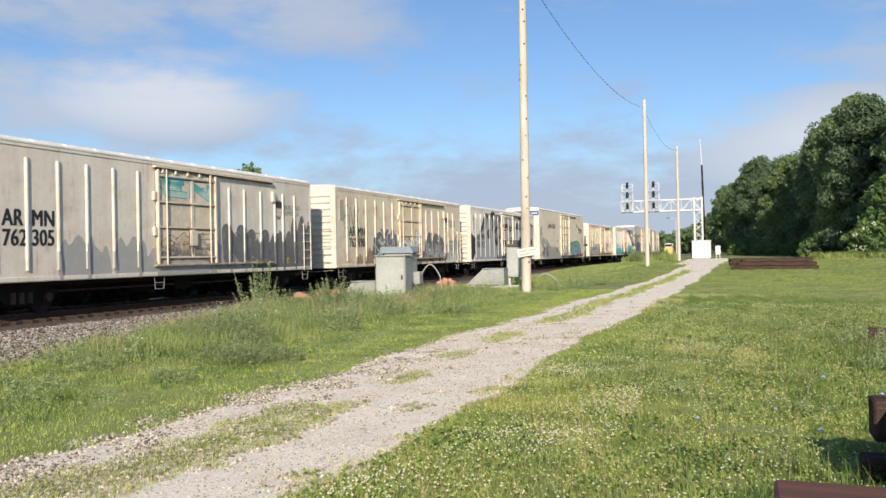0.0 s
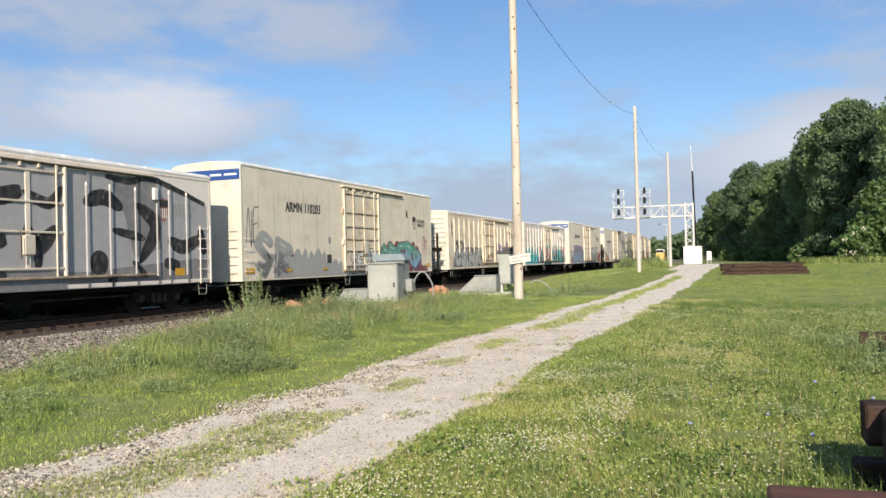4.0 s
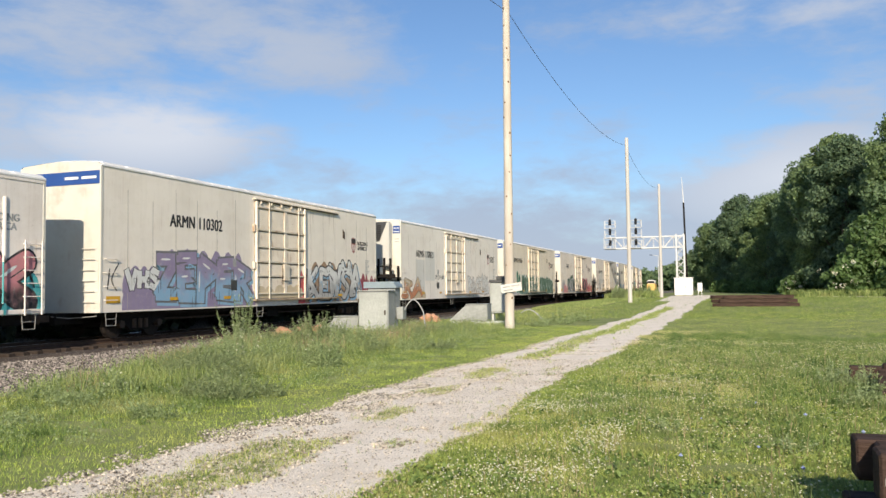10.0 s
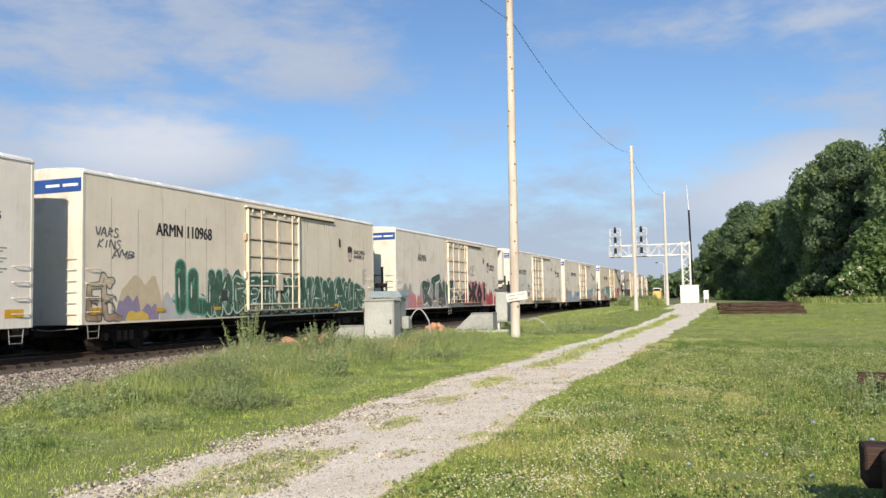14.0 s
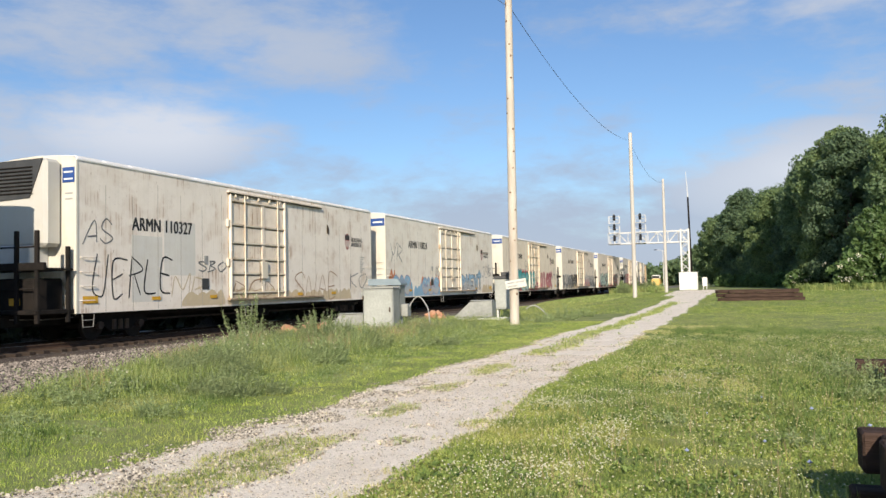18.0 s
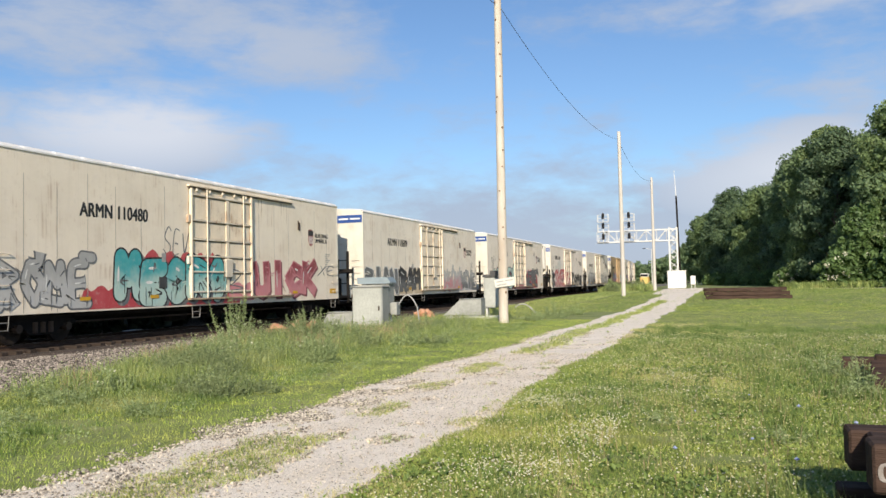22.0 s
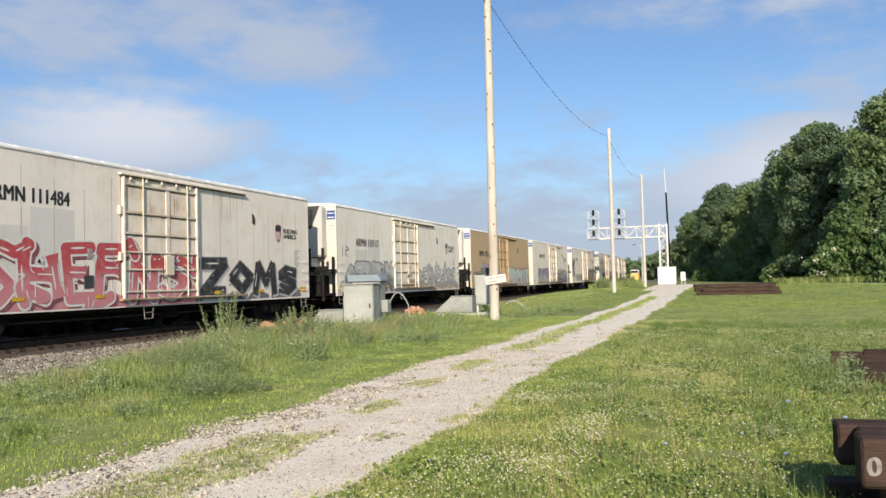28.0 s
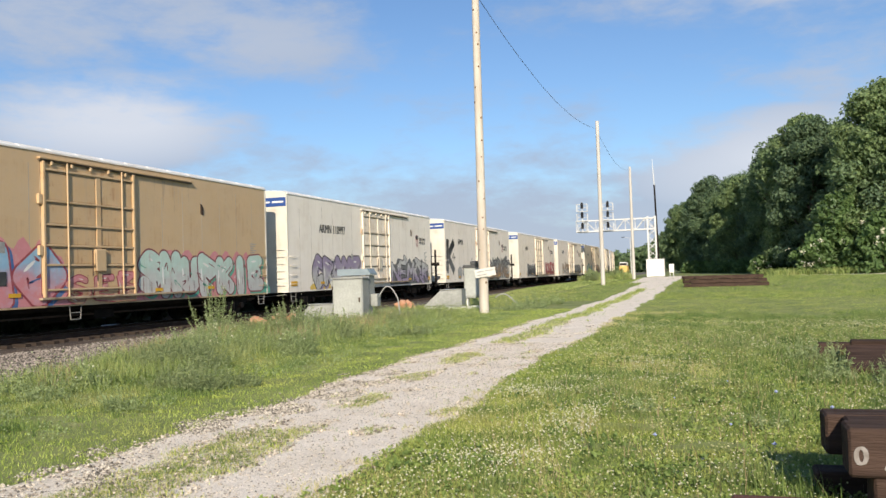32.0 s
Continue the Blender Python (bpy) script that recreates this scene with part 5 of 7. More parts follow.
def stains(car, length, steps, y0, y1, z0, z1, c, seed, n, coat):
    """Faded patches of old spray paint, one over the other."""
    rng = random.Random(seed)
    h, sh = length / 2, Shape()
    for i in range(n):
        u0 = -h + y0 + (y1 - y0) * (i + rng.uniform(-0.2, 0.2)) / n
        cloud(sh, rng, u0, u0 + (y1 - y0) / n * rng.uniform(0.9, 1.3), z0, z0 + (z1 - z0) * rng.uniform(0.55, 1.0), HALF + 0.0023 + 0.0008 * coat + 0.00006 * i, 2, 0.3)
    lay_paint("graffiti_ground", car, sh, [spray(c)], h, steps, (spray(c), z0, z0 + (z1 - z0) * 0.5))


# car: word, style, from, to, foot, head, fill, fill at the foot, outline, cloud, thrown shadow
PIECES = {
    0: (("EN", "block", 7.3, 10.0, 3.55, 4.25, TEAL, MINT, TEAL, None, None), ("SRE", "wild", 7.3, 10.1, 1.5, 2.4, SAND, LEAD, RUST, None, None),
        ("NUOA", "bubble", 10.6, 16.6, 1.15, 2.75, LEAD, LEAD, None, None, None)),
    1: (("SN", "wild", 4.0, 7.0, 1.1, 2.9, LEAD, GREEN, SNOW, LEAD, None), ("SUB", "wild", 7.2, 10.3, 1.4, 2.6, SNOW, CRIMSON, INK, None, LEAD), ("AR", "bubble", 10.9, 13.9, 1.1, 2.8, LEAD, ASH, LEAD, LEAD, None),
        ("MEH", "wild", 13.9, 16.7, 1.1, 2.5, ASH, SNOW, LEAD, None, None)),
    3: (("CRERD", "block", 12.5, 18.2, 1.2, 2.7, JADE, SKYB, MAROON, MAROON, NAVY), ("SR", "wild", 0.9, 3.6, 1.1, 2.9, ASH, LEAD, ASH, None, None), ("SEOB", "wild", 9.0, 12.2, 1.1, 2.2, SNOW, ASH, INK, None, None)),
    4: (("CENK", "bubble", 1.0, 7.0, 1.1, 2.5, ASH, STONE, INK, LEAD, None), ("NEHS", "wild", 10.5, 14.9, 1.1, 2.7, PLUM, STONE, LEAD, None, None), ("AE", "wild", 8.0, 10.2, 1.4, 2.1, RUST, SAND, RUST, None, None)),
    5: (("UNDOUK", "bubble", 5.4, 16.7, 1.05, 2.85, PINK, INK, INK, TEAL, None), ("O", "bubble", 2.7, 4.4, 1.5, 2.9, SNOW, TEAL, INK, None, None), ("NN", "block", 4.5, 6.0, 1.1, 1.75, NAVY, NAVY, None, None, None)),
    6: (("ZEPER", "block", 2.5, 8.1, 1.1, 3.0, PLUM, SKYB, LEAD, PLUM, SKYB), ("VHS", "block", 1.1, 2.7, 1.6, 2.4, SNOW, SNOW, INK, PLUM, None), ("KEWSA", "wild", 12.6, 18.0, 1.1, 2.85, SNOW, ASH, INK, RUST, SKYB)),
    7: (("RA", "wild", 0.4, 3.3, 1.1, 2.4, SAND, ORANGE, BROWN, None, None), ("RACENA", "wild", 12.3, 17.4, 1.2, 2.5, SNOW, SNOW, BROWN, None, None)),
    8: (("IL", "bubble", 4.0, 5.9, 1.08, 2.95, GREEN, GREEN, JADE, None, None), ("NOBE", "bubble", 6.0, 9.2, 1.06, 2.75, GREEN, GREEN, MINT, GREEN, INK), ("TRUHANAUR", "bubble", 9.2, 18.8, 1.06, 2.6, GREEN, GREEN, MINT, GREEN, INK),
        ("EE", "wild", 0.2, 1.4, 1.1, 2.3, SAND, RUST, LEAD, None, None)),
    9: (("KING", "wild", 4.0, 9.2, 1.15, 2.75, GREEN, LEAD, INK, ASH, SNOW), ("TWO", "block", 9.2, 11.8, 1.3, 1.95, LEAD, INK, INK, None, None), ("DKOI", "block", 12.4, 16.9, 1.1, 2.75, INK, INK, None, PINK, None)),
    11: (("SOS", "bubble", 0.9, 3.4, 1.05, 2.2, SKYB, STONE, PLUM, None, None), ("CUS", "bubble", 5.2, 8.2, 1.05, 2.1, SKYB, STONE, PLUM, None, None), ("RNENT", "wild", 12.6, 17.2, 1.15, 2.4, SKYB, STONE, LEAD, None, None)),
    12: (("MECRO", "bubble", 4.7, 10.6, 1.1, 2.85, TEAL, MINT, INK, RED, LEAD), ("UICK", "block", 12.4, 17.8, 1.15, 2.75, CRIMSON, PINK, PINK, None, MAROON), ("ROME", "wild", 0.2, 3.6, 1.1, 2.6, ASH, STONE, LEAD, None, None)),
    13: (("BIAN", "block", 0.2, 4.6, 1.08, 2.7, LEAD, LEAD, SNOW, None, LEAD), ("RAM", "block", 4.9, 8.3, 1.08, 2.6, INK, LEAD, INK, None, SAND), ("SAWUNA", "wild", 12.4, 16.4, 1.15, 2.6, STONE, PINK, ASH, None, None), ("NEVE", "wild", 16.2, 19.7, 1.15, 2.5, ASH, LEAD, LEAD, None, None)),
    14: (("NENCER", "wild", 1.6, 8.6, 1.08, 2.85, MINT, MINT, INK, MAROON, INK), ("NENE", "wild", 12.6, 17.4, 1.1, 2.75, LEAD, LEAD, INK, RED, None)),
    15: (("SHEFNS", "wild", 2.0, 10.8, 1.08, 2.95, RED, PINK, SNOW, None, MAROON), ("ZOMS", "block", 11.6, 19.0, 1.15, 2.6, INK, INK, LEAD, None, STONE), ("R", "wild", 0.4, 2.2, 1.1, 2.8, INK, LEAD, INK, None, None)),
    16: (("OTUBN", "bubble", 1.0, 7.4, 1.05, 2.75, STONE, LEAD, LEAD, STONE, None), ("REMNEHURE", "wild", 11.6, 19.2, 1.15, 2.5, STONE, ASH, LEAD, None, None)),
    17: (("OMO", "bubble", 2.6, 8.4, 1.06, 2.9, SKYB, PINK, CRIMSON, PINK, NAVY), ("SNUPKIE", "bubble", 11.7, 19.6, 1.05, 2.7, MINT, STONE, MAROON, PINK, JADE), ("SEB", "wild", 8.3, 11.6, 1.1, 2.0, PINK, RUST, CRIMSON, None, None)),
    18: (("CRONE", "bubble", 2.4, 8.0, 1.1, 2.75, PLUM, STONE, INK, None, PLUM), ("NEMOR", "wild", 12.6, 19.4, 1.1, 2.6, STONE, PLUM, INK, LEAD, None)),
    19: (("K", "block", 0.2, 2.4, 1.6, 4.2, INK, LEAD, None, None, None), ("DERNE", "wild", 12.4, 19.6, 1.1, 2.9, LEAD, RUST, INK, ASH, None), ("SONE", "bubble", 3.0, 8.0, 1.2, 2.2, ASH, ASH, LEAD, None, None)),
    20: (("RONE", "bubble", 4.0, 9.0, 1.1, 2.4, LEAD, INK, INK, ASH, None), ("KAES", "block", 14.0, 19.6, 1.1, 2.6, RED, CRIMSON, INK, None, None)),
    21: (("MONE", "wild", 3.0, 9.0, 1.1, 2.4, RUST, ASH, INK, None, None), ("KUER", "bubble", 13.0, 19.0, 1.1, 2.4, LEAD, INK, INK, ASH, None)),
    22: (("SUNE", "wild", 2.0, 9.0, 1.1, 2.4, TEAL, ASH, INK, None, None), ("RENO", "bubble", 13.0, 19.0, 1.1, 2.4, RUST, INK, INK, ASH, None)),
    23: (("BONE", "wild", 3.0, 7.0, 1.1, 2.4, LEAD, ASH, INK, None, None), ("TREK", "block", 12.0, 19.0, 1.1, 2.4, LEAD, INK, INK, ASH, None)),
}
SCRAWLS = {
    1: (("ENK", 0.8, 2.4, 2.95, 3.9, LEAD), ("RB", 2.2, 3.0, 2.0, 2.5, LEAD)), 3: (("NE", 0.3, 1.2, 2.4, 3.8, LEAD), ("ERC", 18.5, 19.4, 2.2, 2.9, PINK)), 4: (("KE", 15.2, 16.2, 2.6, 3.4, RUST),),
    5: (("POR", 0.6, 1.5, 3.5, 3.8, INK), ("DOG", 0.6, 1.5, 3.1, 3.4, INK), ("ZA", 0.7, 1.3, 2.7, 2.95, INK), ("RAS", 5.9, 6.9, 2.9, 3.2, INK), ("OB", 7.2, 8.0, 3.0, 3.35, INK), ("DO", 9.0, 10.0, 2.8, 3.2, LEAD)),
    7: (("ROYB", 5.6, 7.2, 2.2, 2.45, LEAD),), 8: (("VARS", 0.5, 1.5, 3.6, 3.85, LEAD), ("KINS", 0.6, 1.6, 3.25, 3.5, LEAD), ("AMB", 1.2, 2.2, 2.95, 3.2, LEAD)), 9: (("IOE", 12.6, 14.0, 3.1, 3.8, INK),),
    10: (("UERLE", 0.6, 4.3, 1.5, 2.6, INK), ("AS", 0.3, 1.5, 3.0, 3.7, LEAD), ("SBO", 5.6, 7.4, 2.25, 2.6, LEAD), ("RED", 7.6, 10.8, 1.2, 1.9, RUST), ("SNAE", 12.2, 16.2, 1.15, 2.2, RUST), ("MR", 4.2, 6.2, 1.3, 2.1, SAND), ("KO", 17.4, 19.6, 1.6, 2.3, LEAD)),
    11: (("YR", 0.4, 2.4, 2.9, 3.9, LEAD), ("SEB", 17.3, 19.6, 2.2, 2.9, LEAD), ("NS", 7.6, 8.3, 2.2, 2.8, LEAD)), 12: (("SEV", 7.0, 8.4, 2.8, 3.6, LEAD), ("KB", 9.2, 11.8, 1.4, 2.2, LEAD), ("XE", 18.0, 19.6, 2.1, 2.5, LEAD)),
    14: (("YK", 1.2, 2.0, 2.4, 3.7, INK),), 15: (("EB", 0.6, 1.6, 2.7, 4.3, INK),), 16: (("IR", 0.5, 1.4, 2.9, 3.5, INK), ("NK", 7.4, 8.4, 1.6, 2.5, SKYB)), 6: (("K", 0.3, 0.8, 1.6, 2.4, INK),),
}
STAINS = {
    0: ((3.0, 16.7, 1.05, 2.6, ASH, 12), (12.5, 16.8, 1.05, 3.3, LEAD, 3)), 1: ((3.5, 14.2, 1.03, 2.3, LEAD, 7), (2.2, 3.6, 1.05, 2.0, RUST, 2), (15.0, 16.8, 1.05, 2.2, STONE, 2)), 4: ((0.4, 7.0, 1.03, 1.6, STONE, 5), (8.0, 16.6, 1.05, 1.9, SAND, 7)),
    3: ((11.8, 19.7, 1.03, 1.55, MAROON, 6), (2.0, 8.2, 1.03, 2.3, ASH, 4), (9.0, 12.0, 1.05, 1.7, STONE, 3)), 5: ((0.1, 5.6, 1.03, 2.9, TEAL, 3),), 6: ((0.8, 8.6, 1.03, 2.2, PLUM, 6), (11.8, 12.9, 1.03, 2.9, RED, 1), (17.8, 19.8, 1.03, 2.6, CRIMSON, 2), (8.4, 11.8, 1.3, 2.0, SAND, 3)),
    7: ((0.2, 4.0, 1.05, 1.7, SAND, 3),), 8: ((3.4, 6.4, 1.03, 2.0, STONE, 3), (1.3, 3.4, 1.2, 3.05, SAND, 1), (1.5, 3.2, 1.05, 1.9, PLUM, 2), (1.8, 2.9, 1.05, 1.4, YEL, 1)), 9: ((1.0, 9.0, 1.05, 2.9, ASH, 4), (1.6, 4.0, 1.05, 2.3, PINK, 2), (16.6, 19.9, 1.05, 2.4, RED, 3), (11.3, 12.5, 1.1, 2.3, RED, 1)),
    10: ((4.5, 17.5, 1.05, 1.7, SAND, 9),), 11: ((0.3, 3.6, 1.03, 2.55, ORANGE, 3), (5.0, 8.4, 1.03, 2.4, ORANGE, 4), (0.6, 8.3, 1.03, 1.9, SKYB, 7), (17.4, 19.8, 1.05, 1.7, SAND, 2)), 12: ((3.4, 11.2, 1.03, 1.9, RED, 5), (10.6, 12.4, 1.1, 2.1, PINK, 1)), 13: ((4.6, 8.4, 1.05, 2.5, SAND, 3), (12.4, 19.8, 1.1, 2.0, STONE, 6)),
    14: ((0.3, 2.2, 1.03, 2.2, RED, 2), (8.4, 12.8, 1.03, 2.0, PINK, 3)), 15: ((2.2, 11.4, 1.03, 1.7, PINK, 6), (11.6, 19.6, 1.05, 1.5, LEAD, 5)), 16: ((0.4, 8.6, 1.03, 2.0, STONE, 5), (8.5, 12.0, 1.1, 1.8, RUST, 3), (11.8, 19.6, 1.05, 1.6, SAND, 6)), 17: ((2.2, 8.4, 1.03, 1.6, NAVY, 4), (11.6, 19.9, 1.03, 1.6, JADE, 5)), 18: ((2.0, 8.6, 1.05, 1.6, YEL, 3),),
}


def grey_burner(car, steps):
    """The great silver-grey piece that covers most of one ribbed car: a pale field with a slanting head, and black arcs, balls and spikes."""
    h = SHORT / 2
    sh = Shape()
    for slot, x, outline in (
        (0, 0.0042, ((0.9, 1.03), (0.9, 2.6), (1.9, 2.9), (3.3, 4.42), (14.2, 4.42), (16.7, 3.7), (16.7, 1.03))),
        (1, 0.0048, ((3.3, 4.42), (2.2, 3.2), (2.9, 3.1), (3.6, 3.6), (4.3, 4.42))), (1, 0.0049, ((5.9, 4.42), (5.2, 3.2), (6.2, 1.4), (5.6, 1.03), (16.7, 1.03), (16.7, 1.9), (11, 1.5), (7.1, 1.6), (7.0, 4.42))),
        (1, 0.005, ((11.9, 4.42), (12.6, 3.2), (13.0, 1.9), (14.3, 2.2), (14.0, 4.42))), (2, 0.0051, ((0.0, 1.03), (0.0, 2.95), (0.9, 2.7), (0.95, 1.6), (0.3, 1.03))),
    ):
        sh.slot = slot
        sh.quad_faces([(HALF + x, -h + y, z) for y, z in outline], [tuple(range(len(outline)))[::-1]])
    sh.slot = 2
    x = HALF + 0.0055
    for half, taper, line in (
        (0.16, 0.9, ((1.9, 2.95), (2.6, 3.5), (3.25, 4.4))), (0.17, 1.0, ((4.5, 4.45), (5.1, 3.9), (4.75, 3.1))), (0.2, 0.7, ((4.6, 4.4), (5.6, 4.35))), (0.22, 0.9, ((6.0, 4.35), (6.6, 4.1), (7.1, 4.2))),
        (0.16, 1.0, ((5.3, 3.0), (5.8, 3.3), (6.6, 3.7))), (0.2, 1.0, ((5.4, 2.9), (5.8, 2.3), (6.4, 2.7), (6.9, 2.7))), (0.24, 0.5, ((7.4, 3.6), (8.0, 3.5), (8.7, 3.7))), (0.17, 0.9, ((8.7, 3.7), (9.6, 3.4), (10.1, 3.9))),
        (0.26, 0.9, ((8.8, 2.8), (9.2, 2.2), (9.9, 2.8))), (0.16, 0.6, ((9.25, 2.4), (9.2, 1.6))), (0.22, 0.4, ((7.3, 2.6), (7.6, 2.3), (8.2, 2.4))), (0.13, 0.6, ((7.3, 1.5), (8.2, 1.45))), (0.24, 0.7, ((10.9, 3.5), (11.7, 3.7), (12.5, 3.4))),
        (0.14, 0.8, ((12.0, 2.75), (12.9, 2.6), (13.5, 2.5))), (0.26, 1.0, ((13.0, 3.6), (14.0, 2.9), (13.2, 1.7))), (0.1, 0.8, ((12.9, 1.8), (13.6, 1.3))), (0.24, 0.7, ((14.6, 2.5), (15.4, 2.25), (16.4, 2.6))), (0.2, 0.6, ((16.3, 2.9), (16.55, 2.0))),
        (0.2, 0.6, ((14.4, 1.75), (15.2, 1.6))), (0.1, 0.3, ((11.8, 4.35), (12.8, 4.25), (13.9, 4.42), (16.6, 3.75))), (0.2, 0.5, ((12.0, 1.4), (12.1, 1.04))), (0.14, 0.9, ((5.9, 1.05), (6.3, 1.4), (6.7, 1.05))), (0.12, 0.5, ((3.4, 4.35), (3.9, 4.1))),
    ):
        x += 0.0001
        ribbon(sh, [(-h + y, z) for y, z in line], half, x, 7, taper)
    dot(sh, -h + 4.0, 2.95, 0.36, x + 0.0002)
    dot(sh, -h + 11.5, 1.75, 0.38, x + 0.0003)
    lay_paint("graffiti", car, sh, [spray(SILVER), spray((0.2, 0.2, 0.205)), spray(INK)], h, steps, (spray(SILVER), 1.3, 4.0))


def spray_train():
    for i, (car, mid, kind) in enumerate(TRAIN):
        length = SHORT if kind == "s" else LONG
        if kind == "s":
            steps = [(y - 0.045, y + 0.045, 0.05) for y in RIBS] + [(7.1, 10.2, 0.046)]
        else:
            dl = 7.5 if kind == "n" else 8.4
            steps = [(dl, dl + 3.95, 0.046)]
        if i == 2:
            grey_burner(car, steps)
        for k, (y0, y1, z0, z1, c, n) in enumerate(STAINS.get(i, ())):
            stains(car, length, steps, y0, y1, z0, z1, c, 500 + 10 * i + k, n, k)
        for k, (word, style, y0, y1, z0, z1, fill, low, edge, back, shade) in enumerate(PIECES.get(i, ())):
            piece(car, length, steps, word, style, y0, y1, z0, z1, fill, low, edge, back, shade, 100 * i + k)
        for k, (word, y0, y1, z0, z1, ink) in enumerate(SCRAWLS.get(i, ())):
            scrawl(car, length, steps, word, y0, y1, z0, z1, ink, 700 + 10 * i + k)


spray_train()


# ---- poles, signals, cabinets, timber ----
def pole(x, y, z, top, r0, r1, wood, label, lean=(0, 0), knots=0):
    p = thing("utility_pole", label, "pole", "poles of the line", pose(x, y, z))
    sh, n, rows = Shape(), 14, 10
    rng = random.Random(int(x * 10 + y))
    for i in range(rows + 1):
        k = i / rows
        r = r0 + (r1 - r0) * k
        for j in range(n):
            w = 2 * math.pi * j / n
            q = r * (1 + rng.uniform(-0.012, 0.012))
            sh.v.append((lean[0] * k + q * math.cos(w), lean[1] * k + q * math.sin(w), -0.3 + (top - z + 0.3) * k))
    for i in range(rows):
        for j in range(n):
            sh.f.append([i * n + j, i * n + (j + 1) % n, (i + 1) * n + (j + 1) % n, (i + 1) * n + j])
            sh.mi.append(0)
    sh.f.append(list(range(rows * n, rows * n + n)))
    sh.mi.append(0)
    part("shaft", sh, wood, p, smooth=True)
    for i in range(knots):
        h = 1.0 + (top - z - 1.5) * i / knots + rng.uniform(-0.2, 0.2)
        k = (h + 0.3) / (top - z + 0.3)
        r = r0 + (r1 - r0) * k
        w = rng.uniform(-2.6, -0.5)
        c = Vector((lean[0] * k + r * 0.985 * math.cos(w), lean[1] * k + r * 0.985 * math.sin(w), h))
        d = Vector((math.cos(w), math.sin(w), 0))
        part("knot", Shape().tube(c, c + d * 0.012, rng.uniform(0.03, 0.055), 0.02, n=7), KNOT, p)
    return p


P1, P2, P3 = (-8.35, 31.2), (-8.19, 68.0), (-8.18, 97.0)
TOP1, TOP2, TOP3 = 14.4, 13.65, 13.25
pole(*P1, 0.0, TOP1, 0.19, 0.135, POLE_WOOD, "tall weathered wooden utility pole with dark knots, standing in grass", (0.06, 0), 18)
pole(*P2, 0.33, TOP2, 0.17, 0.14, POLE_PALE, "pale bare wooden utility pole in the grass")
pole(*P3, 0.33, TOP3, 0.19, 0.13, POLE_PALE, "slim pale wooden utility pole in the grass")


def wire(name, a, b, sag, label):
    pts = []
    for i in range(41):
        k = i / 40
        p = Vector(a).lerp(Vector(b), k)
        p.z -= sag * 4 * k * (1 - k)
        pts.append(p)
    tagged(part(name, Shape().hose(pts, 0.011, 6), WIRE), label, "cable", "wires of the line")


wire("overhead_wire", (P1[0] + 0.16, P1[1], 12.36), (P2[0] - 0.1, P2[1], TOP2 - 0.6), 1.08, "thin black overhead wire sagging between the poles")
wire("overhead_wire", (P2[0] - 0.1, P2[1], TOP2 - 0.6), (P3[0], P3[1], TOP3 - 0.3), 1.1, "thin black overhead wire sagging between the poles")
wire("overhead_wire", (P1[0], P1[1], 12.5), (P1[0] - 1.5, P1[1] - 36, 12.8), 1.0, "thin black overhead wire sagging between the poles")


def pole_sign():
    s = thing("pole_sign", "small weathered white board nailed to the wooden pole", "sign", at=pose(P1[0] + 0.1, P1[1] - 0.24, 1.58, 0, -8, 8))
    part("board", Shape().box(-0.35, 0.45, -0.02, 0.0, -0.16, 0.16, 0.004), SIGN_WHITE, s)
    for i, (a, b) in enumerate(((-0.28, 0.0), (0.05, 0.38), (-0.28, 0.1))):
        z = (0.06, 0.06, -0.07)[i]
        part("lettering_bar", Shape().box(a, b, -0.024, -0.0205, z - 0.025, z + 0.025), GREY_PAINT, s)


pole_sign()


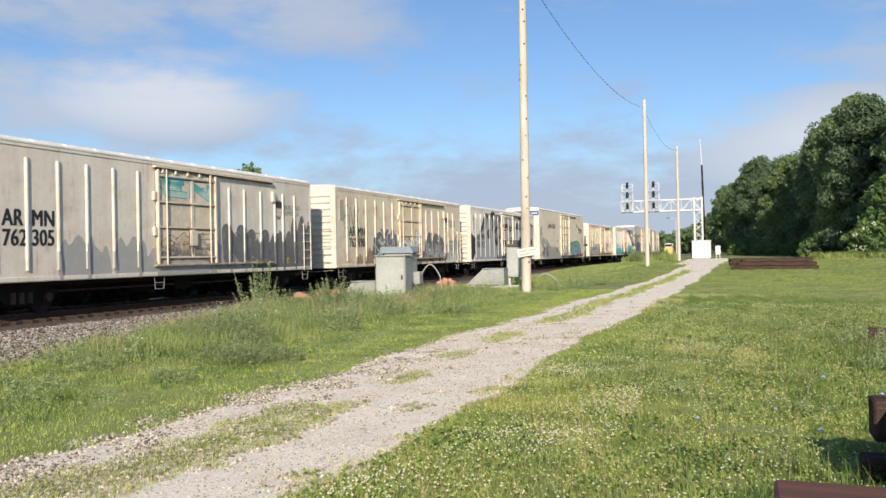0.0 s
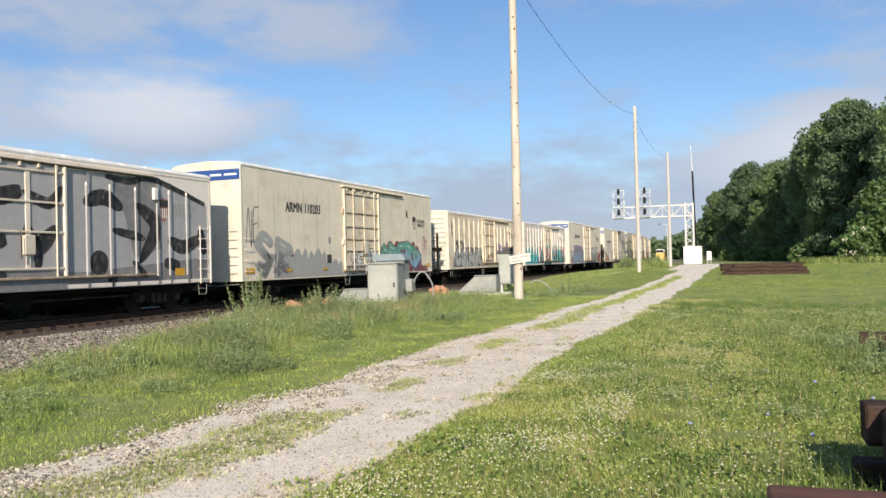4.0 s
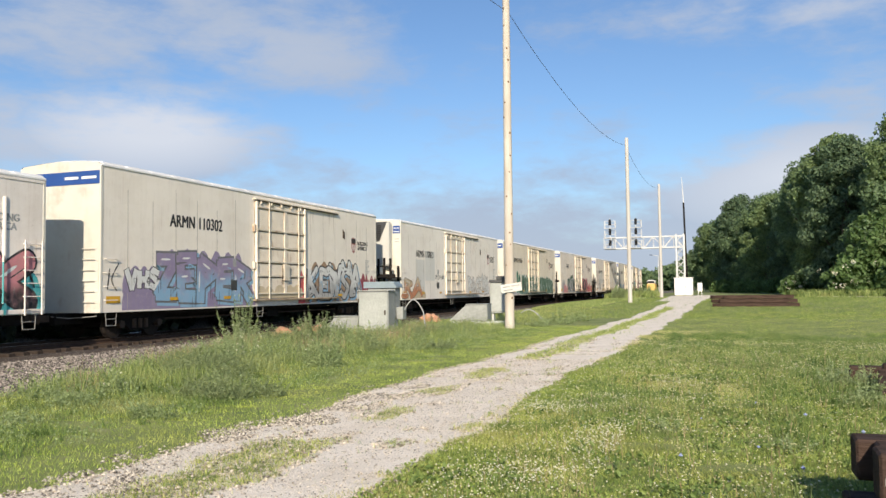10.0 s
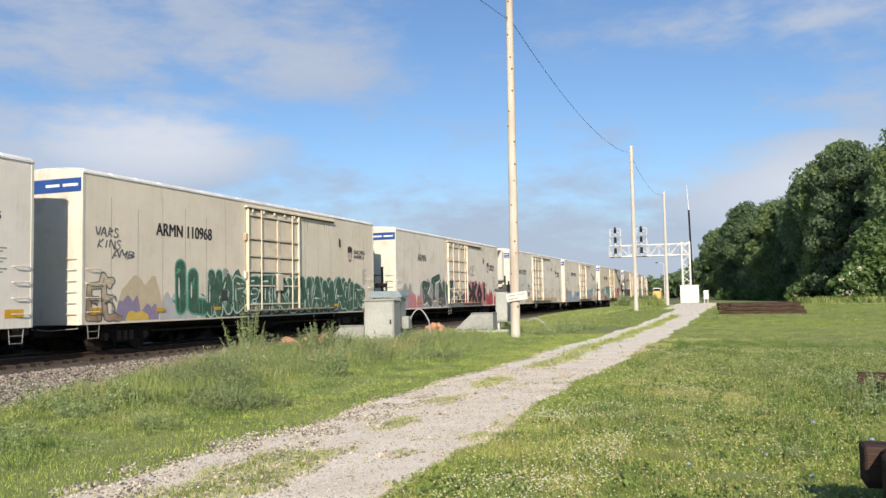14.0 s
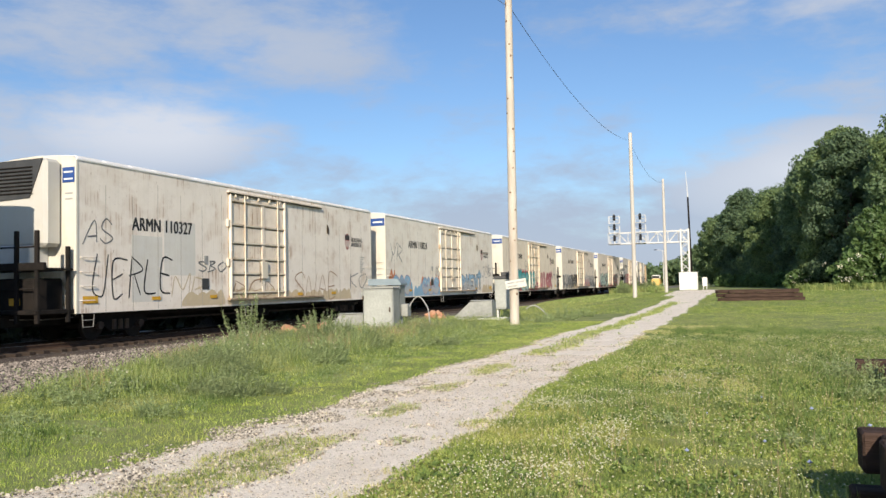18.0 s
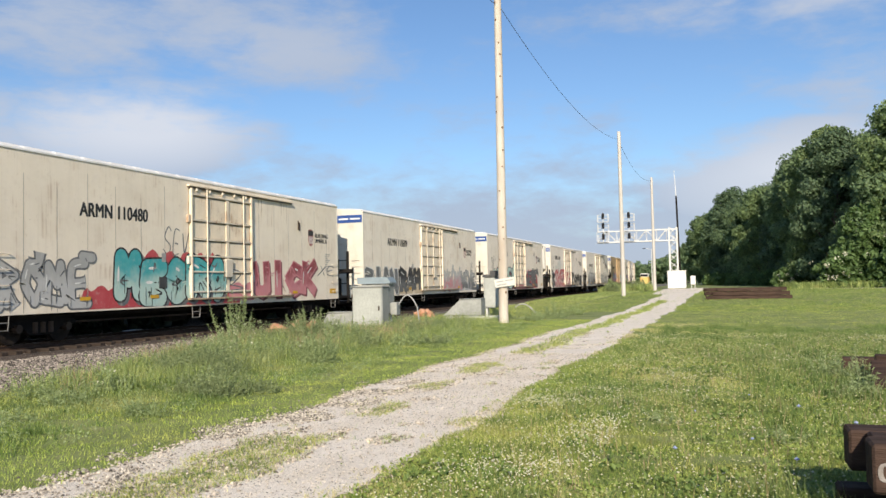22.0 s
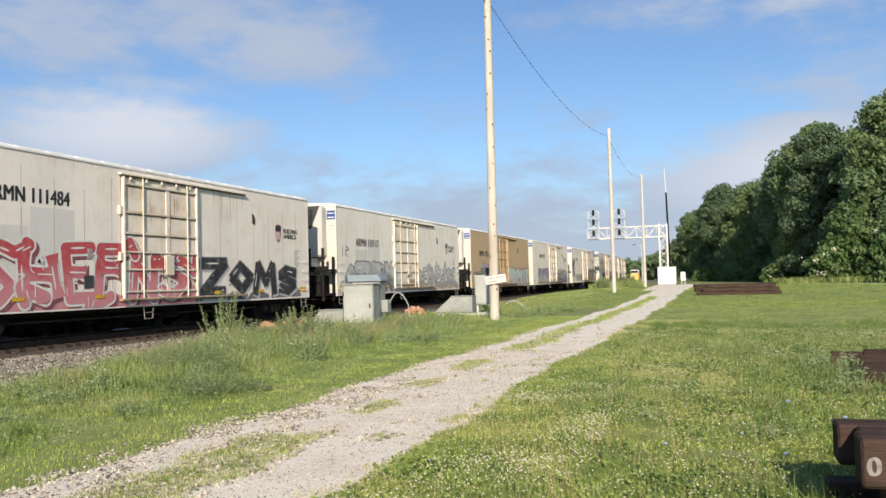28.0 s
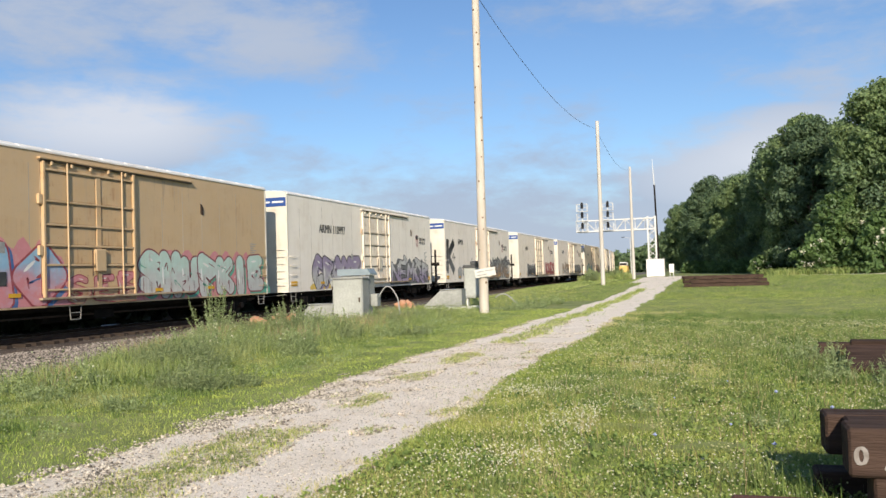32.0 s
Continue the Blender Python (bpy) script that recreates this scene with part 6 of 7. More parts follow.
def gantry(x, y):
    """Cantilever signal bridge: a lattice tower, a lattice arm over the tracks and two signal heads."""
    g = thing("signal_gantry", "galvanised lattice cantilever signal gantry reaching over the track", "signal gantry", at=pose(x, y, 0.33))
    tw = 0.52
    legs = [(-tw, -tw), (tw, -tw), (tw, tw), (-tw, tw)]
    top = 8.6
    for a, b in legs:
        part("tower_leg", Shape().box(a - 0.09, a + 0.09, b - 0.09, b + 0.09, 0, top, 0.01), GALV, g)
    n = 9
    for i in range(n):
        z0, z1 = top * i / n, top * (i + 1) / n
        for k in range(4):
            (a, b), (c, d) = legs[k], legs[(k + 1) % 4]
            if i % 2:
                a, b, c, d = c, d, a, b
            part("tower_brace", Shape().tube((a, b, z0), (c, d, z1), 0.06, n=5), GALV, g)
    arm = -10.6
    for yy in (-0.5, 0.5):
        for z in (6.75, 8.35):
            part("arm_chord", Shape().box(arm, tw, yy - 0.07, yy + 0.07, z - 0.07, z + 0.07, 0.01), GALV, g)
        m = 8
        for i in range(m):
            x0, x1 = arm + (tw - arm) * i / m, arm + (tw - arm) * (i + 1) / m
            part("arm_brace", Shape().tube((x0, yy, 8.35 if i % 2 else 6.75), (x1, yy, 6.75 if i % 2 else 8.35), 0.045, n=5), GALV, g)
            part("arm_post", Shape().tube((x0, yy, 6.75), (x0, yy, 8.35), 0.035, n=5), GALV, g)
    part("walkway", Shape().box(arm, 0, -0.45, 0.45, 6.82, 6.87), GALV, g)
    for sx in (-9.65, -6.0):
        sg = part("signal_mast", Shape().tube((sx, -0.62, 6.6), (sx, -0.62, 11.1), 0.06, n=8), GALV, g)
        for z in (10.55, 9.15, 7.6):
            part("signal_backing", Shape().prism([(sx - 0.19, z - 0.4), (sx + 0.19, z - 0.4), (sx + 0.19, z + 0.3), (sx + 0.1, z + 0.48), (sx - 0.1, z + 0.48), (sx - 0.19, z + 0.3)], -0.75, -0.68, "y"), BLACK, sg)
            for dz in (-0.22, 0.2):
                part("signal_lens", Shape().tube((sx, -0.95, z + dz), (sx, -0.76, z + dz), 0.13, n=10), GLASS_DARK, sg)
        for z in (9.75, 8.35, 6.85):
            cage = Shape()
            for dx in (-0.75, 0.75):
                cage.tube((sx + dx, -0.9, z), (sx + dx, -0.9, z + 1.05), 0.05, n=5)
                cage.tube((sx + dx, -0.1, z), (sx + dx, -0.1, z + 1.05), 0.03, n=5)
            for dz in (0.0, 0.55, 1.05):
                cage.tube((sx - 0.75, -0.1, z + dz), (sx + 0.75, -0.1, z + dz), 0.045, n=5)
                for dx in (-0.75, 0.75):
                    cage.tube((sx + dx, -0.9, z + dz), (sx + dx, -0.1, z + dz), 0.025, n=5)
            cage.box(sx - 0.78, sx + 0.78, -0.92, -0.08, z - 0.05, z, 0)
            part("service_cage", cage, GALV, sg, kind="stuff")
    part("footing", Shape().box(-0.9, 0.9, -0.9, 0.9, -0.4, 0.12, 0.03), CONCRETE, g)


GX, GY = -7.5, 121.2
gantry(GX, GY)


def antenna(x, y):
    a = thing("radio_mast", "dark slim radio mast with a white whip antenna", "antenna", at=pose(x, y, 0.3))
    part("mast", Shape().tube((0, 0, -0.2), (-0.25, 0, 13.2), 0.16, 0.12, n=10), BLACK, a)
    part("whip", Shape().tube((-0.25, 0, 13.2), (-0.42, 0, 16.8), 0.06, 0.03, n=8), HUT_WHITE, a)


antenna(-6.75, 122.6)


def hut(x, y):
    h = thing("equipment_hut", "plain white metal equipment hut beside the gantry tower", "hut", at=pose(x, y, 0.3))
    part("wall", Shape().box(-1.2, 1.2, -0.9, 0.9, 0.1, 2.4, 0.03), HUT_WHITE, h)
    part("roof", Shape().box(-1.27, 1.27, -0.97, 0.97, 2.402, 2.5, 0.03), HUT_WHITE, h)
    d = part("door", Shape().box(-0.5, 0.4, -0.93, -0.904, 0.2, 2.2, 0.01), HUT_WHITE, h)
    part("door_handle", Shape().box(0.26, 0.32, -0.96, -0.932, 1.1, 1.25, 0.005), BLACK, d)
    part("plinth", Shape().box(-1.1, 1.1, -0.8, 0.8, -0.3, 0.1, 0.02), CONCRETE, h)


hut(-7.0, 118.6)


def board_sign(x, y):
    s = thing("track_sign", "small white board on two posts by the gravel track", "sign", at=pose(x, y, 0.3))
    part("board", Shape().box(-0.32, 0.32, -0.03, 0.0, 0.55, 1.75, 0.01), HUT_WHITE, s)
    for k in (-0.22, 0.22):
        part("post", Shape().box(k - 0.04, k + 0.04, 0.0, 0.06, -0.2, 1.5), GALV, s)


board_sign(-4.95, 120.0)


def street_light(x, y, h):
    s = thing("street_lamp", "thin grey street lamp with a short arm", "street lamp", at=pose(x, y, 0.2))
    part("column", Shape().tube((0, 0, -0.2), (0, 0, h), 0.1, 0.06, n=8), GALV, s)
    part("arm", Shape().tube((0, 0, h - 0.1), (-1.2, 0, h + 0.15), 0.04, n=6), GALV, s)
    part("lamp_head", Shape().box(-1.7, -1.1, -0.15, 0.15, h + 0.06, h + 0.2, 0.04), BLACK, s)


street_light(-14.8, 170.0, 7.6)


def yellow_machine(x, y):
    m = thing("track_machine", "yellow and white rail maintenance machine standing far off", "rail vehicle", at=pose(x, y, 0.2) @ Matrix.Diagonal((0.85, 0.85, 0.85, 1)))
    part("body", Shape().box(-0.95, 0.95, -2.0, 2.0, 0.6, 2.3, 0.15), SAFETY_YELLOW, m)
    part("cab", Shape().box(-0.9, 0.9, -1.8, 1.4, 2.3, 3.2, 0.2), HUT_WHITE, m)
    part("window", Shape().box(-0.8, 0.8, -1.83, -1.805, 2.5, 3.0, 0.01), GLASS_DARK, m)
    for k in (-1.5, 1.5):
        part("wheel", Shape().tube((-1.0, k, 0.4), (1.0, k, 0.4), 0.4, n=14), BLACK, m)


yellow_machine(-16.2, 170.0)


def track_plate(x, y):
    p = thing("track_plate", "pale grey steel plate lying on the ties beyond the rail", "plate", at=pose(x, y, RAIL_Z - 0.14, 0, 0, 4))
    part("base", Shape().box(-0.35, 0.35, -0.7, 0.6, 0.0, 0.035, 0.006), GALV, p)
    part("cover", Shape().box(-0.16, 0.2, -0.25, 0.45, 0.0355, 0.13, 0.02), GALV, p)


track_plate(-20.75, 25.0)


CONDUIT = mottled("conduit_grey", (0.3, 0.31, 0.31), (0.4, 0.4, 0.39), 3, 0.6)
PALE_GREY = mottled("pale_grey_paint", (0.42, 0.435, 0.41), (0.33, 0.345, 0.32), 1.4, 0.55, 0.0, 16)


def relay_cabinet():
    """Signal relay case beside the track, with a lidded box behind it and conduits."""
    c = thing("relay_cabinet", "dented grey aluminium relay cabinet in tall weeds", "cabinet", at=pose(-11.95, 26.85, 0, 0, 0, 4))
    part("case", Shape().box(-0.62, 0.5, -0.35, 0.35, 0.0, 1.52, 0.025), CABINET, c)
    d = part("door", Shape().box(-0.58, 0.46, -0.385, -0.354, 0.08, 1.46, 0.012), PALE_GREY, c)
    part("door_handle", Shape().box(0.36, 0.41, -0.42, -0.388, 0.7, 0.86, 0.008), STEEL, d)
    for z in (0.3, 1.2):
        part("hinge", Shape().tube((-0.6, -0.38, z - 0.07), (-0.6, -0.38, z + 0.07), 0.025, n=8), STEEL, d)
    part("lifting_lug", Shape().box(-0.74, -0.62, -0.2, 0.1, 1.2, 1.45, 0.02), CABINET, c)
    part("roof", Shape().prism([(-0.66, 1.525), (0.54, 1.525), (0.5, 1.56), (-0.62, 1.56)], -0.4, 0.4, "y"), CABINET, c)
    b = thing("meter_box", "grey lidded equipment box with a pale blue-grey lid", "box", at=pose(-12.1, 27.65, 0, 0, 0, 4))
    part("case", Shape().box(-0.5, 0.55, -0.3, 0.3, 0.55, 1.62, 0.02), CABINET, b)
    part("lid", Shape().prism([(-0.62, 1.63), (0.62, 1.63), (0.62, 1.68), (0.5, 1.86), (-0.62, 1.86)], -0.38, 0.38, "y"), LID_BLUE, b)
    part("leg", Shape().box(0.38, 0.46, -0.25, 0.25, 0.0, 0.55), GALV, b)
    part("leg", Shape().box(-0.42, -0.34, -0.25, 0.25, 0.0, 0.55), GALV, b)
    part("side_box", Shape().box(0.552, 0.8, -0.2, 0.2, 0.5, 0.95, 0.02), CABINET, b)
    pts = [Vector((-11.25 + 0.85 * k, 27.6, 0.45 + 0.75 * math.sin(math.pi * (0.18 + 0.82 * k)) - (0.42 if k > 0.9 else 0))) for k in [i / 12 for i in range(13)]]
    tagged(part("conduit", Shape().hose(pts, 0.022, 8), CONDUIT), "bent grey cable conduit beside the cabinet", "conduit")
    j = thing("junction_box", "low grey steel box with a sloping end, in the weeds", "box", at=pose(-13.25, 26.9, 0, 0, 0, 4))
    part("case", Shape().prism([(-0.75, 0.0), (-0.3, 0.6), (0.62, 0.62), (0.62, 0.0)], -0.35, 0.35, "y"), CABINET, j)
    part("lid", Shape().box(-0.32, 0.64, -0.38, 0.38, 0.624, 0.66, 0.01), CABINET, j)


relay_cabinet()


def switch_cabinet():
    c = thing("signal_case", "tall narrow grey signal case with a dark cap behind the pole", "cabinet", at=pose(-10.33, 37.0, 0.0, 0, 0, 6) @ Matrix.Diagonal((1.07, 1.07, 1.07, 1)))
    part("case", Shape().box(-0.4, 0.42, -0.3, 0.3, 0.42, 1.72, 0.02), PALE_GREY, c)
    part("cap", Shape().prism([(-0.46, 1.724), (0.48, 1.724), (0.42, 1.84), (-0.4, 1.84)], -0.36, 0.36, "y"), UNIT_GREY, c)
    part("vent", Shape().box(-0.15, 0.2, -0.12, 0.12, 1.842, 2.0, 0.02), UNIT_GREY, c)
    part("door", Shape().box(-0.36, 0.38, -0.33, -0.304, 0.48, 1.66, 0.01), PALE_GREY, c)
    for k in (-0.3, 0.3):
        part("leg", Shape().box(k - 0.04, k + 0.04, -0.2, 0.2, -0.1, 0.42), GALV, c)
    b = thing("battery_box", "low grey battery box with a sloped side on a skid", "box", at=pose(-11.1, 34.4, 0, 0, 0, 4))
    part("case", Shape().prism([(-0.72, 0.2), (0.02, 0.86), (0.98, 0.88), (0.98, 0.2)], -0.4, 0.4, "y"), CABINET, b)
    part("lid", Shape().box(0.02, 1.0, -0.43, 0.43, 0.884, 0.92, 0.01), CABINET, b)
    part("skid", Shape().box(-0.6, 1.9, -0.42, -0.3, 0.0, 0.17, 0.01), GALV, b)
    part("skid", Shape().box(-0.6, 1.9, 0.3, 0.42, 0.0, 0.17, 0.01), GALV, b)
    pts = [Vector((-9.1 + 1.0 * k, 36.0, 0.12 + 0.5 * math.sin(math.pi * (0.25 + 0.75 * k)))) for k in [i / 10 for i in range(11)]]
    tagged(part("conduit", Shape().hose(pts, 0.026, 8), CONDUIT), "bent grey cable conduit beside the cabinet", "conduit")


switch_cabinet()


def timber(name, x0, x1, y0, y1, z0, z1, mat, label, turn=0.0, group="timbers of the stack"):
    cx, cy = (x0 + x1) / 2, (y0 + y1) / 2
    t = part(name, Shape().box(x0 - cx, x1 - cx, y0 - cy, y1 - cy, 0, z1 - z0, 0.015), mat)
    t.matrix_world = pose(cx, cy, z0, 0, 0, turn)
    return tagged(t, label, "timber", group)


def timber_stack():
    """Old bridge timbers stacked in the grass close to the camera."""
    timber("timber", 0.68, 3.4, 5.95, 6.22, 0.3, 0.56, TIMBER, "dark creosoted square timber lying on the stack", 0.6)
    timber("timber", 0.78, 3.4, 5.64, 5.90, 0.3, 0.565, TIMBER, "dark creosoted square timber lying on the stack", -0.4)
    ring = timber("timber", 0.73, 3.4, 5.33, 5.61, 0.3, 0.585, TIMBER, "dark timber with a white numeral sprayed on its face")
    zero = new("painted_numeral", text_mesh("0", 0.11, CHALK))
    zero.parent = ring
    zero.matrix_basis = Matrix.Translation((-1.315, -0.146, 0.075)) @ ON_END
    part("paint_drip", Shape().tube((-1.13, -0.142, 0.06), (-1.13, -0.144, 0.06), 0.022, n=8).tube((-0.83, -0.142, 0.19), (-0.83, -0.144, 0.19), 0.025, n=8), CHALK, ring)
    timber("timber", 0.86, 3.4, 5.36, 5.62, 0.0, 0.296, TIMBER, "dark creosoted square timber lying in the grass")
    timber("timber", 1.0, 3.4, 5.95, 6.2, 0.0, 0.296, TIMBER, "dark creosoted square timber lying in the grass")
    timber("timber_block", 0.62, 0.95, 6.02, 6.25, 0.0, 0.17, TIMBER, "short dark timber block in the shade of the stack")
    timber("timber", 0.05, 3.4, 3.55, 3.86, 0.29, 0.56, TIMBER_RED, "red-brown weathered timber at the front of the stack", 0.5)
    timber("timber", 0.2, 3.4, 3.58, 3.85, 0.0, 0.286, TIMBER, "dark creosoted square timber lying in the grass")


timber_stack()


def meadow_timbers():
    """A second heap of timbers, half grown over, further out on the meadow."""
    timber("timber", 1.62, 4.4, 14.4, 14.66, 0.0, 0.27, TIMBER, "dark old timber half hidden in the grass", -3, "timbers of the overgrown heap")
    timber("timber", 1.9, 4.8, 13.0, 13.3, 0.0, 0.42, TIMBER, "dark old timber half hidden in the grass", -6, "timbers of the overgrown heap")
    t = timber("timber", 1.75, 4.6, 12.1, 12.9, 0.02, 0.2, TIMBER, "broad dark timber baulk tilted in the grass", -8, "timbers of the overgrown heap")
    t.matrix_world = t.matrix_world @ pose(0, 0, 0.06, 18, 0, 0)


meadow_timbers()


def far_timbers():
    rng = random.Random(8)
    for i in range(4):
        for k in range(3):
            timber("stacked_tie", -1.6 + rng.uniform(-0.25, 0.7), 3.6 + rng.uniform(-0.7, 0.15), 58.0 + i * 0.32, 58.25 + i * 0.32, 0.18 + k * 0.26, 0.42 + k * 0.26, TIMBER, "dark old railway tie in a low stack on the meadow", rng.uniform(2, 4), "ties of the far stack")


far_timbers()


# ---- trees and bushes ----
def leaf_cloud(centres, radii, n, size, rng, squash=0.85):
    """Many small tilted leaf clumps scattered near the surface of overlapping boughs."""
    k = len(centres)
    pick = rng.choice(k, n, p=(radii ** 2) / (radii ** 2).sum())
    d = rng.normal(size=(n, 3))
    d /= np.linalg.norm(d, axis=1)[:, None]
    r = radii[pick] * (0.35 + 0.95 * rng.random(n))
    p = centres[pick] + d * r[:, None] * np.array([1, 1, squash])
    nrm = d + rng.normal(0, 0.55, (n, 3))
    nrm /= np.linalg.norm(nrm, axis=1)[:, None]
    a = np.cross(nrm, rng.normal(size=(n, 3)))
    a /= np.linalg.norm(a, axis=1)[:, None] + 1e-9
    b = np.cross(nrm, a)
    s = size * (0.55 + 0.9 * rng.random(n))[:, None]
    a, b = a * s, b * s * 0.7
    bend = nrm * s * 0.25
    v = np.stack([p - a, p - b * 0.8 + bend, p + a, p + b + bend], 1).reshape(-1, 3)
    f = np.arange(4 * n).reshape(n, 4)
    return v, f


def tree(x, y, z, height, spread, leaves, seed, size, label, leaf=None, base=0.12):
    rng = np.random.default_rng(seed)
    t = thing("tree", label, "tree", "trees of the wood", pose(x, y, z))
    sh = Shape()
    pts = [Vector((0, 0, -0.3))]
    for i in range(1, 5):
        pts.append(Vector((rng.normal(0, 0.25), rng.normal(0, 0.25), height * 0.18 * i)))
    r = height * 0.022
    for i in range(4):
        sh.tube(pts[i], pts[i + 1], r * (1 - 0.2 * i), r * (0.8 - 0.2 * i) + 0.02, n=8, caps=False)
    cs, rs = [], []
    nb = 150
    for i in range(nb):
        k = (i + 0.5) / nb
        h = height * (base + (0.9 - base) * k)
        w = i * 2.4 + rng.uniform(-0.4, 0.4)
        out = spread * math.sin(math.pi * (0.22 + 0.7 * k)) * rng.uniform(0.2, 1.05) ** 0.7
        c = Vector((out * math.cos(w), out * math.sin(w), h))
        cs.append(c)
        rs.append(spread * (rng.uniform(0.07, 0.15) if i % 3 else rng.uniform(0.18, 0.3)))
        if i % 7 == 0:
            sh.tube(pts[min(3, int(k * 4))], c, r * 0.35, r * 0.08, n=5, caps=False)
    part("trunk", sh, BARK, t)
    v, f = leaf_cloud(np.array([tuple(c) for c in cs]), np.array(rs), leaves, size, rng)
    part("crown", arrays_mesh("crown", v, f, leaf or LEAF), None, t)
    return t


WOOD = (
    # x, y, height, spread
    (-5.6, 198, 15.5, 4.6), (-3.2, 188, 17.5, 5.0), (0.2, 178, 18.6, 5.4), (3.6, 168, 18.2, 5.4), (6.0, 156, 18.4, 5.2), (8.8, 144, 19.2, 5.0), (10.4, 132, 20.2, 5.0),
    (10.6, 119, 19.8, 4.6), (12.6, 110, 19.6, 4.8), (15.4, 104, 19.0, 4.8), (18.0, 100, 21.2, 5.2), (21.5, 97, 22.5, 5.6), (15.5, 122, 21.0, 6), (12.5, 146, 21, 6), (22.0, 108, 23, 6.5), (5.5, 184, 19, 6),
)


def bush(x, y, h, spread, leaves, seed, label, blossom=0):
    b = tree(x, y, 0.25, h, spread, leaves, seed, 0.24, label, LEAF_BUSH, 0.03)
    b.name = "bush"
    tagged(b, category="bush", group="bushes at the wood")
    if blossom:
        rng = np.random.default_rng(seed)
        c = np.stack([rng.normal(0, spread * 0.5, blossom), -spread * (0.6 + 0.3 * rng.random(blossom)), h * (0.25 + 0.55 * rng.random(blossom))], 1)
        v, f = leaf_cloud(c, np.full(blossom, 0.25), blossom * 10, 0.09, rng)
        part("blossoms", arrays_mesh("blossoms", v, f, FLOWER), None, b)
    return b


def wood():
    for i, (x, y, h, sp) in enumerate(WOOD):
        k = (1.0, 0.95, 1.06, 0.97, 0.92, 1.03, 0.98, 1.05)[i % 8]
        tree(x + 1.2 * (i % 2), y + 3.0 * (i % 3 - 1), 0.3, h * (1.085 if y > 108 else 1.0) * k, sp * (1.0 + 0.12 * (i % 2)), 26000, 20 + i, 0.2, "large full-leafed deciduous tree at the edge of the wood", (LEAF, LEAF_DEEP, LEAF_PALE)[i * 5 % 3], 0.05)
    far = ((-16.0, 330, 15, 7), (-22.5, 345, 12, 6), (-28, 350, 10, 6), (-10.5, 310, 17, 7), (-40, 380, 9, 8), (-55, 400, 9, 9))
    for i, (x, y, h, sp) in enumerate(far):
        tree(x, y, 0, h, sp, 1800, 60 + i, 0.8, "distant dark green tree beyond the gantry")
    tree(-46.5, 69, 1.3, 9.6, 3.5, 3000, 77, 0.3, "dark tree showing above the train roofs")
    bush(13.6, 98, 9.5, 3.2, 7000, 90, "bright green bush in front of the dark wood")
    bush(16.8, 93, 6.5, 3.6, 6000, 91, "light green bush with white blossom before the wood", 10)
    bush(11.6, 97, 4.5, 3.0, 4000, 92, "light green bush with white blossom before the wood", 16)
    bush(6.8, 118, 2.6, 1.6, 1600, 93, "small pale shrub at the foot of the wood", 12)
    for i in range(9):
        bush(-3.0 + i * 2.2, 172 - i * 8.6, 2.4, 2.2, 1300, 110 + i, "low undergrowth along the edge of the wood")


wood()


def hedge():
    """Dense near-black leaf screen, added on the bank beyond the track to darken the view under the cars."""
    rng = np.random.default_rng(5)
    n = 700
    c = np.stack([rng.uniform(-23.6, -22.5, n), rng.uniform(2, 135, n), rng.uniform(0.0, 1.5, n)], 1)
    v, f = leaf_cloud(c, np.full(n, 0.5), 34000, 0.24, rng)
    tagged(new("hedge", arrays_mesh("hedge", v, f, SCREEN_DARK)), "near-black leaf screen added beyond the track for the dark under the cars", "undergrowth", kind="stuff")


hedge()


# ---- ground cover ----
def blades(name, xy, height, width, rng, mat, label, lean=0.35):
    """Single grass blades: short ones plain spikes, longer ones bent tapering strips."""
    n = len(xy)
    z = rise(xy[:, 0], xy[:, 1])
    w = rng.uniform(0, 2 * np.pi, n)
    h = height * (0.5 + rng.random(n))
    dx, dy = np.cos(w), np.sin(w)
    wd = width * (0.6 + 0.8 * rng.random(n)) / 2
    lw = rng.uniform(0, 2 * np.pi, n)
    far = h * lean * rng.random(n)
    lx, ly = np.cos(lw) * far, np.sin(lw) * far
    p = np.stack([xy[:, 0], xy[:, 1], z - 0.02], 1)
    side = np.stack([dx * wd, dy * wd, 0 * z], 1)
    mid = p + np.stack([lx * 0.35, ly * 0.35, h * 0.6], 1)
    tip = p + np.stack([lx, ly, h], 1)
    if height < 0.1:
        v = np.stack([p + side * 1.2, p - side * 1.2, tip], 1).reshape(-1, 3)
        return tagged(new(name, arrays_mesh(name, v, np.arange(3 * n).reshape(n, 3), mat)), label, "grass", kind="stuff")
    v = np.stack([p + side, p - side, mid - side * 0.7, mid + side * 0.7, tip], 1).reshape(-1, 3)
    i = np.arange(n)[:, None] * 5
    f = np.concatenate([i + np.array([[0, 1, 2]]), i + np.array([[0, 2, 3]]), i + np.array([[3, 2, 4]])])
    return tagged(new(name, arrays_mesh(name, v, f, mat)), label, "grass", kind="stuff")


def scatter(rng, n, x0, x1, y0, y1, near=1.0):
    """Points between two depths, thick close by, kept to the wedge that opens from the viewpoint."""
    y = y0 + (y1 - y0) * rng.random(n) ** near
    x = rng.uniform(x0, x1, n)
    keep = (x < 0.21 * y + 0.9) & (x > -1.25 * y - 0.5)
    return np.stack([x, y], 1)[keep]


def ripple(xy, scale, seed):
    """Smooth random field between about -1 and 1."""
    rng = np.random.default_rng(seed)
    v = 0
    for k in range(9):
        a, f = rng.uniform(0, 2 * np.pi), scale * rng.uniform(0.5, 2.2)
        v = v + np.sin((xy[:, 0] * np.cos(a) + xy[:, 1] * np.sin(a)) * f + rng.uniform(0, 6.3))
    return v / 4.2


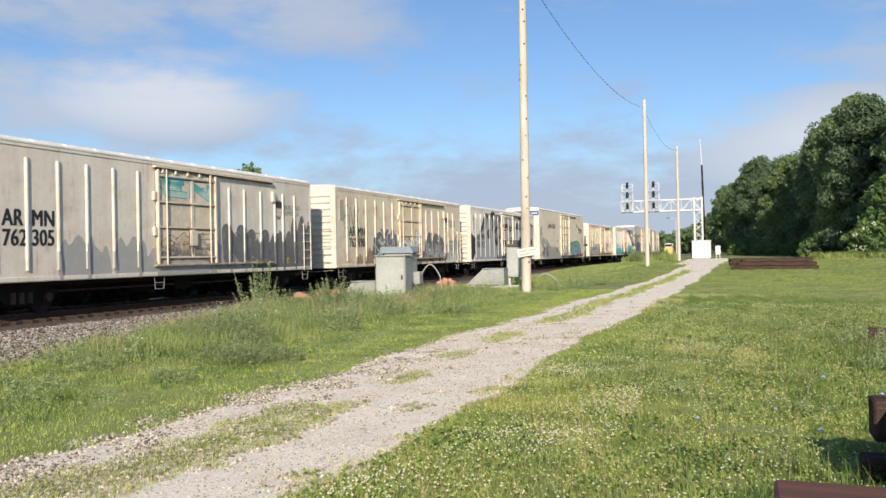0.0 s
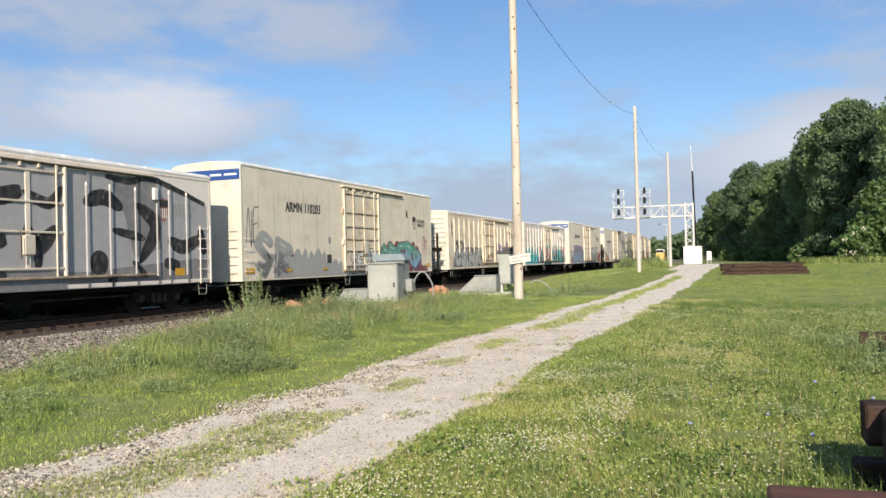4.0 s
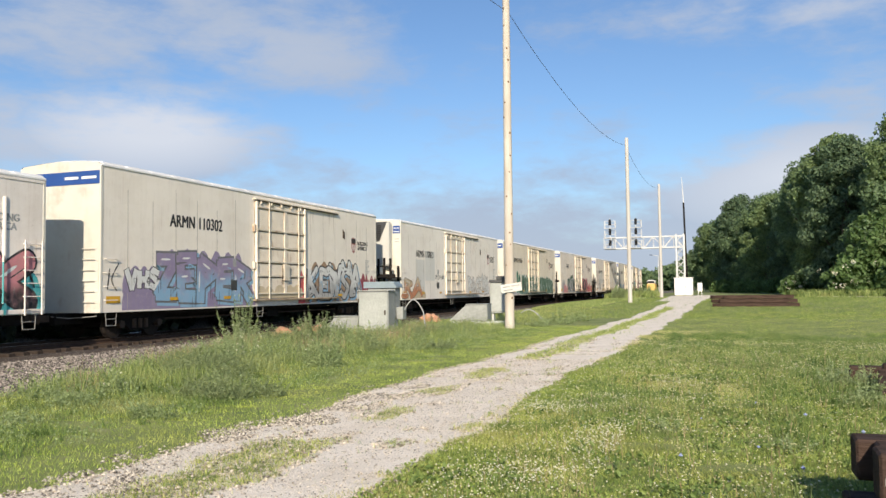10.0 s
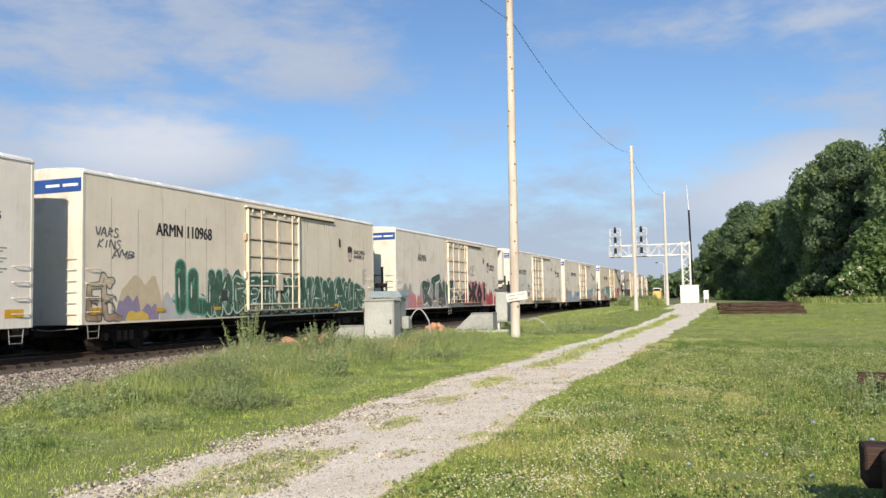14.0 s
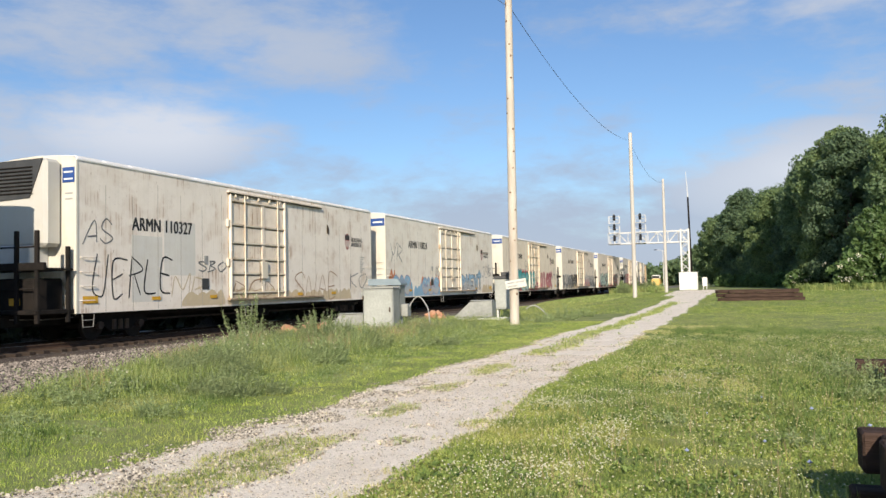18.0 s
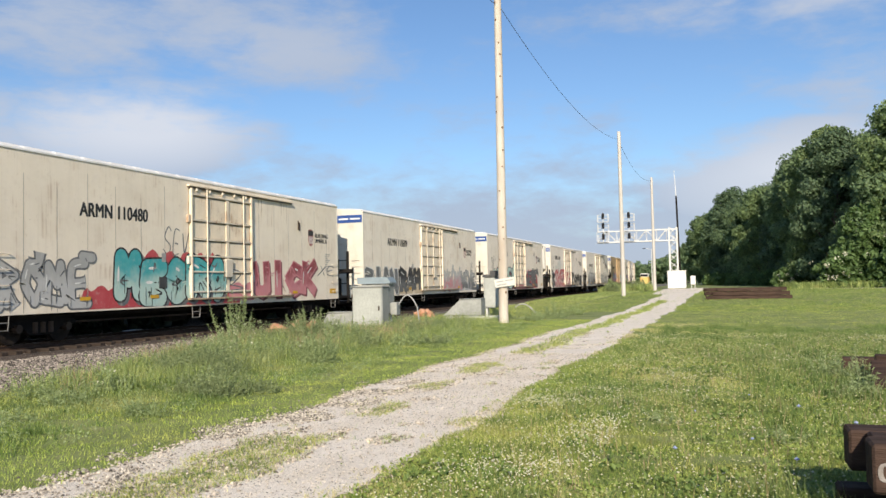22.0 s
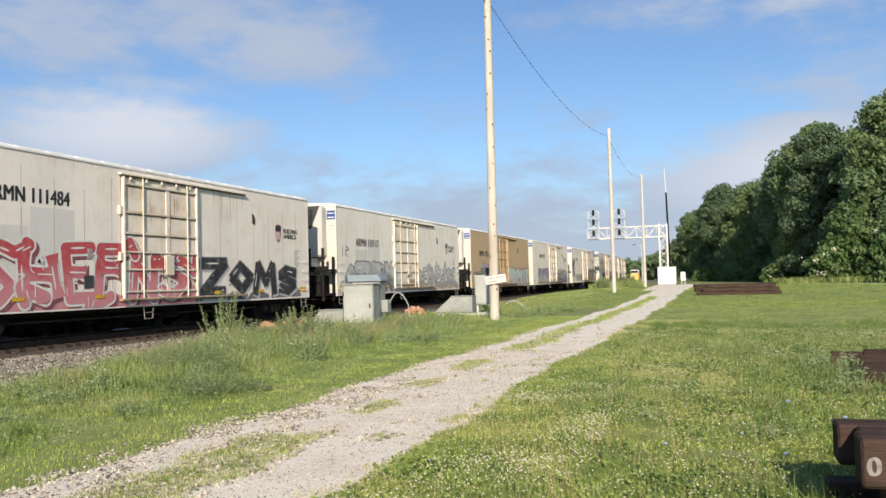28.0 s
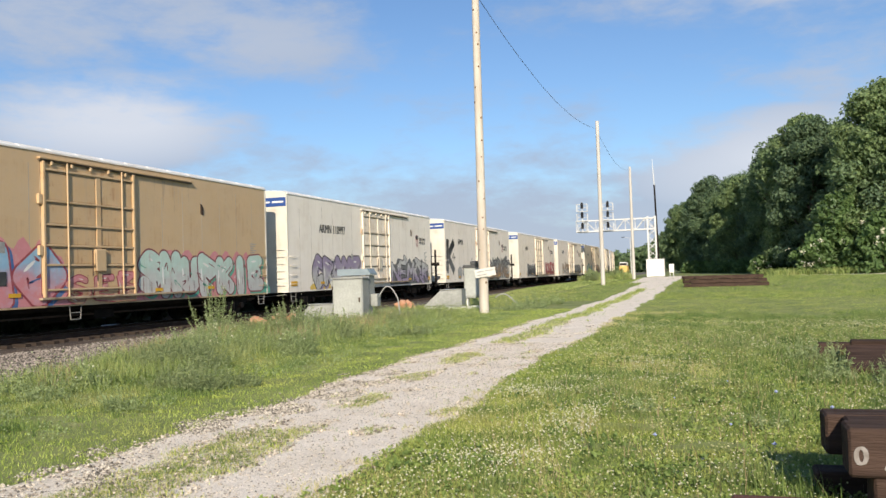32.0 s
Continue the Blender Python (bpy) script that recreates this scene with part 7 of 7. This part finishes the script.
def off_gravel(xy, rng, edge=0.5):
    k = np.maximum(gravel(xy[:, 0], xy[:, 1]), stony_shoulder(xy[:, 0], xy[:, 1]))
    rag = 0.3 * ripple(xy, 5.0, 1) + 0.22 * ripple(xy, 14.0, 2)
    return xy[k + rag * (k > 0.02) + rng.normal(0, 0.15, len(xy)) < edge]


def patchy(xy, scale, level):
    return ripple(xy, scale * 6.3, 7) > level


def stones(name, xy, size, rng, mat, label, lift=0.0):
    """Small broken stones, each a squashed skewed octahedron."""
    n = len(xy)
    base = np.array([(1, 0, 0), (0, 1, 0), (-1, 0, 0), (0, -1, 0), (0, 0, 0.8), (0, 0, -0.6)])
    v = base[None] * rng.uniform(0.55, 1.2, (n, 6, 1))
    a = rng.uniform(0, 2 * np.pi, n)
    c, s = np.cos(a)[:, None], np.sin(a)[:, None]
    r = (size * rng.uniform(0.5, 1.5, n))[:, None]
    x = (v[:, :, 0] * c - v[:, :, 1] * s) * r + xy[:, 0:1]
    y = (v[:, :, 0] * s + v[:, :, 1] * c) * r + xy[:, 1:2]
    z = v[:, :, 2] * r * 0.8 + (rise(xy[:, 0], xy[:, 1]) + lift)[:, None] + r * 0.25
    tri = np.array([(0, 1, 4), (1, 2, 4), (2, 3, 4), (3, 0, 4), (1, 0, 5), (2, 1, 5), (3, 2, 5), (0, 3, 5)])
    f = (np.arange(n)[:, None, None] * 6 + tri[None]).reshape(-1, 3)
    return tagged(new(name, arrays_mesh(name, np.stack([x, y, z], 2).reshape(-1, 3), f, mat)), label, "gravel", kind="stuff")


def flower_heads(name, xy, height, size, rng, mat, label):
    n = len(xy)
    z = rise(xy[:, 0], xy[:, 1]) + height * (0.6 + 0.6 * rng.random(n))
    base = np.array([(1, 0, 0), (0, 1, 0), (-1, 0, 0), (0, -1, 0), (0, 0, 0.9), (0, 0, -0.7)])
    r = (size * rng.uniform(0.6, 1.4, n))[:, None, None]
    v = base[None] * r + np.stack([xy[:, 0], xy[:, 1], z], 1)[:, None]
    tri = np.array([(0, 1, 4), (1, 2, 4), (2, 3, 4), (3, 0, 4), (1, 0, 5), (2, 1, 5), (3, 2, 5), (0, 3, 5)])
    f = (np.arange(n)[:, None, None] * 6 + tri[None]).reshape(-1, 3)
    return tagged(new(name, arrays_mesh(name, v.reshape(-1, 3), f, mat)), label, "flowers", kind="stuff")


def meadow():
    rng = np.random.default_rng(11)
    xy = np.concatenate([scatter(rng, 560000, -5.5, 4.5, 3.2, 16, 1.1), scatter(rng, 260000, -6, 12, 15, 50, 1.2)])
    near = np.stack([rng.uniform(-2.4, 6, 60000), rng.uniform(-5, 3.3, 60000)], 1)
    blades("meadow_grass", near, 0.07, 0.012, rng, GRASS, "short meadow grass round the viewpoint", 1.0)
    xy = off_gravel(xy, rng)
    xy = xy[xy[:, 0] > PATH_X - 0.9]
    thin = (np.abs(xy[:, 0] - PATH_X + 0.3) < 0.55) & (rng.random(len(xy)) < 0.78)
    xy = xy[~thin]
    lush = patchy(xy, 0.16, -0.1)
    blades("meadow_grass", xy[lush], 0.058, 0.0085, rng, GRASS, "short bright green meadow grass", 1.3)
    blades("meadow_grass", xy[~lush], 0.042, 0.0085, rng, GRASS, "short thin meadow grass", 1.4)
    xy = off_gravel(scatter(rng, 110000, -9, 16, 42, 105, 1.1), rng)
    blades("meadow_grass", xy, 0.07, 0.035, rng, FAR_GRASS, "bright green meadow grass further off", 0.8)
    xy = off_gravel(scatter(rng, 240000, -12, -5.0, 4.5, 34, 1.1), rng)
    mown = xy[:, 0] + 0.45 * ripple(xy, 1.5, 9) > -7.7
    blades("verge_grass", xy[mown], 0.045, 0.008, rng, LIME, "short bright verge grass beside the gravel track", 1.1)
    blades("verge_grass", xy[~mown], 0.07, 0.007, rng, VERGE, "soft green verge grass further from the track", 1.0)
    xy = scatter(rng, 110000, PATH_X + 1.0, PATH_X + 4.2, 3.5, 30, 1.2)
    xy = off_gravel(xy[patchy(xy, 0.25, 0.0)], rng, 0.85)
    blades("dry_grass", xy, 0.05, 0.008, rng, GRASS_DRY, "short dry yellowish grass along the gravel", 1.2)
    # thin growth on the strip between the ruts
    xy = np.concatenate([scatter(rng, 90000, PATH_X - 1.3, PATH_X + 0.9, 3.3, 17, 1.1), scatter(rng, 30000, PATH_X - 1.2, PATH_X + 0.8, 16, 62, 1.2)])
    k = strip(xy[:, 0] - PATH_X + sway(xy[:, 1]), xy[:, 1]) + 0.3 * ripple(xy, 4.0, 5) + 0.25 * ripple(xy, 13.0, 6) + rng.normal(0, 0.12, len(xy))
    further = xy[(k > 0.5) & (xy[:, 1] > 16)]
    blades("strip_grass", further, 0.07, 0.024, rng, VERGE, "thin trampled grass between the ruts further on", 1.0)
    xy = xy[(k > 0.62) & (xy[:, 1] <= 16)]
    dry = rng.random(len(xy)) < 0.4
    blades("strip_grass", xy[~dry], 0.05, 0.009, rng, GRASS, "thin trampled grass between the ruts", 1.2)
    blades("strip_grass", xy[dry], 0.045, 0.009, rng, GRASS_DRY, "dry trampled grass between the ruts", 1.3)
    # low broad-leaved weeds in verge and belt
    for mat, n, size, up, label in ((WEED_LEAF, 700, 0.013, 0.15, "low light green broad-leaved weeds in the verge"), (WEED_DARK, 700, 0.015, 0.22, "low grey-green weeds before the ballast")):
        cen = off_gravel(scatter(rng, n, -14.2, -6.3 if mat == WEED_LEAF else -8.4, 6, 33, 1.0), rng, 0.3)
        pts = (np.concatenate([cen, np.zeros((len(cen), 1))], 1)[:, None] + np.abs(rng.normal(0, 1, (len(cen), 60, 3))) * np.array([0, 0, up]) + rng.normal(0, 0.14, (len(cen), 60, 3)) * np.array([1, 1, 0])).reshape(-1, 3)
        pts[:, 2] = np.minimum(pts[:, 2], up * 2) + rise(pts[:, 0], pts[:, 1])
        v, f = leaf_cloud(pts, np.full(len(pts), 0.01), len(pts), size, rng)
        tagged(new("low_weeds", arrays_mesh("low_weeds", v, f, mat)), label, "weeds", kind="stuff")
    # clover and other low leaves among the blades
    xy = off_gravel(scatter(rng, 120000, -3.2, 5.5, 3.3, 22, 1.1), rng)
    xy = xy[ripple(xy, 1.1, 21) + 0.5 * ripple(xy, 4.0, 22) > -0.25]
    c = np.stack([xy[:, 0], xy[:, 1], rise(xy[:, 0], xy[:, 1]) + rng.uniform(0.01, 0.06, len(xy))], 1)
    v, f = leaf_cloud(c, np.full(len(c), 0.01), len(c), 0.016, rng)
    tagged(new("clover_leaves", arrays_mesh("clover_leaves", v, f, CLOVER)), "low clover leaves in the meadow", "clover", kind="stuff")
    # taller tufts in the meadow
    for k, (hh, n) in enumerate(((0.09, 1500), (0.13, 500), (0.2, 70))):
        cen = scatter(rng, n, -2.2, 4.8, 3.8, 28, 1.0)
        cen = cen[patchy(cen, 0.12, -0.35)]
        xy = (cen[:, None] + rng.normal(0, 0.06 + 0.25 * hh, (len(cen), 60, 2))).reshape(-1, 2)
        blades("grass_tufts", xy, hh, 0.008, rng, TUFT_GRASS, "taller darker tufts of meadow grass", 0.7)
    # leafy dark clumps of plantain and dock
    cen = scatter(rng, 520, -2.4, 5.5, 3.8, 26, 1.0)
    pts = (np.concatenate([cen, np.zeros((len(cen), 1))], 1)[:, None] + np.abs(rng.normal(0, 1, (len(cen), 46, 3))) * np.array([0, 0, 0.05]) + rng.normal(0, 0.085, (len(cen), 46, 3)) * np.array([1, 1, 0])).reshape(-1, 3)
    pts[:, 2] = np.minimum(pts[:, 2], 0.14) + rise(pts[:, 0], pts[:, 1])
    v, f = leaf_cloud(pts, np.full(len(pts), 0.01), len(pts), 0.024, rng)
    tagged(new("meadow_herbs", arrays_mesh("meadow_herbs", v, f, HERB)), "low dark broad-leaved herbs in the meadow", "herbs", kind="stuff")
    cen = scatter(rng, 170, 1.0, 4.6, 11.2, 15.0, 1.0)
    xy = (cen[:, None] + rng.normal(0, 0.09, (len(cen), 50, 2))).reshape(-1, 2)
    blades("grass_tufts", xy, 0.15, 0.01, rng, TUFT_GRASS, "tall grass grown round the old timbers", 0.9)
    flower_heads("seed_heads", off_gravel(scatter(rng, 11000, -2.4, 4.6, 3.6, 24, 1.0), rng), 0.1, 0.008, rng, SEED_HEAD, "tiny pale yellow seed heads among the grass")
    xy = off_gravel(scatter(rng, 2400, -2.0, 4.5, 4.0, 20, 1.0), rng)
    blades("seed_stalks", xy, 0.2, 0.005, rng, DRY_GRASS, "thin pale seed stalks in the meadow", 0.4)
    # rank growth between verge and ballast
    xy = np.concatenate([scatter(rng, 150000, -15.5, -8.2, 6, 34, 1.0), scatter(rng, 30000, -14.5, -8.3, 33, 60, 1.0)])
    k = (xy[:, 0] + 8.9 + 0.5 * np.sin(xy[:, 1] * 0.8)) < rng.normal(0, 0.5, len(xy))
    xy = off_gravel(xy[k], rng, 0.35)
    blades("tall_grass", xy, 0.101, 0.007, rng, VERGE, "tall rank grass between verge and ballast", 1.1)
    cen = off_gravel(scatter(rng, 620, -14.0, -8.6, 10, 33, 1.0), rng, 0.12)
    xy = (cen[:, None] + rng.normal(0, 0.16, (len(cen), 60, 2))).reshape(-1, 2)
    blades("rank_grass", xy, 0.27, 0.011, rng, GRASS_TALL, "clumps of knee-high rank grass", 0.55)
    cen = off_gravel(scatter(rng, 380, -9.3, -6.6, 6, 30, 1.0), rng, 0.3)
    xy = (cen[:, None] + rng.normal(0, 0.11, (len(cen), 50, 2))).reshape(-1, 2)
    blades("grass_tufts", xy, 0.1, 0.009, rng, TUFT_GRASS, "darker tufts in the verge", 0.9)
    xy = scatter(rng, 26000, -14.5, -9.4, 60, 116, 1.0)
    xy = xy[xy[:, 0] < -9.2 - 0.012 * (xy[:, 1] - 60)]
    beyond = xy[:, 1] > 96
    blades("tall_grass", xy[beyond], 0.6, 0.06, rng, GRASS_TALL, "tall rank grass on the rise beside the track", 0.5)
    blades("tall_grass", xy[~beyond], 0.11, 0.05, rng, GRASS_TALL, "low rank grass on the rise beside the track", 0.7)
    xy = off_gravel(scatter(rng, 14000, -13.5, -9, 7, 30, 1.0), rng, 0.4)
    blades("seed_stalks", xy[patchy(xy, 0.2, 0.45)], 0.38, 0.007, rng, DRY_GRASS, "dry brownish seed stalks among the grass", 0.5)
    # rough growth at the foot of the wood
    xy = scatter(rng, 36000, 1.0, 23.0, 84, 97, 1.0)
    xy = xy[xy[:, 1] > 97.5 - 0.36 * (xy[:, 0] - 2) + 1.5 * ripple(xy, 0.5, 41)]
    blades("rough_growth", xy, 0.62, 0.07, rng, GRASS_TALL, "pale rough grass and weeds at the foot of the wood", 0.6)
    # flowers
    cl = scatter(rng, 21000, -2.7, 4.5, 3.6, 24, 1.0)
    cl = cl[ripple(cl, 1.6, 31) + 0.6 * ripple(cl, 5.0, 32) + rng.normal(0, 0.6, len(cl)) > 0.55]
    edge = scatter(rng, 9000, PATH_X + 1.4, PATH_X + 2.9, 4.0, 12, 1.0)
    cl = np.concatenate([cl, edge[ripple(edge, 2.4, 33) + rng.normal(0, 0.6, len(edge)) > 0.75]])
    flower_heads("clover_flowers", cl, 0.055, 0.0082, rng, FLOWER, "white clover heads scattered in the meadow")
    flower_heads("chicory", scatter(rng, 9, -0.5, 2.5, 6, 13, 1.0), 0.2, 0.018, rng, FLOWER_BLUE, "few pale blue flowers in the meadow")
    # stones
    xy = scatter(rng, 30000, PATH_X - 1.6, PATH_X + 1.6, 3.8, 18, 1.0)
    g = gravel(xy[:, 0], xy[:, 1]) + 0.25 * ripple(xy, 5.0, 1)
    stones("path_stones", xy[(g > 0.3) & (rng.random(len(xy)) < 0.8)], 0.009, rng, PATH_STONE, "pale crushed limestone chips on the track")
    xy = scatter(rng, 30000, PATH_X - 2.3, PATH_X + 2.0, 3.8, 26, 1.0)
    e = gravel(xy[:, 0], xy[:, 1]) + 0.3 * ripple(xy, 5.0, 1) + 0.12
    stones("path_stones", xy[(e > 0.16) & (e < 0.95) & (gravel(xy[:, 0], xy[:, 1]) > 0.02)], 0.019, rng, PATH_STONE, "loose pale stones along the edges of the track")
    xy = scatter(rng, 26000, PATH_X - 1.7, PATH_X - 0.45, 3.8, 13, 1.0)
    e = ripple(xy, 3.0, 51) + 0.6 * ripple(xy, 9.0, 52) + rng.normal(0, 0.3, len(xy))
    stones("path_stones", xy[e > 0.5], 0.016, rng, RUT_STONE, "coarse mixed stones in the worn rut of the track")
    xy = scatter(rng, 150000, -18.02, -9.6, 7, 36, 1.1)
    k = stony_shoulder(xy[:, 0], xy[:, 1]) + rng.normal(0, 0.2, len(xy))
    stones("ballast_stones", xy[(k > 0.45) & (rng.random(len(xy)) < 0.85)], 0.043, rng, BALLAST_STONE, "grey and pinkish crushed ballast stones")
    xy = np.stack([rng.uniform(TRACK_X - 1.6, TRACK_X + 1.2, 9000), rng.uniform(11, 60, 9000)], 1)
    s = stones("ballast_stones", xy, 0.034, rng, BALLAST_STONE, "grey crushed ballast stones between the ties")
    s.location.z = 0.03


meadow()


def sprig(p, d, size, rng):
    """Slim pointed leaves at points p along directions d."""
    n = len(p)
    L = (size * rng.uniform(0.6, 1.3, n))[:, None]
    s = np.cross(d, rng.normal(size=(n, 3)))
    s /= np.linalg.norm(s, axis=1)[:, None] + 1e-9
    v = np.stack([p, p + d * L * 0.45 + s * L * 0.15, p + d * L, p + d * L * 0.45 - s * L * 0.15], 1).reshape(-1, 3)
    return v, np.arange(4 * n).reshape(n, 4)


def weed(x, y, height, spread, stems, seed, mat, label, leaf=0.05, flowers=0):
    """A feathery weed: thin upright stems with slim leaves all along them."""
    rng = np.random.default_rng(seed)
    z = float(rise(np.array([x]), np.array([y]))[0])
    w = thing("weed", label, "plant", "weeds beside the track", pose(x, y, z))
    sh, ps, tops = Shape(), [], []
    for i in range(stems):
        a, r = rng.uniform(0, 2 * math.pi), spread * rng.random() ** 0.5
        h = height * rng.uniform(0.35, 1.0) * (1.05 - 0.45 * r / spread)
        b = Vector((0.6 * r * math.cos(a), 0.6 * r * math.sin(a), -0.03))
        t = Vector((r * math.cos(a) + rng.normal(0, 0.05), r * math.sin(a) + rng.normal(0, 0.05), h))
        sh.tube(b, t, 0.006, 0.002, n=4, caps=False)
        tops.append(tuple(t))
        for k in range(int(26 * h / 0.8) + 5):
            f = rng.uniform(0.05, 1.0)
            p = b.lerp(t, f)
            o = rng.normal(0, 0.03 * (1.2 - f), 3)
            ps.append((p.x + o[0], p.y + o[1], max(0.0, p.z + o[2]), f))
    ps = np.repeat(np.array(ps), 3, axis=0)
    n = len(ps)
    d = rng.normal(size=(n, 3)) * np.array([1, 1, 0.5]) + np.array([0, 0, 0.55])
    d /= np.linalg.norm(d, axis=1)[:, None]
    v, f = sprig(ps[:, :3], d, leaf * 1.4 * (1.25 - 0.6 * ps[:, 3]), rng)
    part("stem", sh, WEED_DARK, w, kind="stuff")
    part("foliage", arrays_mesh("foliage", v, f, mat), None, w, kind="stuff")
    if flowers:
        pick = np.array(tops)[rng.integers(0, stems, flowers)] + rng.normal(0, 0.04, (flowers, 3))
        v, f = leaf_cloud(pick, np.full(flowers, 0.015), flowers * 3, 0.012, rng)
        part("blossoms", arrays_mesh("blossoms", v, f, FLOWER), None, w, kind="stuff")
    return w


WEEDS = (
    # x, y, height, spread, stems, leaf, dark, flowers
    (-14.6, 22.3, 1.9, 0.85, 34, 0.05, 0, 60), (-13.9, 21.6, 0.8, 0.7, 26, 0.05, 1, 30), (-15.0, 23.4, 0.9, 0.6, 18, 0.05, 0, 30),
    (-11.0, 20.6, 1.25, 0.9, 90, 0.05, 1, 40), (-10.2, 21.4, 0.85, 0.7, 50, 0.05, 0, 0), (-12.2, 22.6, 0.95, 0.6, 22, 0.05, 0, 50),
    (-11.4, 24.2, 0.4, 0.6, 26, 0.045, 1, 30), (-10.6, 23.6, 0.7, 0.8, 34, 0.05, 0, 40), (-9.9, 24.6, 0.75, 0.8, 36, 0.05, 1, 10), (-10.6, 25.6, 0.7, 0.8, 30, 0.05, 0, 30),
    (-9.6, 26.4, 0.75, 0.8, 36, 0.055, 1, 0), (-9.1, 28.0, 0.6, 0.7, 26, 0.05, 1, 0), (-13.7, 25.9, 0.6, 0.6, 20, 0.05, 0, 30),
    (-7.6, 33.0, 0.6, 0.6, 22, 0.06, 0, 10), (-7.3, 35.5, 0.8, 0.9, 34, 0.06, 0, 0), (-8.6, 33.8, 0.55, 0.5, 18, 0.05, 1, 0), (-6.9, 38.5, 0.6, 0.8, 24, 0.06, 0, 0),
    (-9.3, 13.0, 0.75, 0.9, 90, 0.04, 1, 0), (-8.6, 12.6, 0.55, 0.7, 60, 0.04, 1, 0), (-10.2, 13.6, 0.6, 0.7, 60, 0.04, 1, 0), (-10.3, 15.2, 0.6, 0.7, 26, 0.045, 0, 60), (-12.4, 17.6, 0.6, 0.6, 20, 0.045, 0, 20),
    (-8.3, 7.6, 0.3, 0.5, 20, 0.04, 0, 0), (-9.6, 9.6, 0.35, 0.6, 22, 0.045, 0, 0),
    (-7.05, 10.35, 0.5, 0.5, 80, 0.035, 1, 0), (-7.7, 10.6, 0.42, 0.45, 60, 0.035, 1, 0), (-6.7, 10.9, 0.34, 0.4, 40, 0.035, 1, 0), (-8.0, 15.2, 0.85, 0.5, 70, 0.045, 0, 0), (-8.5, 15.9, 0.6, 0.5, 46, 0.045, 1, 20),
    (-9.6, 19.2, 0.7, 0.6, 50, 0.05, 0, 0), (-8.9, 19.6, 0.55, 0.5, 40, 0.05, 1, 0), (-7.9, 19.9, 0.5, 0.5, 40, 0.05, 0, 0), (-7.4, 20.6, 0.4, 0.5, 36, 0.05, 1, 0), (-10.2, 15.7, 1.15, 0.4, 22, 0.045, 0, 30),
    (-9.0, 10.4, 0.5, 0.4, 26, 0.045, 0, 20), (-8.7, 9.2, 0.4, 0.4, 26, 0.04, 0, 0), (-6.9, 8.6, 0.3, 0.35, 26, 0.035, 0, 0),
    (1.35, 13.9, 0.5, 0.35, 30, 0.04, 0, 0), (1.75, 13.6, 0.45, 0.4, 30, 0.04, 1, 0), (1.55, 12.0, 0.7, 0.2, 16, 0.04, 0, 0), (1.5, 11.5, 0.4, 0.35, 26, 0.035, 0, 0), (2.1, 11.2, 0.5, 0.4, 26, 0.035, 0, 0), (2.4, 11.9, 0.6, 0.4, 24, 0.035, 1, 0),
    (-0.75, 9.4, 0.2, 0.3, 20, 0.03, 0, 0), (0.5, 8.4, 0.2, 0.28, 18, 0.03, 0, 0),
)


def weeds():
    for i, (x, y, h, sp, st, lf, dark, fl) in enumerate(WEEDS):
        weed(x, y, h, sp, st, 300 + i, WEED_DARK if dark else WEED_LEAF, ("dark leafy" if dark else "tall light green") + " weed growing in the grass" + (" with small white flowers" if fl else ""), lf, fl)
    rng = random.Random(4)
    for i in range(44):
        y = rng.uniform(12.5, 29)
        x = rng.uniform(max(-14.3, -0.62 * y - 1.2), -9.4)
        if -0.54 < x / y < -0.42 and y > 19:
            continue
        h = rng.uniform(0.35, 0.6) if y > 21 else rng.uniform(0.3, 0.75)
        weed(x, y, h, rng.uniform(0.35, 0.7), 22, 500 + i, WEED_DARK if i % 3 == 0 else WEED_LEAF, ("dark leafy" if i % 3 == 0 else "light green") + " weed growing in the rank grass", 0.045, 0)
    for i in range(12):
        y = 92 + i * 2.2
        weed(-10.6 - rng.random() * 2.4, y, rng.uniform(0.8, 1.7), rng.uniform(0.7, 1.3), 26, 400 + i, WEED_LEAF if i % 3 else WEED_DARK, "bushy weeds on the rise beside the track", 0.12)


weeds()


def rubble(x, y, seed):
    """A low heap of reddish stones."""
    rng = np.random.default_rng(seed)
    r = thing("rubble_heap", "small heap of orange-brown stones at the ballast edge", "rubble", "rubble heaps", pose(x, y, float(rise(np.array([x]), np.array([y]))[0])))
    for i in range(9):
        bm = bmesh.new()
        bmesh.ops.create_icosphere(bm, subdivisions=1, radius=rng.uniform(0.12, 0.24))
        for v in bm.verts:
            v.co *= rng.uniform(0.75, 1.2)
        me = bpy.data.meshes.new("stone")
        bm.to_mesh(me)
        bm.free()
        me.materials.append(RED_STONE)
        s = part("stone", me, None, r)
        s.matrix_basis = pose(rng.normal(0, 0.3), rng.normal(0, 0.2), 0.08 + 0.1 * (i % 3), *rng.uniform(0, 180, 3))


RED_STONE = mottled("red_stone", (0.42, 0.19, 0.1), (0.5, 0.29, 0.19), 4, 0.9)
for rx, ry, sd in ((-14.6, 24.6, 1), (-13.9, 25.3, 2), (-13.6, 36.5, 3)):
    rubble(rx, ry, sd)


# ---- what moves ----
def motions():
    """The train runs towards the camera; the wheels roll."""
    steps = [float(k) for k in range(33)]
    turn = 0.42
    for car, mid, kind in TRAIN:
        rows = []
        for t in steps:
            x, y, a = along_track(mid - run_out(t))
            rows.append((t, pose(x, y, 0, 0, 0, a)))
        walk(car, rows)
        if mid > 270:
            continue
        for w in [c for c in car.children if c.name.startswith("wheelset")]:
            at = w.matrix_basis.translation.copy()
            walk(w, [(k / FPS, pose(*at, math.degrees((run_out(k / FPS) - run_out(0)) / turn) % 360, 0, 0)) for k in range(32 * FPS + 1)])


motions()
